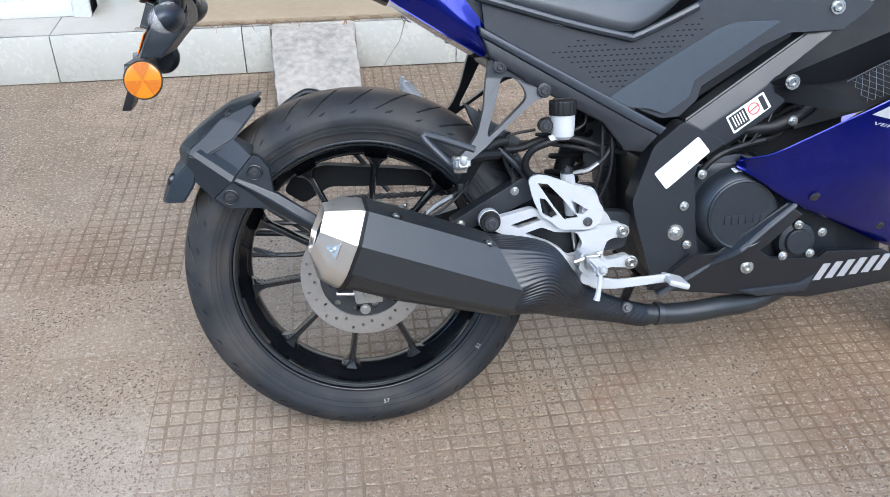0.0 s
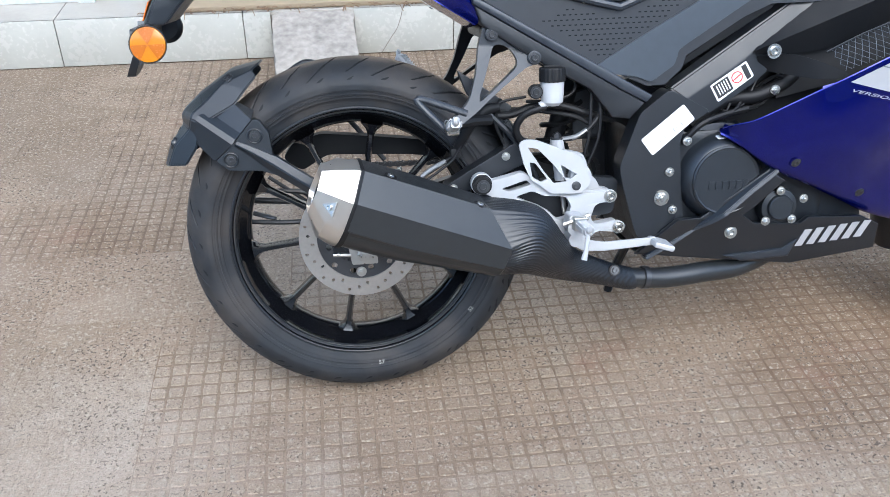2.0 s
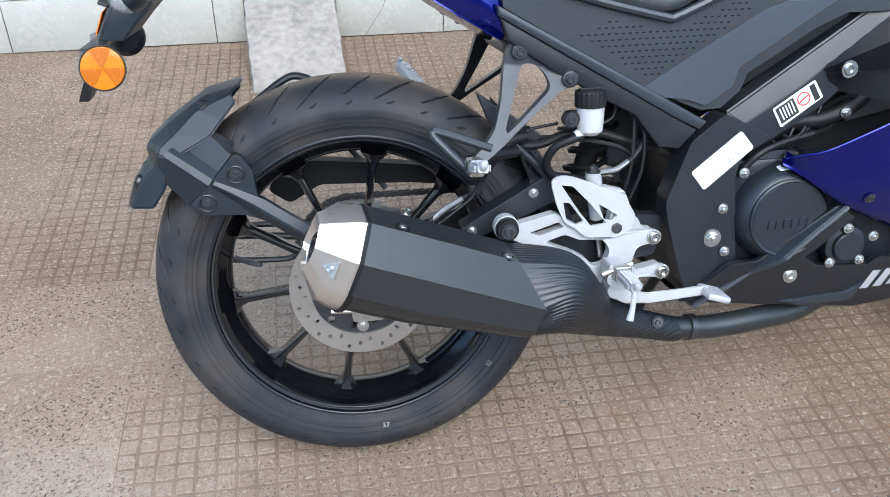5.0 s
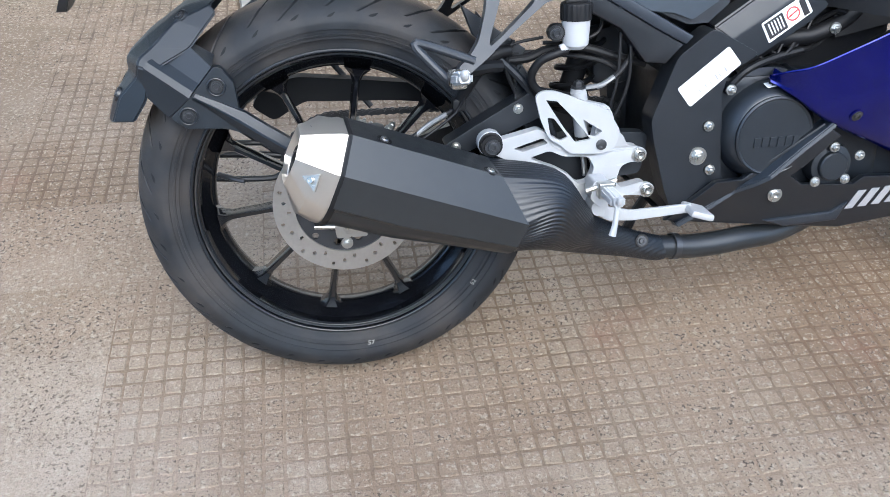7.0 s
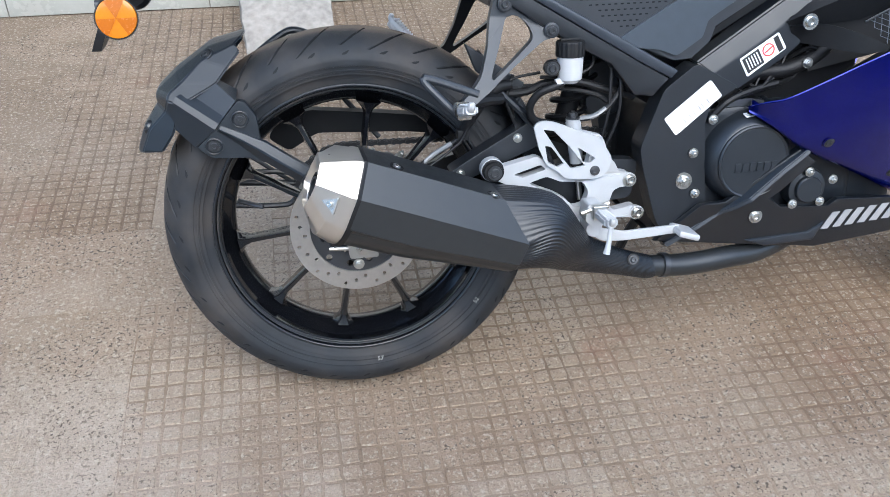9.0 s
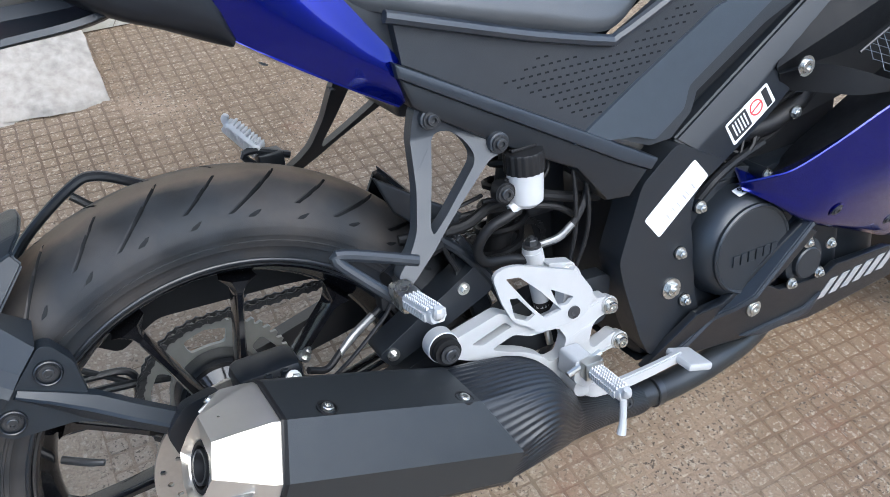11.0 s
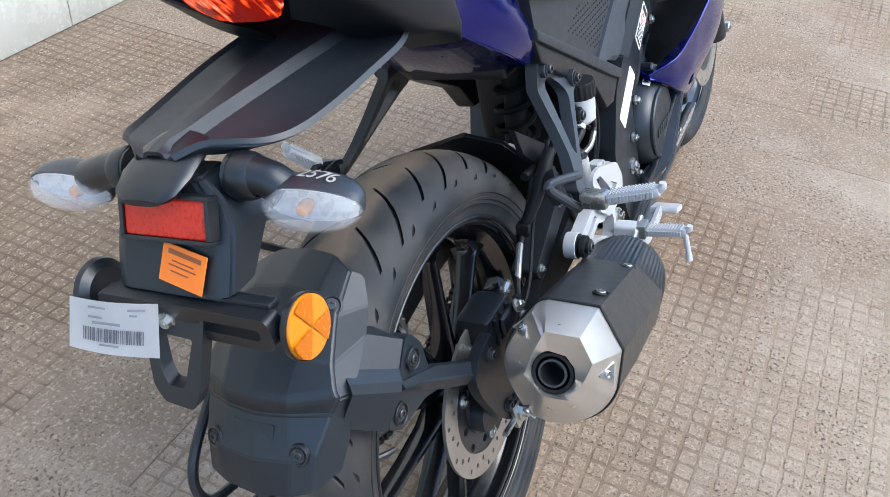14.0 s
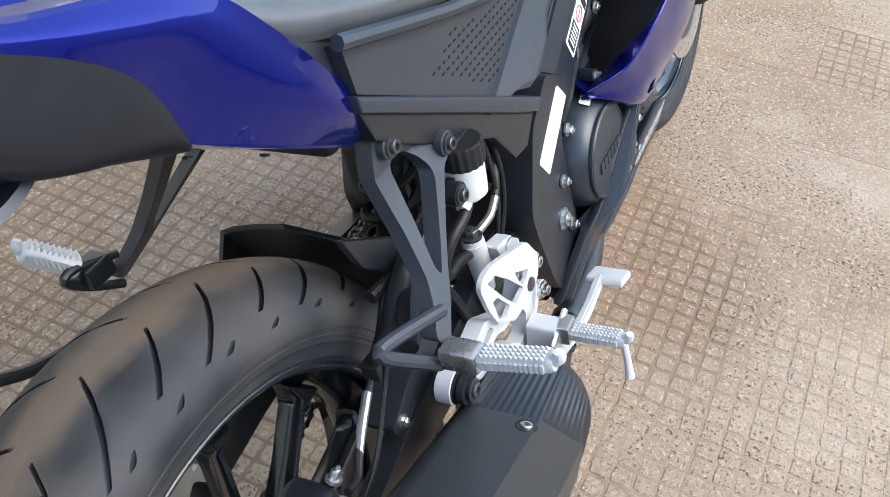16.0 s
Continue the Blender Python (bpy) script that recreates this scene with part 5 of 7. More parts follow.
# dimples, their shade painted as small dark dashes laid on the panel
dimple_shade = mat("dimple_shade_dash", (0.011, 0.012, 0.014), 0.7, spec=0.15)
dm = bmesh.new()
for i in range(26):
    for j in range(14):
        u, v = i / 25, j / 13
        x = 0.315 + 0.25 * u + (0.5 * 0.01 if j % 2 else 0)
        z = 0.300 + 0.11 * v
        if x < 0.30 + (z - 0.36) * 1.9 + 0.01 or z < 0.373 - (x - 0.297) * 0.62 + 0.010 or z > 0.402 - (x - 0.36) * 0.26 - 0.012 and x < 0.455 or x > 0.430 + (z - 0.297) * 1.60 - 0.008 or (x > 0.455 and z > 0.38 + (x - 0.46) * 0.4 - 0.012):
            continue
        box((x - 0.0023, -0.1284, z - 0.0010), (x + 0.0023, -0.1277, z + 0.0010), 0, dm)
part("dimple_pattern", dm, dimple_shade, bike, "rows of small dark dashes painted as shaded dimples")["kind"] = "stuff"

# -- frame --
spar = [(0.550, 0.246), (0.636, 0.300), (0.763, 0.384), (0.90, 0.470), (0.95, 0.44), (0.799, 0.372), (0.693, 0.300), (0.626, 0.204)]
pivot_plate = [(0.549, 0.244), (0.497, 0.205), (0.462, 0.112), (0.468, 0.079), (0.492, -0.007), (0.506, -0.038), (0.560, -0.040), (0.590, -0.010), (0.580, 0.027), (0.575, 0.101), (0.570, 0.143), (0.578, 0.176), (0.624, 0.203)]
for sgn in (-1, 1):
    ys = (-0.126, -0.086) if sgn < 0 else (0.086, 0.126)
    o, i_ = ys if sgn < 0 else ys[::-1]
    sp = bmesh.new()
    rings(sp, [[(0.550, i_, 0.246), (0.553, o * 0.92, 0.243), (0.578, o, 0.225), (0.622, o, 0.197), (0.622, i_, 0.197)],
               [(0.636, i_, 0.305), (0.639, o * 0.92, 0.300), (0.662, o, 0.276), (0.700, o, 0.245), (0.700, i_, 0.245)],
               [(0.763, i_, 0.388), (0.766, o * 0.92, 0.384), (0.780, o, 0.362), (0.806, o, 0.335), (0.806, i_, 0.335)],
               [(0.90, i_, 0.472), (0.905, o * 0.92, 0.468), (0.92, o, 0.450), (0.95, o, 0.425), (0.95, i_, 0.425)]])
    bmesh.ops.bevel(sp, geom=sp.edges[:], offset=0.003, segments=2, affect="EDGES")
    f = part("frame_spar", sp, frame_paint, bike, "satin black frame spar", angle=28)
    ys = (-0.128, -0.084) if sgn < 0 else (0.084, 0.128)
    part("pivot_plate", plate(round_outline(pivot_plate, 0.01), *ys, bevel=0.010, segments=2), frame_paint, bike, "satin black swingarm pivot plate")
bolt("frame_bolt", (0.540, -0.128, 0.051), 0.0095, 0.009, zinc, bike)
part("pivot_bolt", tube([(0.540, -0.135, 0.051), (0.540, -0.1405, 0.051)], 0.004, 10, smooth=False), zinc, bike)


def label_plate(name, corners, y, thick, material, parent, label):
    return part(name, plate(corners, y - thick, y, bevel=0), material, parent, label)


wsticker = label_plate("barcode_sticker", round_outline([(0.499, 0.158), (0.574, 0.217), (0.596, 0.190), (0.521, 0.129)], 0.004), -0.1283, 0.0007, paper, bike, "white barcode sticker on the frame")
pr = bmesh.new()
d, s = Vector((0.075, 0, 0.059)).normalized(), Vector((0.022, 0, -0.029)).normalized()
base = Vector((0.505, -0.1291, 0.150))
rng = random.Random(4)
k = 0.012
while k < 0.074:
    wdt = rng.choice((0.0008, 0.0014, 0.002))
    a, b = base + d * k + s * 0.010, base + d * (k + wdt) + s * 0.022
    plate([((base + d * k + s * 0.011).x, (base + d * k + s * 0.011).z), ((base + d * (k + wdt) + s * 0.011).x, (base + d * (k + wdt) + s * 0.011).z), ((base + d * (k + wdt) + s * 0.020).x, (base + d * (k + wdt) + s * 0.020).z), ((base + d * k + s * 0.020).x, (base + d * k + s * 0.020).z)], -0.1293, -0.1289, bevel=0, bm=pr)
    k += wdt + rng.choice((0.002, 0.004, 0.007))
part("sticker_print", pr, grey_ink, wsticker)

warn = label_plate("warning_label", round_outline([(0.621, 0.246), (0.684, 0.286), (0.700, 0.260), (0.637, 0.217)], 0.003), -0.1263, 0.0007, paper, bike, "white and black warning label")
d, s = Vector((0.063, 0.040)).normalized(), Vector((0.016, -0.028)).normalized()
o = Vector((0.621, 0.246))


def slab(a0, a1, b0, b1):
    return [tuple(o + d * a + s * b) for a, b in ((a0, b0), (a1, b0), (a1, b1), (a0, b1))]


part("label_block", plate(slab(0.003, 0.034, 0.003, 0.029), -0.1274, -0.1269, bevel=0), ink, warn)
part("label_block", plate(slab(0.062, 0.071, 0.003, 0.029), -0.1274, -0.1269, bevel=0), ink, warn)
pl = bmesh.new()
for k in range(5):
    plate(slab(0.008 + 0.005 * k, 0.0100 + 0.005 * k, 0.006, 0.025), -0.1279, -0.1275, bevel=0, bm=pl)
part("label_print", pl, paper, warn)
c = o + d * 0.048 + s * 0.015
part("prohibition_ring", lathe([(0.0085, 0), (0.0105, 0), (0.0105, 0.0005), (0.0085, 0.0005)], (c.x, -0.1270, c.y), 28, (0, -1, 0), closed=True), red_ink, warn)
part("prohibition_bar", plate([(c.x - 0.007, c.y - 0.0045), (c.x - 0.0055, c.y - 0.006), (c.x + 0.007, c.y + 0.0045), (c.x + 0.0055, c.y + 0.006)], -0.1275, -0.1270, bevel=0), red_ink, warn)

# -- engine and covers --
engine = part("engine", box((0.50, -0.115, -0.055), (0.86, 0.12, 0.17), 0.02), engine_paint, bike, "black engine block")
part("crankcase_nose", box((0.78, -0.105, -0.065), (0.95, 0.105, 0.12), 0.025), engine_paint, engine)
# cylinder coloured near black for the shade behind the fairing
part("cylinder", box((0.66, -0.085, 0.12), (0.86, 0.09, 0.32), 0.015), matt_black, engine)
cov = part("clutch_cover", lathe([(0.0, 0.0), (0.056, 0.0), (0.058, 0.0015), (0.060, 0.0045), (0.064, 0.006), (0.071, 0.014), (0.075, 0.026), (0.078, 0.045), (0.096, 0.048), (0.098, 0.062), (0.098, 0.085)], (0.650, -0.154, 0.081), 64), cover_paint, engine, "round satin black clutch cover")
part("cover_rim", lathe([(0.0565, 0.0), (0.0595, -0.0015), (0.062, 0.0005), (0.062, 0.004), (0.056, 0.003)], (0.650, -0.154, 0.081), 64, closed=True), cover_paint, cov)
# raised maker's mark as plain blocks
for k in range(6):
    x = 0.616 + k * 0.0126
    part("raised_mark", plate([(x, 0.0665), (x + 0.009, 0.0665), (x + 0.0105, 0.081), (x + 0.0015, 0.081)], -0.1562, -0.1530, bevel=0.0004), cover_paint, cov)
for at in ((0.553, -0.129, 0.098), (0.561, -0.129, 0.028), (0.583, -0.129, 0.152), (0.69, -0.13, 0.165)):
    bolt("cover_bolt", at, 0.0055, 0.009, zinc, engine)
    part("bolt_boss", lathe([(0.009, 0.0), (0.009, 0.035), (0.012, 0.05)], (at[0], at[1] + 0.0, at[2]), 16), engine_paint, engine)
part("pump_cover", lathe([(0.0, 0.0), (0.021, 0.0), (0.023, 0.002), (0.024, 0.008), (0.033, 0.010), (0.036, 0.02), (0.036, 0.06)], (0.760, -0.148, 0.022), 40), cover_paint, engine, "small round black pump cover")
for at in ((0.757, -0.144, 0.054), (0.804, -0.140, 0.036), (0.782, -0.144, 0.000), (0.732, -0.144, -0.001)):
    bolt("cover_bolt", at, 0.0055, 0.008, zinc, engine)
hs = part("number_sticker", plate(round_outline([(0.0, 0.0), (0.034, 0.006), (0.033, 0.020), (-0.001, 0.014)], 0.002), -0.0006, 0.0, bevel=0), paper, engine, "small white hand-written number sticker")
hs.data.transform(Matrix.Translation((0.636, -0.1405, 0.1535)) @ Euler((radians(-74), 0, 0)).to_matrix().to_4x4())
writing("number", "986", 0.014, pose(0.6525, -0.1315, 0.1572, 16, 0, 9), ink, hs)
part("coolant_hose", tube([(0.60, -0.095, 0.175), (0.66, -0.10, 0.215), (0.72, -0.105, 0.222), (0.78, -0.10, 0.25), (0.83, -0.07, 0.30)], 0.013, 12), soft_rubber, bike, "black coolant hose")
bolt("hose_clamp", (0.745, -0.118, 0.232), 0.006, 0.006, zinc, bike)
# throttle body coloured near black for the shade around it
part("throttle_body", box((0.62, -0.085, 0.20), (0.70, 0.08, 0.28), 0.012), matt_black, bike)
rng = random.Random(8)
for k in range(7):
    x, z = 0.62 + 0.02 * k, 0.205 + rng.uniform(-0.01, 0.05)
    part("wiring", tube([(x, -0.09, z), (x + 0.03, -0.105 - rng.uniform(0, 0.012), z + rng.uniform(-0.03, 0.05)), (x + 0.07, -0.095, z + rng.uniform(-0.02, 0.06)), (x + 0.11, -0.06, z + 0.04)], rng.uniform(0.002, 0.0045), 6, 4), soft_rubber, bike)
part("vent_pipe", tube([(0.585, -0.12, 0.155), (0.61, -0.125, 0.180), (0.65, -0.118, 0.192), (0.70, -0.11, 0.20)], 0.006, 8), soft_rubber, bike)

# -- lower cowl --
cowl_outline = [(0.724, 0.100), (0.756, 0.077), (0.706, 0.030), (0.688, 0.014), (0.712, -0.003), (0.800, -0.010), (0.814, 0.003), (0.918, -0.003), (0.958, -0.023), (0.963, -0.074), (0.885, -0.085), (0.801, -0.096), (0.700, -0.082), (0.494, -0.052), (0.565, 0.014), (0.607, 0.016)]


def tuck(points):
    """Draws a cowl's outline inward below the engine covers."""
    return [(p[0], p[1], max(0.0, 0.05 - p[1]) * 0.30) for p in points]


cowl = part("lower_cowl", plate(tuck(cowl_outline), -0.162, -0.148, bevel=0.004), plastic, bike, "matt black lower engine cowl")
part("cowl_wall", plate([(0.50, -0.054), (0.70, -0.084), (0.80, -0.098), (0.885, -0.087), (0.96, -0.076), (0.95, -0.06), (0.80, -0.08), (0.60, -0.05)], -0.112, 0.112, bevel=0.004), plastic, cowl)
# raised cowl edge, its lit look put into a paler plastic
ce = bmesh.new()
rings(ce, [[(x - 0.004, y + 0.030, z + 0.011), (x - 0.001, y + 0.002, z + 0.008), (x + 0.003, y, z + 0.002), (x + 0.006, y + 0.030, z - 0.006)] for x, y, z in ((0.736, -0.172, 0.094), (0.690, -0.174, 0.060), (0.640, -0.174, 0.018), (0.620, -0.164, 0.004), (0.596, -0.146, -0.012), (0.560, -0.143, -0.036), (0.512, -0.138, -0.064))])
bmesh.ops.bevel(ce, geom=ce.edges[:], offset=0.0015, segments=2, affect="EDGES")
part("cowl_edge", ce, plastic_grey, cowl, "raised cowl edge greyed to look lit", angle=25)
part("cowl_lip", plate(tuck([(0.66, -0.066), (0.775, -0.060), (0.800, -0.042), (0.790, -0.078), (0.70, -0.082)]), -0.168, -0.156, bevel=0.004), plastic_grey, cowl)
part("left_cowl", plate([(p[0], p[1], -p[2]) for p in tuck(cowl_outline)], 0.148, 0.162, bevel=0.004), plastic, bike, "matt black lower engine cowl")
bolt("cowl_bolt", (0.668, -0.1425, -0.018), 0.008, 0.006, zinc, cowl, socket=True)
# maker's mark on the cowl as plain slanted bars
for k in range(6):
    x = 0.800 + k * 0.0225
    z = -0.058 + k * 0.0022
    part("cowl_mark", plate(tuck([(x, z), (x + 0.014, z), (x + 0.027, z + 0.034), (x + 0.013, z + 0.034)]), -0.1632, -0.1622, bevel=0), sticker_silver, cowl, "silver slanted bar")

# -- blue fairing, black inner fairing --
f_rim = [(0.640, -0.130, 0.165), (0.672, -0.142, 0.169), (0.700, -0.158, 0.182), (0.735, -0.188, 0.211), (0.778, -0.198, 0.231), (0.822, -0.207, 0.254), (0.91, -0.216, 0.296), (0.985, -0.224, 0.327), (1.12, -0.228, 0.385)]
f_top = [(0.637, -0.140, 0.170), (0.655, -0.166, 0.181), (0.682, -0.183, 0.190), (0.735, -0.199, 0.217), (0.782, -0.208, 0.240), (0.828, -0.217, 0.262), (0.91, -0.227, 0.301), (0.985, -0.235, 0.332), (1.12, -0.239, 0.390)]
f_mid = [(0.638, -0.140, 0.168), (0.656, -0.158, 0.168), (0.682, -0.175, 0.165), (0.730, -0.190, 0.164), (0.775, -0.198, 0.166), (0.835, -0.206, 0.166), (0.90, -0.205, 0.168), (0.975, -0.187, 0.172), (1.05, -0.186, 0.205)]
f_under = [(0.639, -0.140, 0.166), (0.656, -0.153, 0.160), (0.680, -0.168, 0.151), (0.722, -0.182, 0.134), (0.764, -0.185, 0.122), (0.825, -0.180, 0.104), (0.89, -0.171, 0.092), (0.950, -0.156, 0.088), (0.985, -0.147, 0.085)]
f_low = [(0.640, -0.140, 0.163), (0.658, -0.150, 0.151), (0.678, -0.160, 0.136), (0.712, -0.166, 0.110), (0.757, -0.163, 0.085), (0.807, -0.155, 0.062), (0.865, -0.142, 0.034), (0.935, -0.124, 0.000), (1.008, -0.108, -0.024)]
f_in = [(p[0] + 0.02, p[1] + 0.035, p[2] + 0.01) for p in f_low]
for flip in (lambda c: c, mirrored):
    panel = part("side_fairing", sheet([flip(f_top), flip(f_mid), flip(f_under), flip(f_low), flip(f_in)], 0.003, 4, 4), blue, bike, "glossy metallic blue side fairing", angle=50)
    if flip is not mirrored:
        on_fairing = projector(panel)
    part("fairing_liner", sheet([flip([(p[0], p[1] + 0.002, p[2] - 0.003) for p in f_rim[1:8]]), flip([(p[0] + 0.02, -0.105, p[2] - 0.035) for p in f_rim[1:8]])], 0.002, 3, 3), matt_black, bike, "black inner fairing liner", angle=60)
    part("fairing_lip", sheet([flip(f_rim), flip([(p[0] + 0.0005, p[1] - 0.0008, p[2] + 0.0012) for p in f_top])], 0.002, 4, 4), blue, bike, angle=60)


def on_skin(x, z, lift):
    """A point of the fairing's outer skin at x and z, lifted off it."""
    p = on_fairing((x, -0.6, z), (0, 1, 0))
    return (x, (p.y if p else -0.215) - lift, z)


for x, z in ((0.762, 0.113), (0.908, 0.042)):
    at = Vector(on_skin(x, z, 0.0))
    out = Vector((0.05, -1.0, -0.45)).normalized()
    part("screw_dish", lathe([(0.0, 0.001), (0.006, 0.0008), (0.0105, -0.0012), (0.0118, 0.0)], at, 24, out), blue, bike)
    bolt("fairing_screw", tuple(at), 0.0058, 0.003, dark_bolt, bike, axis=tuple(out), socket=True)


def skin_film(name, material, low, high, x0, x1, lift, label=""):
    """A thin film on the fairing between two lines of x and z, given by their ends or bends."""
    bm = bmesh.new()
    grid = []
    for x in np.linspace(x0, x1, 26):
        a, b = np.interp(x, *zip(*low)), np.interp(x, *zip(*high))
        grid.append([on_skin(x, z, lift) for z in np.linspace(a, max(b, a + 0.0005), 7)])
    rings(bm, grid, closed=False, caps=False)
    return part(name, bm, material, bike, label)


crest = [(p[0], p[2] - 0.008) for p in f_top]
skin_film("fairing_stripe", sticker_silver, [(0.826, 0.2535), (0.976, 0.212), (1.06, 0.195)], crest, 0.827, 1.06, 0.0012, "silver fairing stripe")
skin_film("stripe_line", grey_line, [(0.875, 0.2775), (0.973, 0.2510), (1.06, 0.230)], [(0.875, 0.2795), (0.973, 0.2550), (1.06, 0.234)], 0.878, 1.06, 0.0020)
skin_film("blue_patch", blue, [(0.903, 0.2845), (0.928, 0.2790), (0.963, 0.2970)], [(0.903, 0.2860), (0.944, 0.3040), (0.963, 0.2975)], 0.903, 0.963, 0.0020)
skin_film("blue_patch", blue, [(0.946, 0.2835), (0.972, 0.2600), (1.06, 0.2700)], [(0.946, 0.2850), (0.972, 0.2860), (1.06, 0.300)], 0.946, 1.06, 0.0020)
lettering = writing("fairing_lettering", "VERSION 3.0", 0.0105, Matrix.Identity(4), sticker_silver, bike, 0.0004, "silver lettering on the fairing", shear=0.35)
for v in lettering.data.vertices:
    a, b = v.co.x * 2.05, v.co.y * 0.74
    v.co = on_skin(0.886 + a * 0.970 + b * 0.05, 0.2255 - a * 0.245 + b * 0.97, 0.0012 + v.co.z)

inner_rows = [[(0.706, -0.122, 0.312), (0.80, -0.120, 0.388), (0.90, -0.127, 0.44), (1.05, -0.13, 0.48)], [(0.695, -0.131, 0.302), (0.816, -0.146, 0.350), (0.933, -0.154, 0.395), (1.05, -0.160, 0.44)], [(0.700, -0.128, 0.296), (0.826, -0.128, 0.300), (0.93, -0.130, 0.340), (1.05, -0.136, 0.386)]]
wedge_rows = [[(0.702, -0.127, 0.294), (0.756, -0.140, 0.296), (0.800, -0.165, 0.283), (0.840, -0.188, 0.264)], [(0.712, -0.118, 0.270), (0.75, -0.132, 0.262), (0.795, -0.166, 0.254), (0.835, -0.186, 0.255)]]
top_wire = [(0.824, -0.140, 0.296), (0.89, -0.142, 0.326), (0.976, -0.144, 0.356), (1.05, -0.148, 0.386)]
low_wire = [(0.828, -0.184, 0.266), (0.895, -0.206, 0.292), (0.985, -0.218, 0.326), (1.06, -0.222, 0.356)]


def on_net(u, v):
    """A point of the air mesh: u along it, v across it."""
    a = [np.interp(u, (0, 0.3, 0.68, 1), c) for c in zip(*top_wire)]
    b = [np.interp(u, (0, 0.3, 0.68, 1), c) for c in zip(*low_wire)]
    return tuple(p + (q - p) * v for p, q in zip(a, b))


for flip in (lambda c: c, mirrored):
    part("inner_fairing", sheet([flip(r) for r in inner_rows], 0.003, 4, 1), matt_black, bike, "matt black inner fairing", angle=25)
    part("inner_fairing", sheet([flip(r) for r in wedge_rows], 0.003, 4, 3), matt_black, bike)
    part("duct_wall", sheet([flip([(0.755, -0.095, 0.32), (1.06, -0.10, 0.42)]), flip([(0.755, -0.105, 0.215), (1.06, -0.12, 0.28)])], 0.003, 4, 3), soft_rubber, bike, "dark air duct wall")
    net = bmesh.new()
    for k in range(-3, 21):
        for lean in (0.14, -0.14):
            u0 = k / 20 - lean / 2
            ends = [(u0 + lean * v, v) for v in (0, 0.33, 0.67, 1)]
            ends = [e for e in ends if 0 <= e[0] <= 1]
            if len(ends) > 1:
                tube(flip([on_net(*e) for e in ends]), 0.00055, 4, 1, net)
    part("air_mesh", net, net_wire, bike, "wire air intake mesh")
    part("mesh_rim", tube(flip(top_wire), 0.002, 6, 3), plastic, bike)
bolt("fairing_bolt", (0.722, -0.150, 0.303), 0.0085, 0.005, zinc, bike, socket=True)
part("tank", sheet([[(0.56, -w, 0.45), (0.70, -w * 1.3, 0.47), (0.90, -w * 1.2, 0.50), (1.0, -w * 0.8, 0.52)] if k == 0 else [(0.56, -w * 0.6 * s, 0.50), (0.70, -w * 0.9 * s, 0.60), (0.90, -w * 0.8 * s, 0.62), (1.0, -w * 0.5 * s, 0.58)] for k, w, s in ((0, 0.08, 1), (1, 0.08, 1), (1, 0.08, -1))] + [[(0.56, 0.08, 0.45), (0.70, 0.104, 0.47), (0.90, 0.096, 0.50), (1.0, 0.064, 0.52)]], 0.004, 3, 4), blue, bike, "glossy blue fuel tank", angle=50)

# -- front wheel and fork --
FX, FZ = 1.358, -0.006
fw = part("front_wheel", lathe([(r - 0.003, y * 0.68) for r, y in rim_profile], (FX, 0, FZ), 96, closed=True), gloss_black, bike, "gloss black cast front wheel")
part("tyre", place(tyre_mesh(0.052, 0.296, 0.2285, 900, 48, 18), (FX, 0, FZ)), (rubber, groove_rubber), fw, "black front road tyre").data.polygons.foreach_set("material_index", GROOVED)
for k in range(10):
    a = radians(20 + 36 * k)
    part("spoke", tube([(FX + 0.03 * math.cos(a), -0.01, FZ + 0.03 * math.sin(a)), (FX + 0.202 * math.cos(a), -0.012, FZ + 0.202 * math.sin(a))], [0.012, 0.008, 0.009], 6), gloss_black, fw)
part("brake_disc", drilled_disc(0.105, 0.141, -0.075, 0.0042, 44, (FX, 0, FZ)), disc_steel, fw, "drilled steel brake disc")
part("disc_carrier", drilled_disc(0.05, 0.106, -0.072, 0.005, 8, (FX, 0, FZ), 0.016), dark_bolt, fw)
for sgn in (-1, 1):
    part("fork_leg", tube([(FX - 0.012, 0.098 * sgn, FZ - 0.02), (FX - 0.10, 0.098 * sgn, FZ + 0.22), (FX - 0.25, 0.098 * sgn, FZ + 0.62)], [0.026, 0.026, 0.021], 16), frame_paint, bike, "black telescopic fork leg")
    bolt("fork_axle_nut", (FX - 0.005, 0.118 * sgn, FZ), 0.012, 0.014, zinc, bike, axis=(0, sgn, 0))
part("front_caliper", box((FX - 0.165, -0.100, FZ + 0.03), (FX - 0.095, -0.060, FZ + 0.13), 0.012), steel, bike, "grey front brake caliper")
ff = []
for deg in (200, 175, 150, 120, 90, 60, 35):
    a = radians(deg)
    ff.append([(FX + (0.315 + dr) * math.cos(a), y, FZ + (0.315 + dr) * math.sin(a)) for y, dr in ((-0.07, -0.045), (-0.055, -0.01), (0, 0.008), (0.055, -0.01), (0.07, -0.045))])
part("front_fender", sheet(ff, 0.003, 3, 3), plastic, bike, "black front mudguard")

# -- exhaust --
AXIS = Vector((0.925, 0.100, -0.371)).normalized()
OUT = Vector((0, -1, 0)) - AXIS * Vector((0, -1, 0)).dot(AXIS)
OUT.normalize()
UP = OUT.cross(AXIS).normalized()
if UP.z < 0:
    UP = -UP
ORIGIN = Vector((-0.0174, -0.2073, 0.0957))
CORNERS = [(-0.017, 0.074), (0.043, 0.069), (0.071, 0.0205), (0.066, -0.027), (0.046, -0.058), (0.010, -0.0735), (-0.034, -0.065), (-0.062, -0.0236), (-0.069, 0.0104), (-0.043, 0.056)]
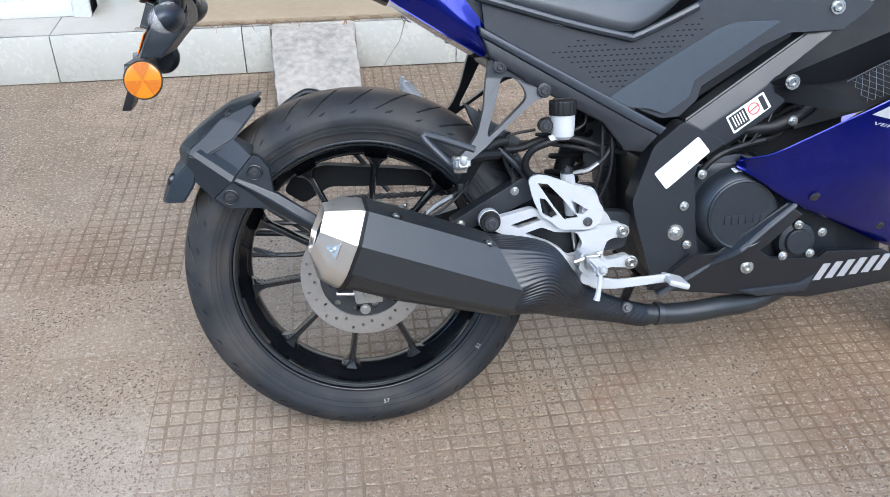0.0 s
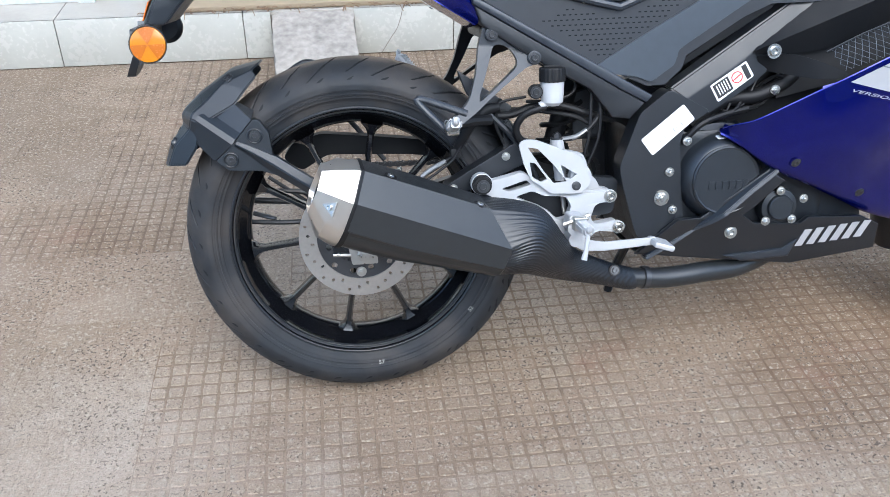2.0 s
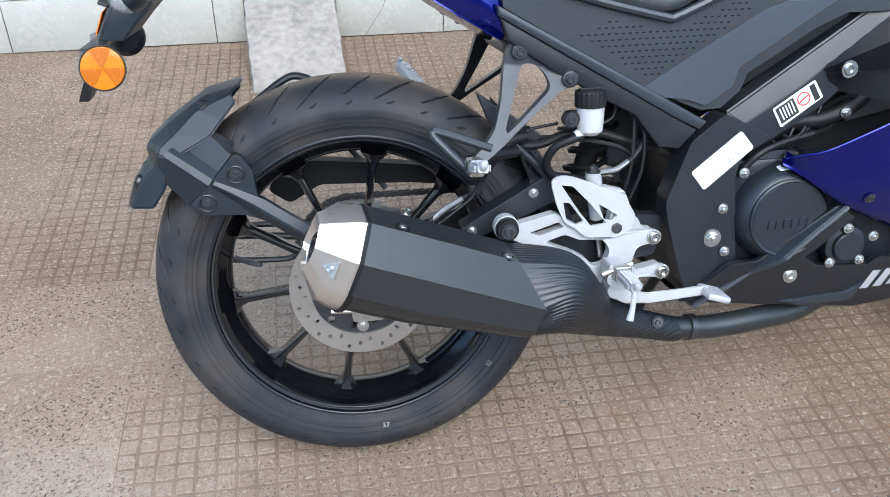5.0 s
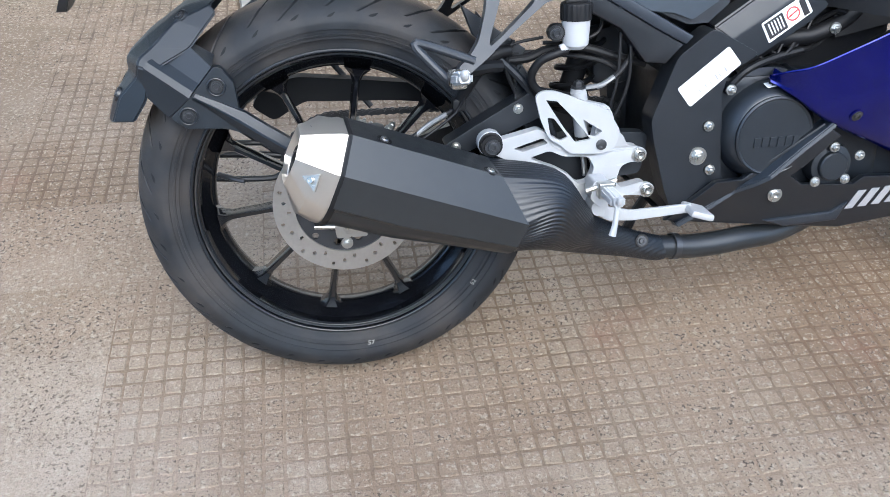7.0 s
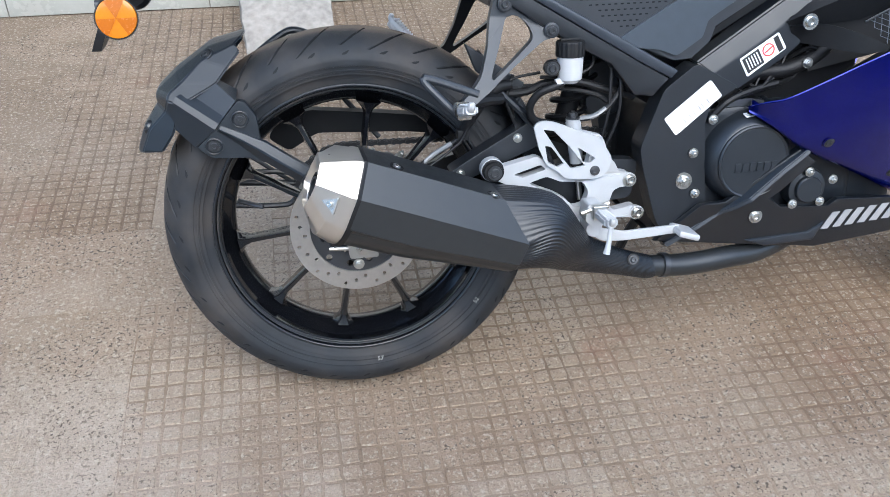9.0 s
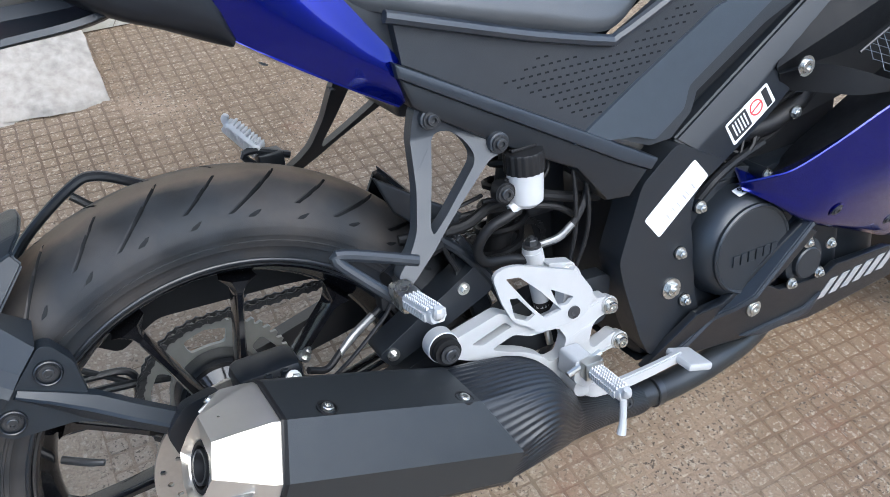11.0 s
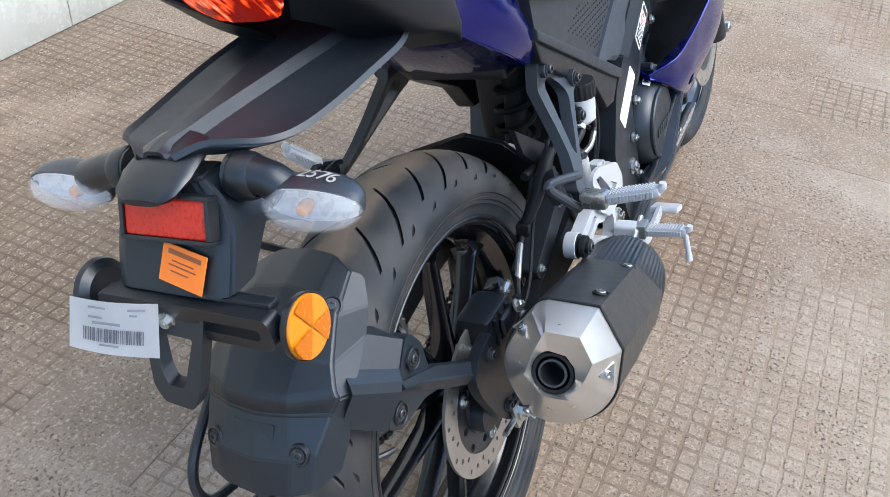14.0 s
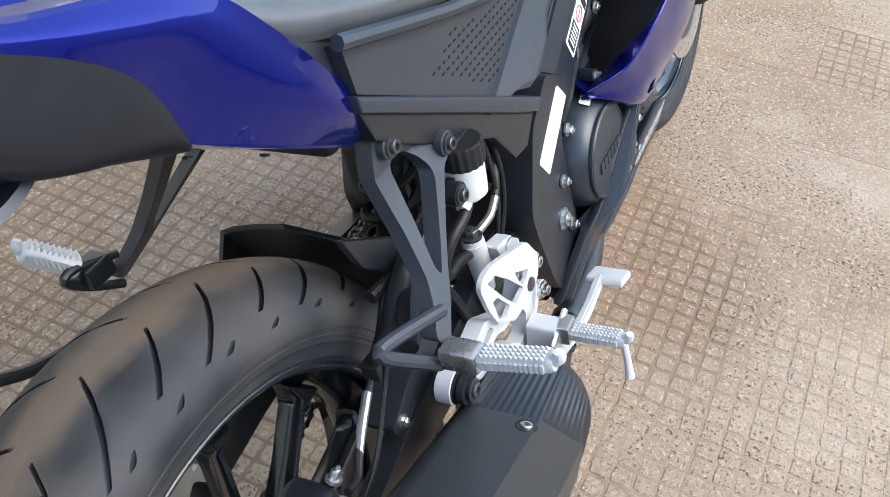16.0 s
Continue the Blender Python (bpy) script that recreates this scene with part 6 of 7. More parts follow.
MOUTH = [(-0.0054, 0.0509), (0.0338, 0.0475), (0.0483, 0.0195), (0.040, 0.000), (0.0225, -0.0257), (0.006, -0.0255), (-0.0094, -0.0232), (-0.0289, -0.0015), (-0.021, 0.021), (-0.013, 0.037)]
bow = spline([(u, v, 0) for u, v in CORNERS], 4, True)
SECTION = CORNERS[:3] + [(q.x, q.y) for q in bow[12:]]
RIM = MOUTH[:3]
for k in range(3, 10):
    a, b = MOUTH[k], MOUTH[(k + 1) % 10]
    RIM += [(a[0] + (b[0] - a[0]) * t / 4, a[1] + (b[1] - a[1]) * t / 4) for t in range(4)]


def on_muffler(s, u, v):
    """A place on the muffler: s along its axis from the band, u outward, v upward."""
    return ORIGIN + AXIS * s + OUT * u + UP * v


def muffler_ring(s, k, low=1.0):
    return [on_muffler(s, u * (k if v > -0.03 else k * low), v * (k if v > -0.03 else k * low)) for u, v in SECTION]


def front_cut(v):
    """How far the muffler's cover reaches forward at a height on its section."""
    return min(0.214 + (0.0707 - v) * 1.1, 0.268)


bm = bmesh.new()
body = [muffler_ring(-0.001, 1.0, 0.94), muffler_ring(0.10, 1.015, 0.90)]
for k, more in ((1.015, 0.0), (0.985, 0.002), (0.93, -0.03)):
    body.append([on_muffler(front_cut(v) + more, u * k, v * k * (0.62 if v < 0 else 1.0)) for u, v in SECTION])
rings(bm, body)
bmesh.ops.bevel(bm, geom=[e for e in bm.edges if e.calc_face_angle(0.0) > 0.35], offset=0.0022, segments=2, affect="EDGES")
muffler = part("muffler", bm, muffler_black, bike, "matt black angular muffler", angle=24)
bm = bmesh.new()
rings(bm, [muffler_ring(s, k) for s, k in ((0.002, 0.99), (-0.005, 1.012), (-0.007, 1.0), (-0.006, 0.95))], caps=False)
part("band", bm, soft_rubber, muffler)
bm = bmesh.new()
loops = [muffler_ring(-0.004, 0.975), muffler_ring(-0.014, 0.965)]
loops.append([on_muffler(-0.040, u * 0.45 + a * 0.55, v * 0.45 + b * 0.55) if v > -0.02 and u > -0.03 else on_muffler(-0.038, u * 0.80 + a * 0.20, v * 0.80 + b * 0.20) for (u, v), (a, b) in zip(SECTION, RIM)])
loops.append([on_muffler(-0.064, a, b) for a, b in RIM])
mouth = [math.atan2(b - 0.004, a - 0.004) for a, b in RIM]
for s, r in ((-0.057, 0.0265), (-0.050, 0.0235)):
    loops.append([on_muffler(s, 0.002 + r * math.cos(a), 0.001 + r * math.sin(a)) for a in mouth])
rings(bm, loops, caps=False)
bmesh.ops.bevel(bm, geom=[e for e in bm.edges if not e.is_boundary and e.calc_face_angle(0.0) > 0.3], offset=0.0014, segments=2, affect="EDGES")
cap = part("end_cap", bm, steel, muffler, "brushed steel faceted end cap", angle=28)
tail_c = on_muffler(-0.053, 0.002, 0.001)
part("outlet", lathe([(0.0265, 0.008), (0.0255, 0.000), (0.0235, -0.003), (0.0200, -0.003), (0.0190, 0.004), (0.019, 0.06), (0.0, 0.06)], tail_c, 32, AXIS), soft_rubber, muffler, "black ringed exhaust outlet")
part("outlet_pipe", lathe([(0.0165, 0.0), (0.0165, -0.004), (0.0140, -0.004), (0.0135, 0.05), (0.0, 0.05)], tail_c, 28, AXIS), dark_bolt, muffler)
on_cap = projector(cap)
for u, v, lean in ((0.0548, 0.0010, 0.75), (-0.0330, 0.0400, 0.75), (-0.030, -0.050, 0.75)):
    radial = (OUT * u + UP * v).normalized()
    out = (radial * lean - AXIS * (1 - lean * 0.5)).normalized()
    start = on_muffler(-0.035, u, v) + out * 0.06
    p = on_cap(start, -out) or on_muffler(-0.035, u, v)
    away = (radial - out * radial.dot(out)).normalized()
    side = out.cross(away)
    corners = [p + away * 0.010 + side * 0.0125, p - away * 0.0145, p + away * 0.010 - side * 0.0125]
    # a darker plate stands for the pocket's shade, a bar for its lit edge
    bm = bmesh.new()
    rings(bm, [[c - out * 0.003 for c in corners], [c + out * 0.0006 for c in corners]])
    part("pocket_shade", bm, disc_steel, cap, "darker triangular plate standing for a shaded screw recess", smooth=False)
    part("pocket_edge", tube([corners[0] + out * 0.0006, corners[2] + out * 0.0006], 0.0011, 6, smooth=False), steel, cap)
    bolt("cap_screw", p + out * 0.0004, 0.0046, 0.0034, zinc, cap, axis=out, washer=False, socket=True)
for s, u, v in ((0.043, 0.033, 0.0715), (0.200, 0.035, 0.070)):
    p = on_muffler(s, u, v)
    ax = (UP * 0.98 + OUT * 0.15).normalized()
    part("screw_cup", lathe([(0.0105, -0.001), (0.0105, 0.0010), (0.009, 0.0012), (0.008, -0.001)], p, 20, ax, closed=True), soft_rubber, muffler)
    bolt("muffler_screw", p - ax * 0.002, 0.0058, 0.005, zinc, muffler, axis=ax, washer=False, socket=True)

# ribbed heat shield over the bend
RIBS = 64


def section_radius(a):
    """The radius of the muffler's section at an angle round its axis."""
    for (u0, v0), (u1, v1) in zip(SECTION, SECTION[1:] + SECTION[:1]):
        den = math.cos(a) * (v1 - v0) - math.sin(a) * (u1 - u0)
        if abs(den) > 1e-9:
            r = (u0 * (v1 - v0) - v0 * (u1 - u0)) / den
            k = (math.cos(a) * v0 - math.sin(a) * u0) / -den
            if r > 0 and -1e-6 <= k <= 1 + 1e-6:
                return r
    return 0.07


turns = [2 * math.pi * q / 320 for q in range(320)]
first = []
for a in turns:
    r = section_radius(a) * 0.995
    u, v = r * math.cos(a), r * math.sin(a) * (0.62 if a > math.pi else 1.0)
    first.append((r, on_muffler(front_cut(v) - 0.004, u, v)))
bend = [(Vector((0.285, -0.184, 0.008)), 0.0600), (Vector((0.322, -0.172, -0.025)), 0.0430), (Vector((0.357, -0.158, -0.049)), 0.0310), (Vector((0.427, -0.140, -0.078)), 0.0225), (Vector((0.482, -0.127, -0.098)), 0.0205), (Vector((0.496, -0.124, -0.101)), 0.0185)]
control = [[p for _, p in first]]
for i, (c, r) in enumerate(bend):
    dd = ((bend[i + 1][0] if i + 1 < len(bend) else c) - (bend[i - 1][0] if i else ORIGIN + AXIS * 0.22)).normalized()
    o = (Vector((0, -1, 0)) - dd * Vector((0, -1, 0)).dot(dd)).normalized()
    w = o.cross(dd)
    w = w if w.z > 0 else -w
    control.append([c + o * r * math.cos(a) + w * r * math.sin(a) for a in turns])
columns = [spline(c, 5) for c in zip(*control)]
bm = bmesh.new()
loops = []
steps = len(columns[0])
for i in range(steps):
    ring = [c[i] for c in columns]
    mid = sum(ring, Vector()) / len(ring)
    grow = 0.012 * min(1.0, i / 2)
    loops.append([mid + (p - mid) * (1 + grow * max(math.sin(RIBS * a), -0.55)) for p, a in zip(ring, turns)])
rings(bm, loops)
shield = part("heat_shield", bm, plastic, bike, "black ribbed exhaust heat shield", angle=50)
bolt("shield_screw", (0.4478, -0.158, -0.070), 0.005, 0.005, dark_bolt, shield, socket=True, axis=(0, -1, 0.3))
part("shield_gasket", lathe([(0.010, 0), (0.010, 0.002), (0.006, 0.002)], (0.4478, -0.157, -0.070), 20, (0, -1, 0.3)), soft_rubber, shield)
part("header_pipe", tube([(0.47, -0.129, -0.094), (0.55, -0.121, -0.104), (0.63, -0.113, -0.102), (0.72, -0.09, -0.100), (0.84, -0.05, -0.06), (0.92, 0.0, 0.02)], [0.0175, 0.0195, 0.0195, 0.0195, 0.019, 0.018], 18), muffler_black, bike, "black exhaust header pipe")
part("pipe_clamp", lathe([(0.0195, -0.006), (0.0215, -0.005), (0.0215, 0.005), (0.0195, 0.006)], (0.515, -0.1245, -0.0995), 28, (0.99, 0.1, -0.12)), dark_bolt, bike)

# -- rider foot assembly, right side --
P = -0.142
plate_outline = [(0.374, 0.134), (0.392, 0.140), (0.399, 0.126), (0.402, 0.106), (0.416, 0.096), (0.426, 0.077), (0.444, 0.073), (0.455, 0.060), (0.449, 0.047), (0.430, 0.050), (0.416, 0.046), (0.408, 0.024), (0.416, 0.012), (0.458, 0.014), (0.474, 0.000), (0.468, -0.013), (0.452, -0.008), (0.424, -0.002), (0.400, -0.010), (0.379, -0.022), (0.365, -0.006), (0.342, 0.014), (0.328, 0.034), (0.308, 0.046), (0.288, 0.054), (0.240, 0.072), (0.213, 0.086), (0.220, 0.104), (0.240, 0.108), (0.284, 0.118), (0.302, 0.106), (0.330, 0.088), (0.354, 0.080), (0.366, 0.094)]
slot = [(0.246, 0.0905), (0.290, 0.1035), (0.298, 0.0950), (0.260, 0.0845)]
win = [(0.270, 0.0745), (0.300, 0.0835), (0.322, 0.073), (0.360, 0.070), (0.370, 0.052), (0.362, 0.030), (0.345, 0.028), (0.333, 0.042), (0.312, 0.055), (0.290, 0.064)]


def splay(points):
    """Draws the bracket's outline inward towards the frame plate."""
    return [(p[0], p[1], max(0.0, p[0] - 0.376) * 0.34) for p in points]


foot = part("foot_bracket", plate(splay(round_outline(plate_outline, 0.006, 3)), P - 0.006, P + 0.012, holes=[splay(round_outline(slot, 0.003)), splay(round_outline(win, 0.006))], bevel=0.0028), silver, bike, "silver cast aluminium foot bracket")
heel_outline = [(0.275, 0.169), (0.287, 0.176), (0.306, 0.174), (0.384, 0.142), (0.405, 0.108), (0.399, 0.087), (0.381, 0.076), (0.329, 0.079), (0.314, 0.094), (0.297, 0.104), (0.284, 0.133)]
h1 = [(0.291, 0.162), (0.308, 0.159), (0.332, 0.134), (0.360, 0.099), (0.337, 0.096), (0.319, 0.119)]
h2 = [(0.294, 0.136), (0.304, 0.134), (0.325, 0.105), (0.314, 0.100), (0.299, 0.109)]
h3 = [(0.347, 0.130), (0.377, 0.110), (0.367, 0.103), (0.356, 0.105)]
part("heel_guard", plate(round_outline(heel_outline, 0.008, 3), P - 0.014, P - 0.009, holes=[round_outline(h, 0.002) for h in (h1, h2, h3)], bevel=0.0018), silver, foot, "silver pierced heel guard")
part("guard_screw", lathe([(0, 0), (0.008, 0), (0.008, 0.002), (0.004, 0.003), (0, 0.0015)], (0.376, P - 0.014, 0.090), 20, (0, -1, 0)), dark_bolt, foot)
for at in ((0.446, P + 0.014, 0.060), (0.464, P + 0.019, 0.000)):
    bolt("bracket_bolt", at, 0.0072, 0.009, zinc, foot, socket=True)
part("bracket_boss", lathe([(0.010, 0), (0.012, -0.012), (0.012, -0.014), (0.0, -0.014)], (0.446, P + 0.028, 0.060), 24), silver, foot)
part("bracket_boss", lathe([(0.010, 0), (0.012, -0.012), (0.012, -0.014), (0.0, -0.014)], (0.464, P + 0.033, 0.000), 24), silver, foot)
# rubber bush that carries the muffler
bush = part("muffler_bush", lathe([(0.0, 0.0), (0.008, 0.0), (0.009, 0.004), (0.0155, 0.004), (0.016, 0.010), (0.012, 0.012), (0.012, 0.014), (0.0175, 0.015), (0.0175, 0.034), (0.010, 0.036)], (0.212, P - 0.023, 0.101), 36), [soft_rubber], bike, "black rubber muffler mount")
part("bush_sleeve", lathe([(0.0170, 0.015), (0.0185, 0.016), (0.0185, 0.032), (0.0170, 0.033)], (0.212, P - 0.023, 0.101), 36), silver, bush)
bolt("bush_bolt", (0.212, P - 0.023, 0.101), 0.0075, 0.005, dark_bolt, bush, socket=True)
# brake pedal
ped = bmesh.new()
loops = []
for x, y, z, h in ((0.368, -0.166, -0.004, 0.010), (0.385, -0.174, -0.012, 0.011), (0.420, -0.181, -0.015, 0.008), (0.460, -0.182, -0.013, 0.0075), (0.500, -0.180, -0.012, 0.007), (0.514, -0.179, -0.012, 0.008)):
    loops.append([(x, y - 0.005, z - h), (x, y + 0.005, z - h), (x, y + 0.006, z + h * 0.8), (x, y - 0.004, z + h)])
rings(ped, loops)
bmesh.ops.bevel(ped, geom=ped.edges[:], offset=0.002, segments=2, affect="EDGES")
pedal = part("brake_pedal", ped, silver, bike, "silver brake pedal")
pad = box((0.502, -0.210, -0.022), (0.540, -0.163, -0.011), 0.004)
bmesh.ops.rotate(pad, verts=pad.verts, cent=(0.522, -0.186, -0.016), matrix=Matrix.Rotation(radians(18), 3, "Y"))
toe = part("pedal_toe", pad, silver, pedal, "ribbed pedal toe piece")
part("pedal_hub", lathe([(0.0, 0), (0.013, 0), (0.014, 0.004), (0.014, 0.03)], (0.372, -0.176, -0.002), 24), silver, pedal)


def footpeg(name, base, tip, r, label, parent, rows=13):
    """A ribbed aluminium peg with rows of small teeth."""
    a, b = Vector(base), Vector(tip)
    d = (b - a).normalized()
    n = (Vector((0, 0, 1)) - d * d.z).normalized()
    s = d.cross(n)
    ln = (b - a).length
    bm = bmesh.new()
    rings(bm, [[a + d * t * ln + s * r * k * u + n * r * k * v for u, v in ((-1, -0.35), (-0.7, -0.8), (0.7, -0.8), (1, -0.35), (1, 0.35), (0.75, 0.7), (-0.75, 0.7), (-1, 0.35))] for t, k in ((0, 0.75), (0.04, 1.0), (0.94, 0.88), (1.0, 0.7))])
    peg = part(name, bm, silver, parent, label)
    tb = bmesh.new()
    for i in range(rows):
        for u in (-0.62, -0.2, 0.2, 0.62):
            c = a + d * ln * (0.06 + 0.86 * (i + 0.5) / rows) + s * r * u + n * r * 0.68
            w = ln * 0.4 / rows
            vs = [tb.verts.new(c + d * p * w + s * q * r * 0.17) for p, q in ((-1, -1), (1, -1), (1, 1), (-1, 1))]
            top = tb.verts.new(c + n * r * 0.34)
            for k in range(4):
                tb.faces.new((vs[k], vs[(k + 1) % 4], top))
        for v in (-1, 1):
            c = a + d * ln * (0.06 + 0.86 * (i + 0.5) / rows) + s * r * 0.96 * v
            box(tuple(c - Vector((0.0012, 0.0012, 0.004))), tuple(c + Vector((0.0012, 0.0012, 0.004))), 0, tb)
    part("peg_teeth", tb, silver, peg)
    part("peg_tip", tube([b - d * 0.004, b + d * 0.004 + n * 0.004, b + d * 0.006 + n * 0.010], [0.0055, 0.0055, 0.0042], 10), silver, peg)
    return peg


rider_peg = footpeg("rider_footpeg", (0.376, -0.190, 0.030), (0.371, -0.258, 0.036), 0.0098, "silver toothed rider footpeg", bike)
part("peg_bracket", plate(round_outline([(0.358, 0.044), (0.384, 0.042), (0.390, 0.014), (0.372, 0.000), (0.354, 0.016)], 0.005), -0.184, -0.150, bevel=0.004), silver, rider_peg)
part("peg_clevis", box((0.362, -0.198, 0.020), (0.388, -0.182, 0.044), 0.003), zinc, rider_peg)
part("peg_pin", tube([(0.346, -0.184, 0.030), (0.392, -0.184, 0.044)], 0.004, 8, smooth=False), zinc, rider_peg)
part("feeler_bolt", tube([(0.370, -0.256, 0.030), (0.366, -0.260, 0.006), (0.362, -0.262, -0.010)], [0.0042, 0.004, 0.0055], 10), silver, rider_peg, "thin silver feeler bolt")

# master cylinder and push rod
mc = part("master_cylinder", tube([(0.352, -0.112, 0.160), (0.356, -0.112, 0.130), (0.360, -0.112, 0.085)], [0.0125, 0.0125, 0.010], 16), silver, bike, "silver rear brake master cylinder")
part("push_rod", tube([(0.360, -0.112, 0.086), (0.366, -0.116, 0.030)], 0.0045, 10, smooth=False), zinc, mc)
part("cylinder_boot", tube([(0.3595, -0.112, 0.092), (0.361, -0.112, 0.070)], [0.011, 0.008], 12), soft_rubber, mc)
bolt("banjo_bolt", (0.352, -0.112, 0.165), 0.0075, 0.010, dark_bolt, mc, axis=(0, 0, 1))
part("banjo", lathe([(0.006, 0.0), (0.0115, 0.0), (0.0115, 0.007), (0.006, 0.007)], (0.352, -0.112, 0.158), 24, (0, 0, 1)), silver, mc)
part("mount_ear", plate(round_outline([(0.358, 0.150), (0.395, 0.140), (0.398, 0.120), (0.372, 0.115)], 0.006), -0.134, -0.118, bevel=0.003), silver, mc)
bolt("cylinder_bolt", (0.385, -0.134, 0.131), 0.0065, 0.007, zinc, mc, socket=True)
part("outlet_hose", tube([(0.362, -0.114, 0.164), (0.385, -0.118, 0.168), (0.405, -0.118, 0.180), (0.425, -0.112, 0.200), (0.44, -0.10, 0.22), (0.45, -0.08, 0.24)], 0.0045, 10), soft_rubber, bike, "black brake hose")
part("hose_sleeve", tube([(0.362, -0.114, 0.1645), (0.385, -0.1185, 0.169), (0.404, -0.1185, 0.180)], 0.0046, 10), cable_steel, bike, "silver crimped hose end")
part("feed_hose", tube([(0.328, -0.130, 0.226), (0.312, -0.132, 0.222), (0.290, -0.128, 0.212), (0.278, -0.122, 0.190), (0.288, -0.116, 0.168), (0.32, -0.110, 0.158), (0.345, -0.110, 0.150)], 0.0062, 12), soft_rubber, bike, "black fluid feed hose")
part("loom", tube([(0.20, -0.090, 0.212), (0.27, -0.100, 0.210), (0.31, -0.098, 0.222), (0.36, -0.098, 0.222), (0.41, -0.098, 0.206), (0.46, -0.09, 0.19)], 0.0065, 10), soft_rubber, bike, "black cable loom")
part("thin_cable", tube([(0.300, -0.10, 0.232), (0.35, -0.104, 0.232), (0.385, -0.100, 0.246), (0.39, -0.09, 0.28)], 0.003, 8), soft_rubber, bike)
part("thin_cable", tube([(0.415, -0.105, 0.27), (0.412, -0.115, 0.22), (0.408, -0.118, 0.17), (0.400, -0.112, 0.12), (0.41, -0.1, 0.08)], 0.0028, 8), soft_rubber, bike)
part("thin_cable", tube([(0.425, -0.105, 0.27), (0.428, -0.117, 0.21), (0.424, -0.117, 0.16), (0.405, -0.112, 0.11)], 0.0028, 8), soft_rubber, bike)

# fluid reservoir
RC = Vector((0.340, -0.128, 0.0))
res = part("fluid_reservoir", lathe([(0.0, 0.226), (0.012, 0.227), (0.0185, 0.233), (0.0195, 0.245), (0.0205, 0.268), (0.0205, 0.271), (0.0, 0.271)], RC, 32, (0, 0, 1)), white_plastic, bike, "white translucent brake fluid reservoir")
rp = []
for r, z in ((0.0225, 0.268), (0.0228, 0.288), (0.0215, 0.291), (0.0, 0.2915)):
    rp.append([RC + Vector(((r * (1.0 if q % 4 < 2 or r < 0.001 else 0.955)) * math.cos(2 * math.pi * q / 72), (r * (1.0 if q % 4 < 2 else 0.955)) * math.sin(2 * math.pi * q / 72), z)) for q in range(72)])
bm = bmesh.new()
rings(bm, rp)
rcap = part("reservoir_cap", bm, soft_rubber, res, "black knurled screw cap")
part("cap_bar", box((0.324, -0.131, 0.2912), (0.356, -0.125, 0.295), 0.001), soft_rubber, rcap)
part("reservoir_neck", tube([(0.330, -0.130, 0.232), (0.318, -0.130, 0.227)], 0.007, 12, smooth=False), white_plastic, res)
part("reservoir_lug", plate(round_outline([(0.302, 0.262), (0.322, 0.264), (0.326, 0.240), (0.304, 0.240)], 0.006), -0.128, -0.120, bevel=0.002), soft_rubber, res)
part("lug_bush", lathe([(0, 0), (0.012, 0), (0.012, 0.012)], (0.310, -0.137, 0.252), 24), soft_rubber, res)
bolt("lug_bolt", (0.310, -0.137, 0.252), 0.0065, 0.006, dark_bolt, res, socket=True)

# -- passenger hangers, pegs --
hanger_outline = [(0.223, 0.360), (0.230, 0.367), (0.244, 0.366), (0.251, 0.356), (0.252, 0.343), (0.275, 0.331), (0.293, 0.321), (0.305, 0.322), (0.316, 0.314), (0.317, 0.303), (0.307, 0.297), (0.295, 0.295), (0.248, 0.263), (0.222, 0.244), (0.206, 0.231), (0.188, 0.219), (0.170, 0.207), (0.159, 0.217), (0.180, 0.234), (0.194, 0.251), (0.208, 0.289), (0.217, 0.337)]
hanger_hole = [(0.241, 0.331), (0.250, 0.333), (0.263, 0.329), (0.274, 0.318), (0.280, 0.304), (0.277, 0.295), (0.2545, 0.277), (0.229, 0.257), (0.216, 0.248), (0.210, 0.244), (0.209, 0.251), (0.2255, 0.290)]


def hanger(sgn, material, label):
    y0 = -0.120 if sgn < 0 else 0.100
    shift = lambda p: (p[0], p[1], -0.55 * max(0.0, 0.325 - p[1]) if sgn < 0 else 0.63 * max(0.0, 0.345 - p[1]))
    h = part("peg_hanger", plate([shift(p) for p in round_outline(hanger_outline, 0.008, 3)], y0, y0 + (0.016 if sgn < 0 else 0.017), holes=[[shift(p) for p in round_outline(hanger_hole, 0.006, 3)]], bevel=0.0070, segments=4), material, bike, label, 40)
    for at in ((0.238, 0.350), (0.308, 0.309)):
        yb = y0 - 0.55 * max(0.0, 0.325 - at[1]) if sgn < 0 else y0 + 0.017 + 0.63 * max(0.0, 0.345 - at[1])
        part("bolt_boss", lathe([(0.0115, 0.0), (0.0115, 0.007), (0.009, 0.008), (0.0, 0.008)], (at[0], yb, at[1]), 24, (0, sgn, 0)), material, h)
        bolt("hanger_bolt", (at[0], yb + sgn * 0.008, at[1]), 0.0062, 0.006, dark_bolt, h, axis=(0, sgn, 0), socket=True)
    return h


right_hanger = hanger(-1, hanger_paint, "grey cast passenger peg hanger")
left_hanger = hanger(1, frame_paint, "black passenger peg hanger")
part("boot_guard", tube([(0.186, -0.172, 0.227), (0.150, -0.168, 0.241), (0.112, -0.164, 0.254), (0.106, -0.165, 0.250), (0.124, -0.171, 0.229), (0.155, -0.180, 0.197)], 0.0062, 10, 3), hanger_paint, right_hanger)
part("boot_guard", tube([(0.165, 0.185, 0.205), (0.135, 0.190, 0.225), (0.112, 0.188, 0.25), (0.128, 0.186, 0.255), (0.170, 0.180, 0.24)], 0.005, 8, 3), frame_paint, left_hanger)
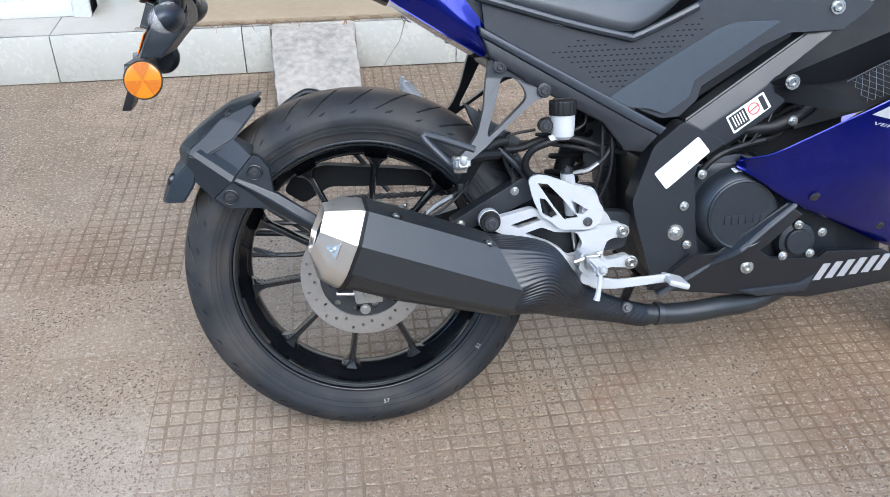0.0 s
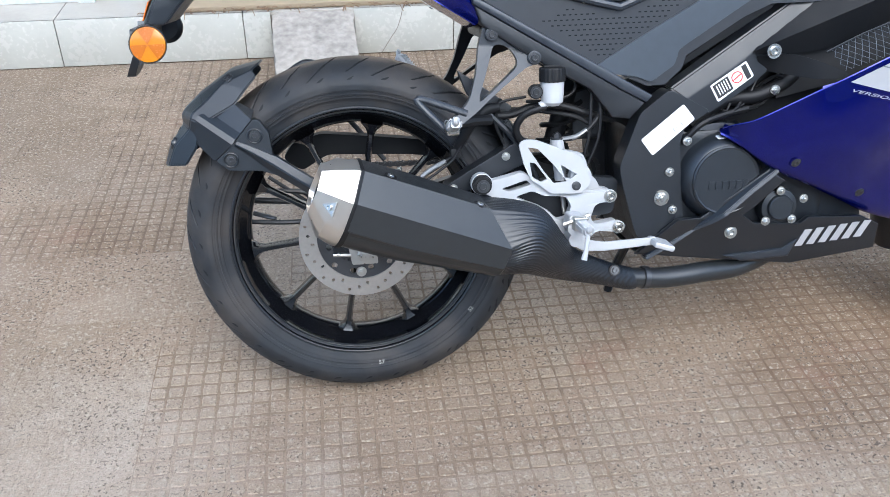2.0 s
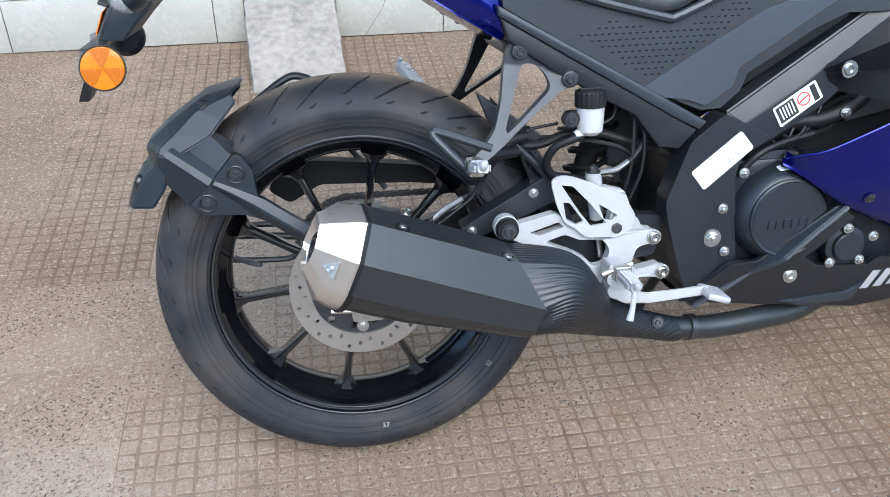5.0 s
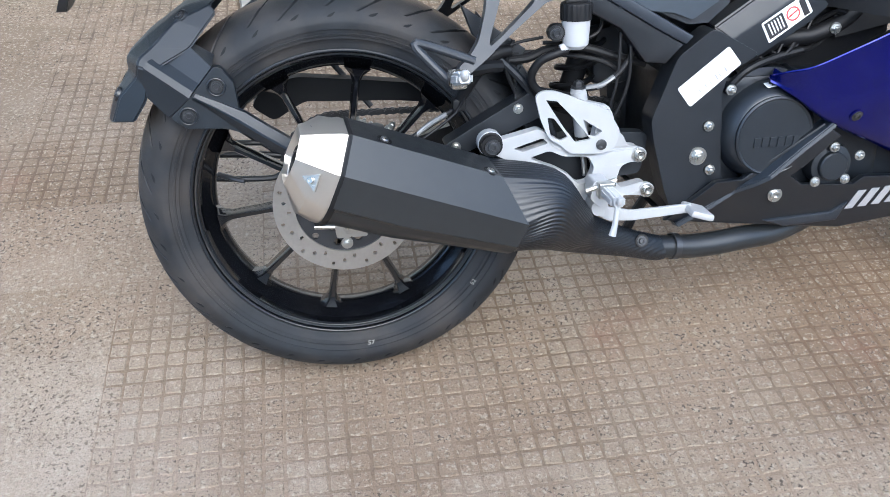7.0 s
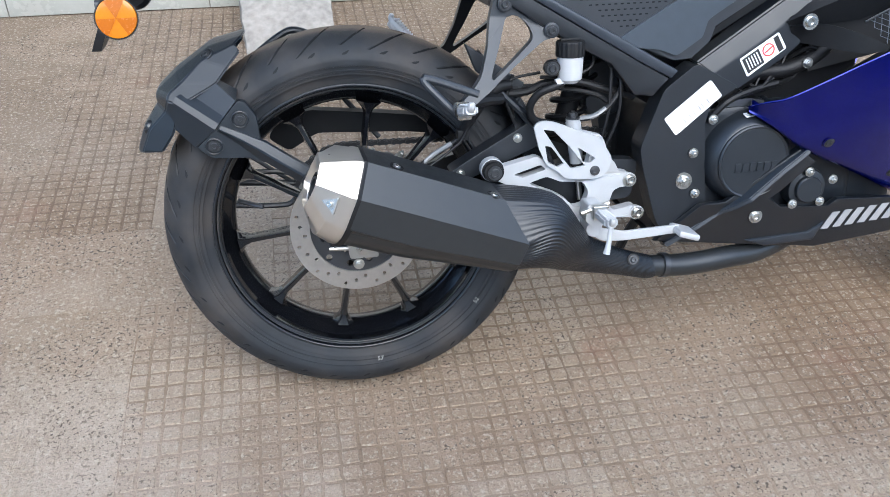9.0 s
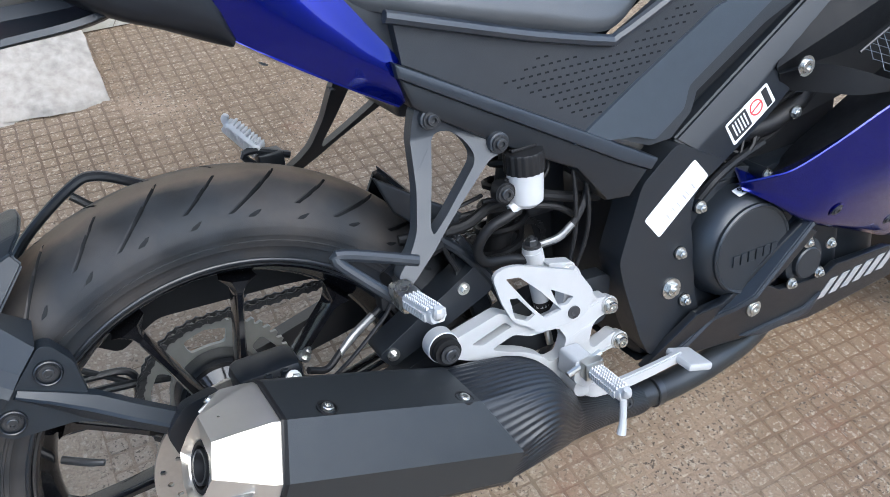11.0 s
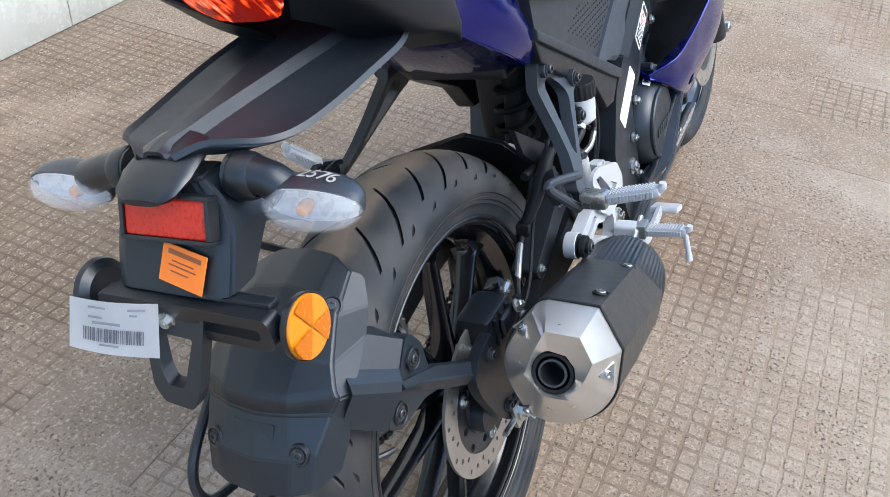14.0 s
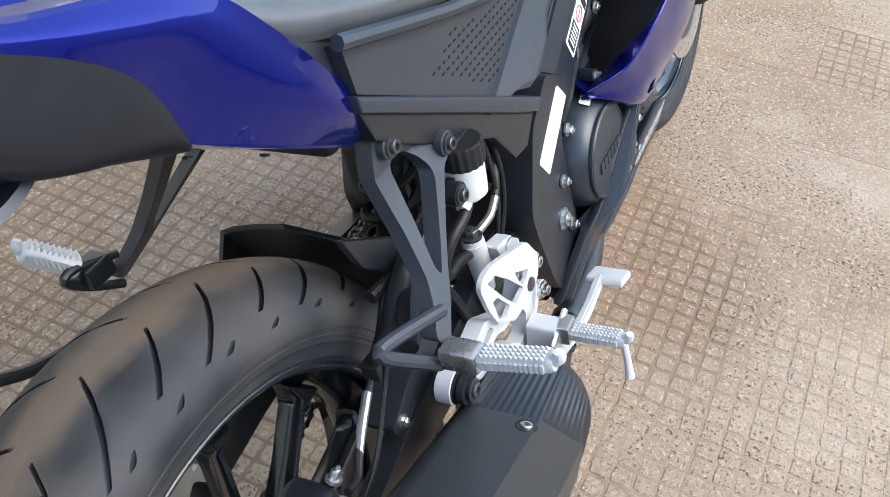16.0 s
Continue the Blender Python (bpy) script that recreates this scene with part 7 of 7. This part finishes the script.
peg_r = footpeg("passenger_footpeg", (0.155, -0.219, 0.215), (0.152, -0.286, 0.231), 0.0098, "silver toothed passenger footpeg", bike)
part("peg_clevis", box((0.145, -0.220, 0.200), (0.168, -0.184, 0.222), 0.005), zinc, peg_r)
peg_l = footpeg("passenger_footpeg", (0.136, 0.192, 0.250), (0.104, 0.214, 0.290), 0.0125, "silver toothed passenger footpeg folded up", bike, 9)
part("peg_clevis", box((0.128, 0.176, 0.226), (0.162, 0.204, 0.250), 0.004), frame_paint, peg_l)
part("rubber_pad", tube([(0.158, -0.150, 0.205), (0.20, -0.128, 0.208), (0.235, -0.112, 0.205)], [0.009, 0.011, 0.009], 10), soft_rubber, bike)

# left side guard tube
part("side_guard_tube", tube([(0.060, 0.125, 0.235), (0.013, 0.130, 0.248), (-0.030, 0.130, 0.274), (-0.070, 0.130, 0.293), (-0.100, 0.130, 0.285), (-0.160, 0.130, 0.240), (-0.210, 0.130, 0.180), (-0.292, 0.130, 0.110), (-0.300, 0.130, 0.060), (-0.257, 0.130, 0.036), (-0.10, 0.128, 0.02), (0.0, 0.125, 0.0)], 0.0062, 10), frame_paint, bike, "black tubular side guard")
part("guard_loop", tube([(-0.22, 0.130, 0.048), (-0.13, 0.130, 0.044), (-0.098, 0.130, 0.036), (-0.092, 0.130, 0.012), (-0.104, 0.130, -0.016), (-0.14, 0.130, -0.020), (-0.24, 0.130, -0.012)], 0.0052, 8), frame_paint, bike)
part("guard_loop", tube([(-0.17, 0.130, 0.075), (-0.098, 0.130, 0.020)], 0.0040, 8, smooth=False), frame_paint, bike)
part("guard_stay", tube([(-0.10, 0.128, 0.278), (-0.02, 0.115, 0.20), (0.06, 0.11, 0.10)], 0.005, 8), frame_paint, bike)
# shock absorber behind the swingarm, blackened to stand for the shade there
part("shock_body", tube([(0.36, 0.0, 0.10), (0.42, 0.0, 0.30)], 0.018, 14, smooth=False), matt_black, bike)
coil = [(0.36 + 0.06 * t + 0.030 * math.cos(t * 44), 0.030 * math.sin(t * 44), 0.10 + 0.2 * t) for t in np.linspace(0, 1, 90)]
part("shock_spring", tube(coil, 0.005, 6, 1), matt_black, bike, "shock absorber spring blackened as if in shade")
part("side_stand", tube([(0.58, 0.12, -0.08), (0.56, 0.20, -0.20), (0.545, 0.265, -0.362)], 0.010, 10), frame_paint, bike, "black side stand leg")
part("stand_foot", box((0.52, 0.245, -0.372), (0.575, 0.29, -0.364), 0.002), frame_paint, bike)
part("sensor_lead", tube([(0.26, -0.1, 0.16), (0.245, -0.105, 0.20), (0.255, -0.105, 0.24)], 0.003, 8), soft_rubber, bike)
part("hose_shroud", tube([(0.250, -0.108, 0.226), (0.226, -0.112, 0.222), (0.202, -0.110, 0.200), (0.186, -0.100, 0.172), (0.178, -0.092, 0.154)], [0.008, 0.010, 0.010, 0.009, 0.008], 12), soft_rubber, bike, "thick black rubber hose shroud")

# ---- paving tiles, laid last ----
WEAR = (0.0, 0.05, 0.15, 0.0, 0.4, 0.5, 0.75, 0.9)
tile_kinds = [tile_mesh(k, w) for k, w in enumerate(WEAR)]
rng = random.Random(11)
for i in range(COLUMNS):
    for j in range(ROWS_OF_TILES):
        x, y = GRID_X0 + (i + 0.5) * TILE, GRID_Y0 - (j + 0.5) * TILE
        trodden = 0.5 + 0.75 * noise.noise(Vector((x * 1.15 + 3.1, y * 1.15, 0.7))) + rng.uniform(-0.16, 0.16)
        for px, py, size, gain in ((-0.14, 0.52, 0.34, 0.6), (0.62, 1.10, 0.45, -0.5), (0.75, -0.75, 0.5, 0.3), (-0.62, 0.75, 0.4, -0.3), (0.45, -0.35, 0.45, -0.25), (0.05, 0.15, 0.30, -0.4)):
            trodden += gain * math.exp(-((x - px) ** 2 + (y - py) ** 2) / size ** 2)
        pick = rng.randrange(4) if trodden < 0.58 else rng.choice((4, 5)) if trodden < 0.72 else rng.choice((6, 7))
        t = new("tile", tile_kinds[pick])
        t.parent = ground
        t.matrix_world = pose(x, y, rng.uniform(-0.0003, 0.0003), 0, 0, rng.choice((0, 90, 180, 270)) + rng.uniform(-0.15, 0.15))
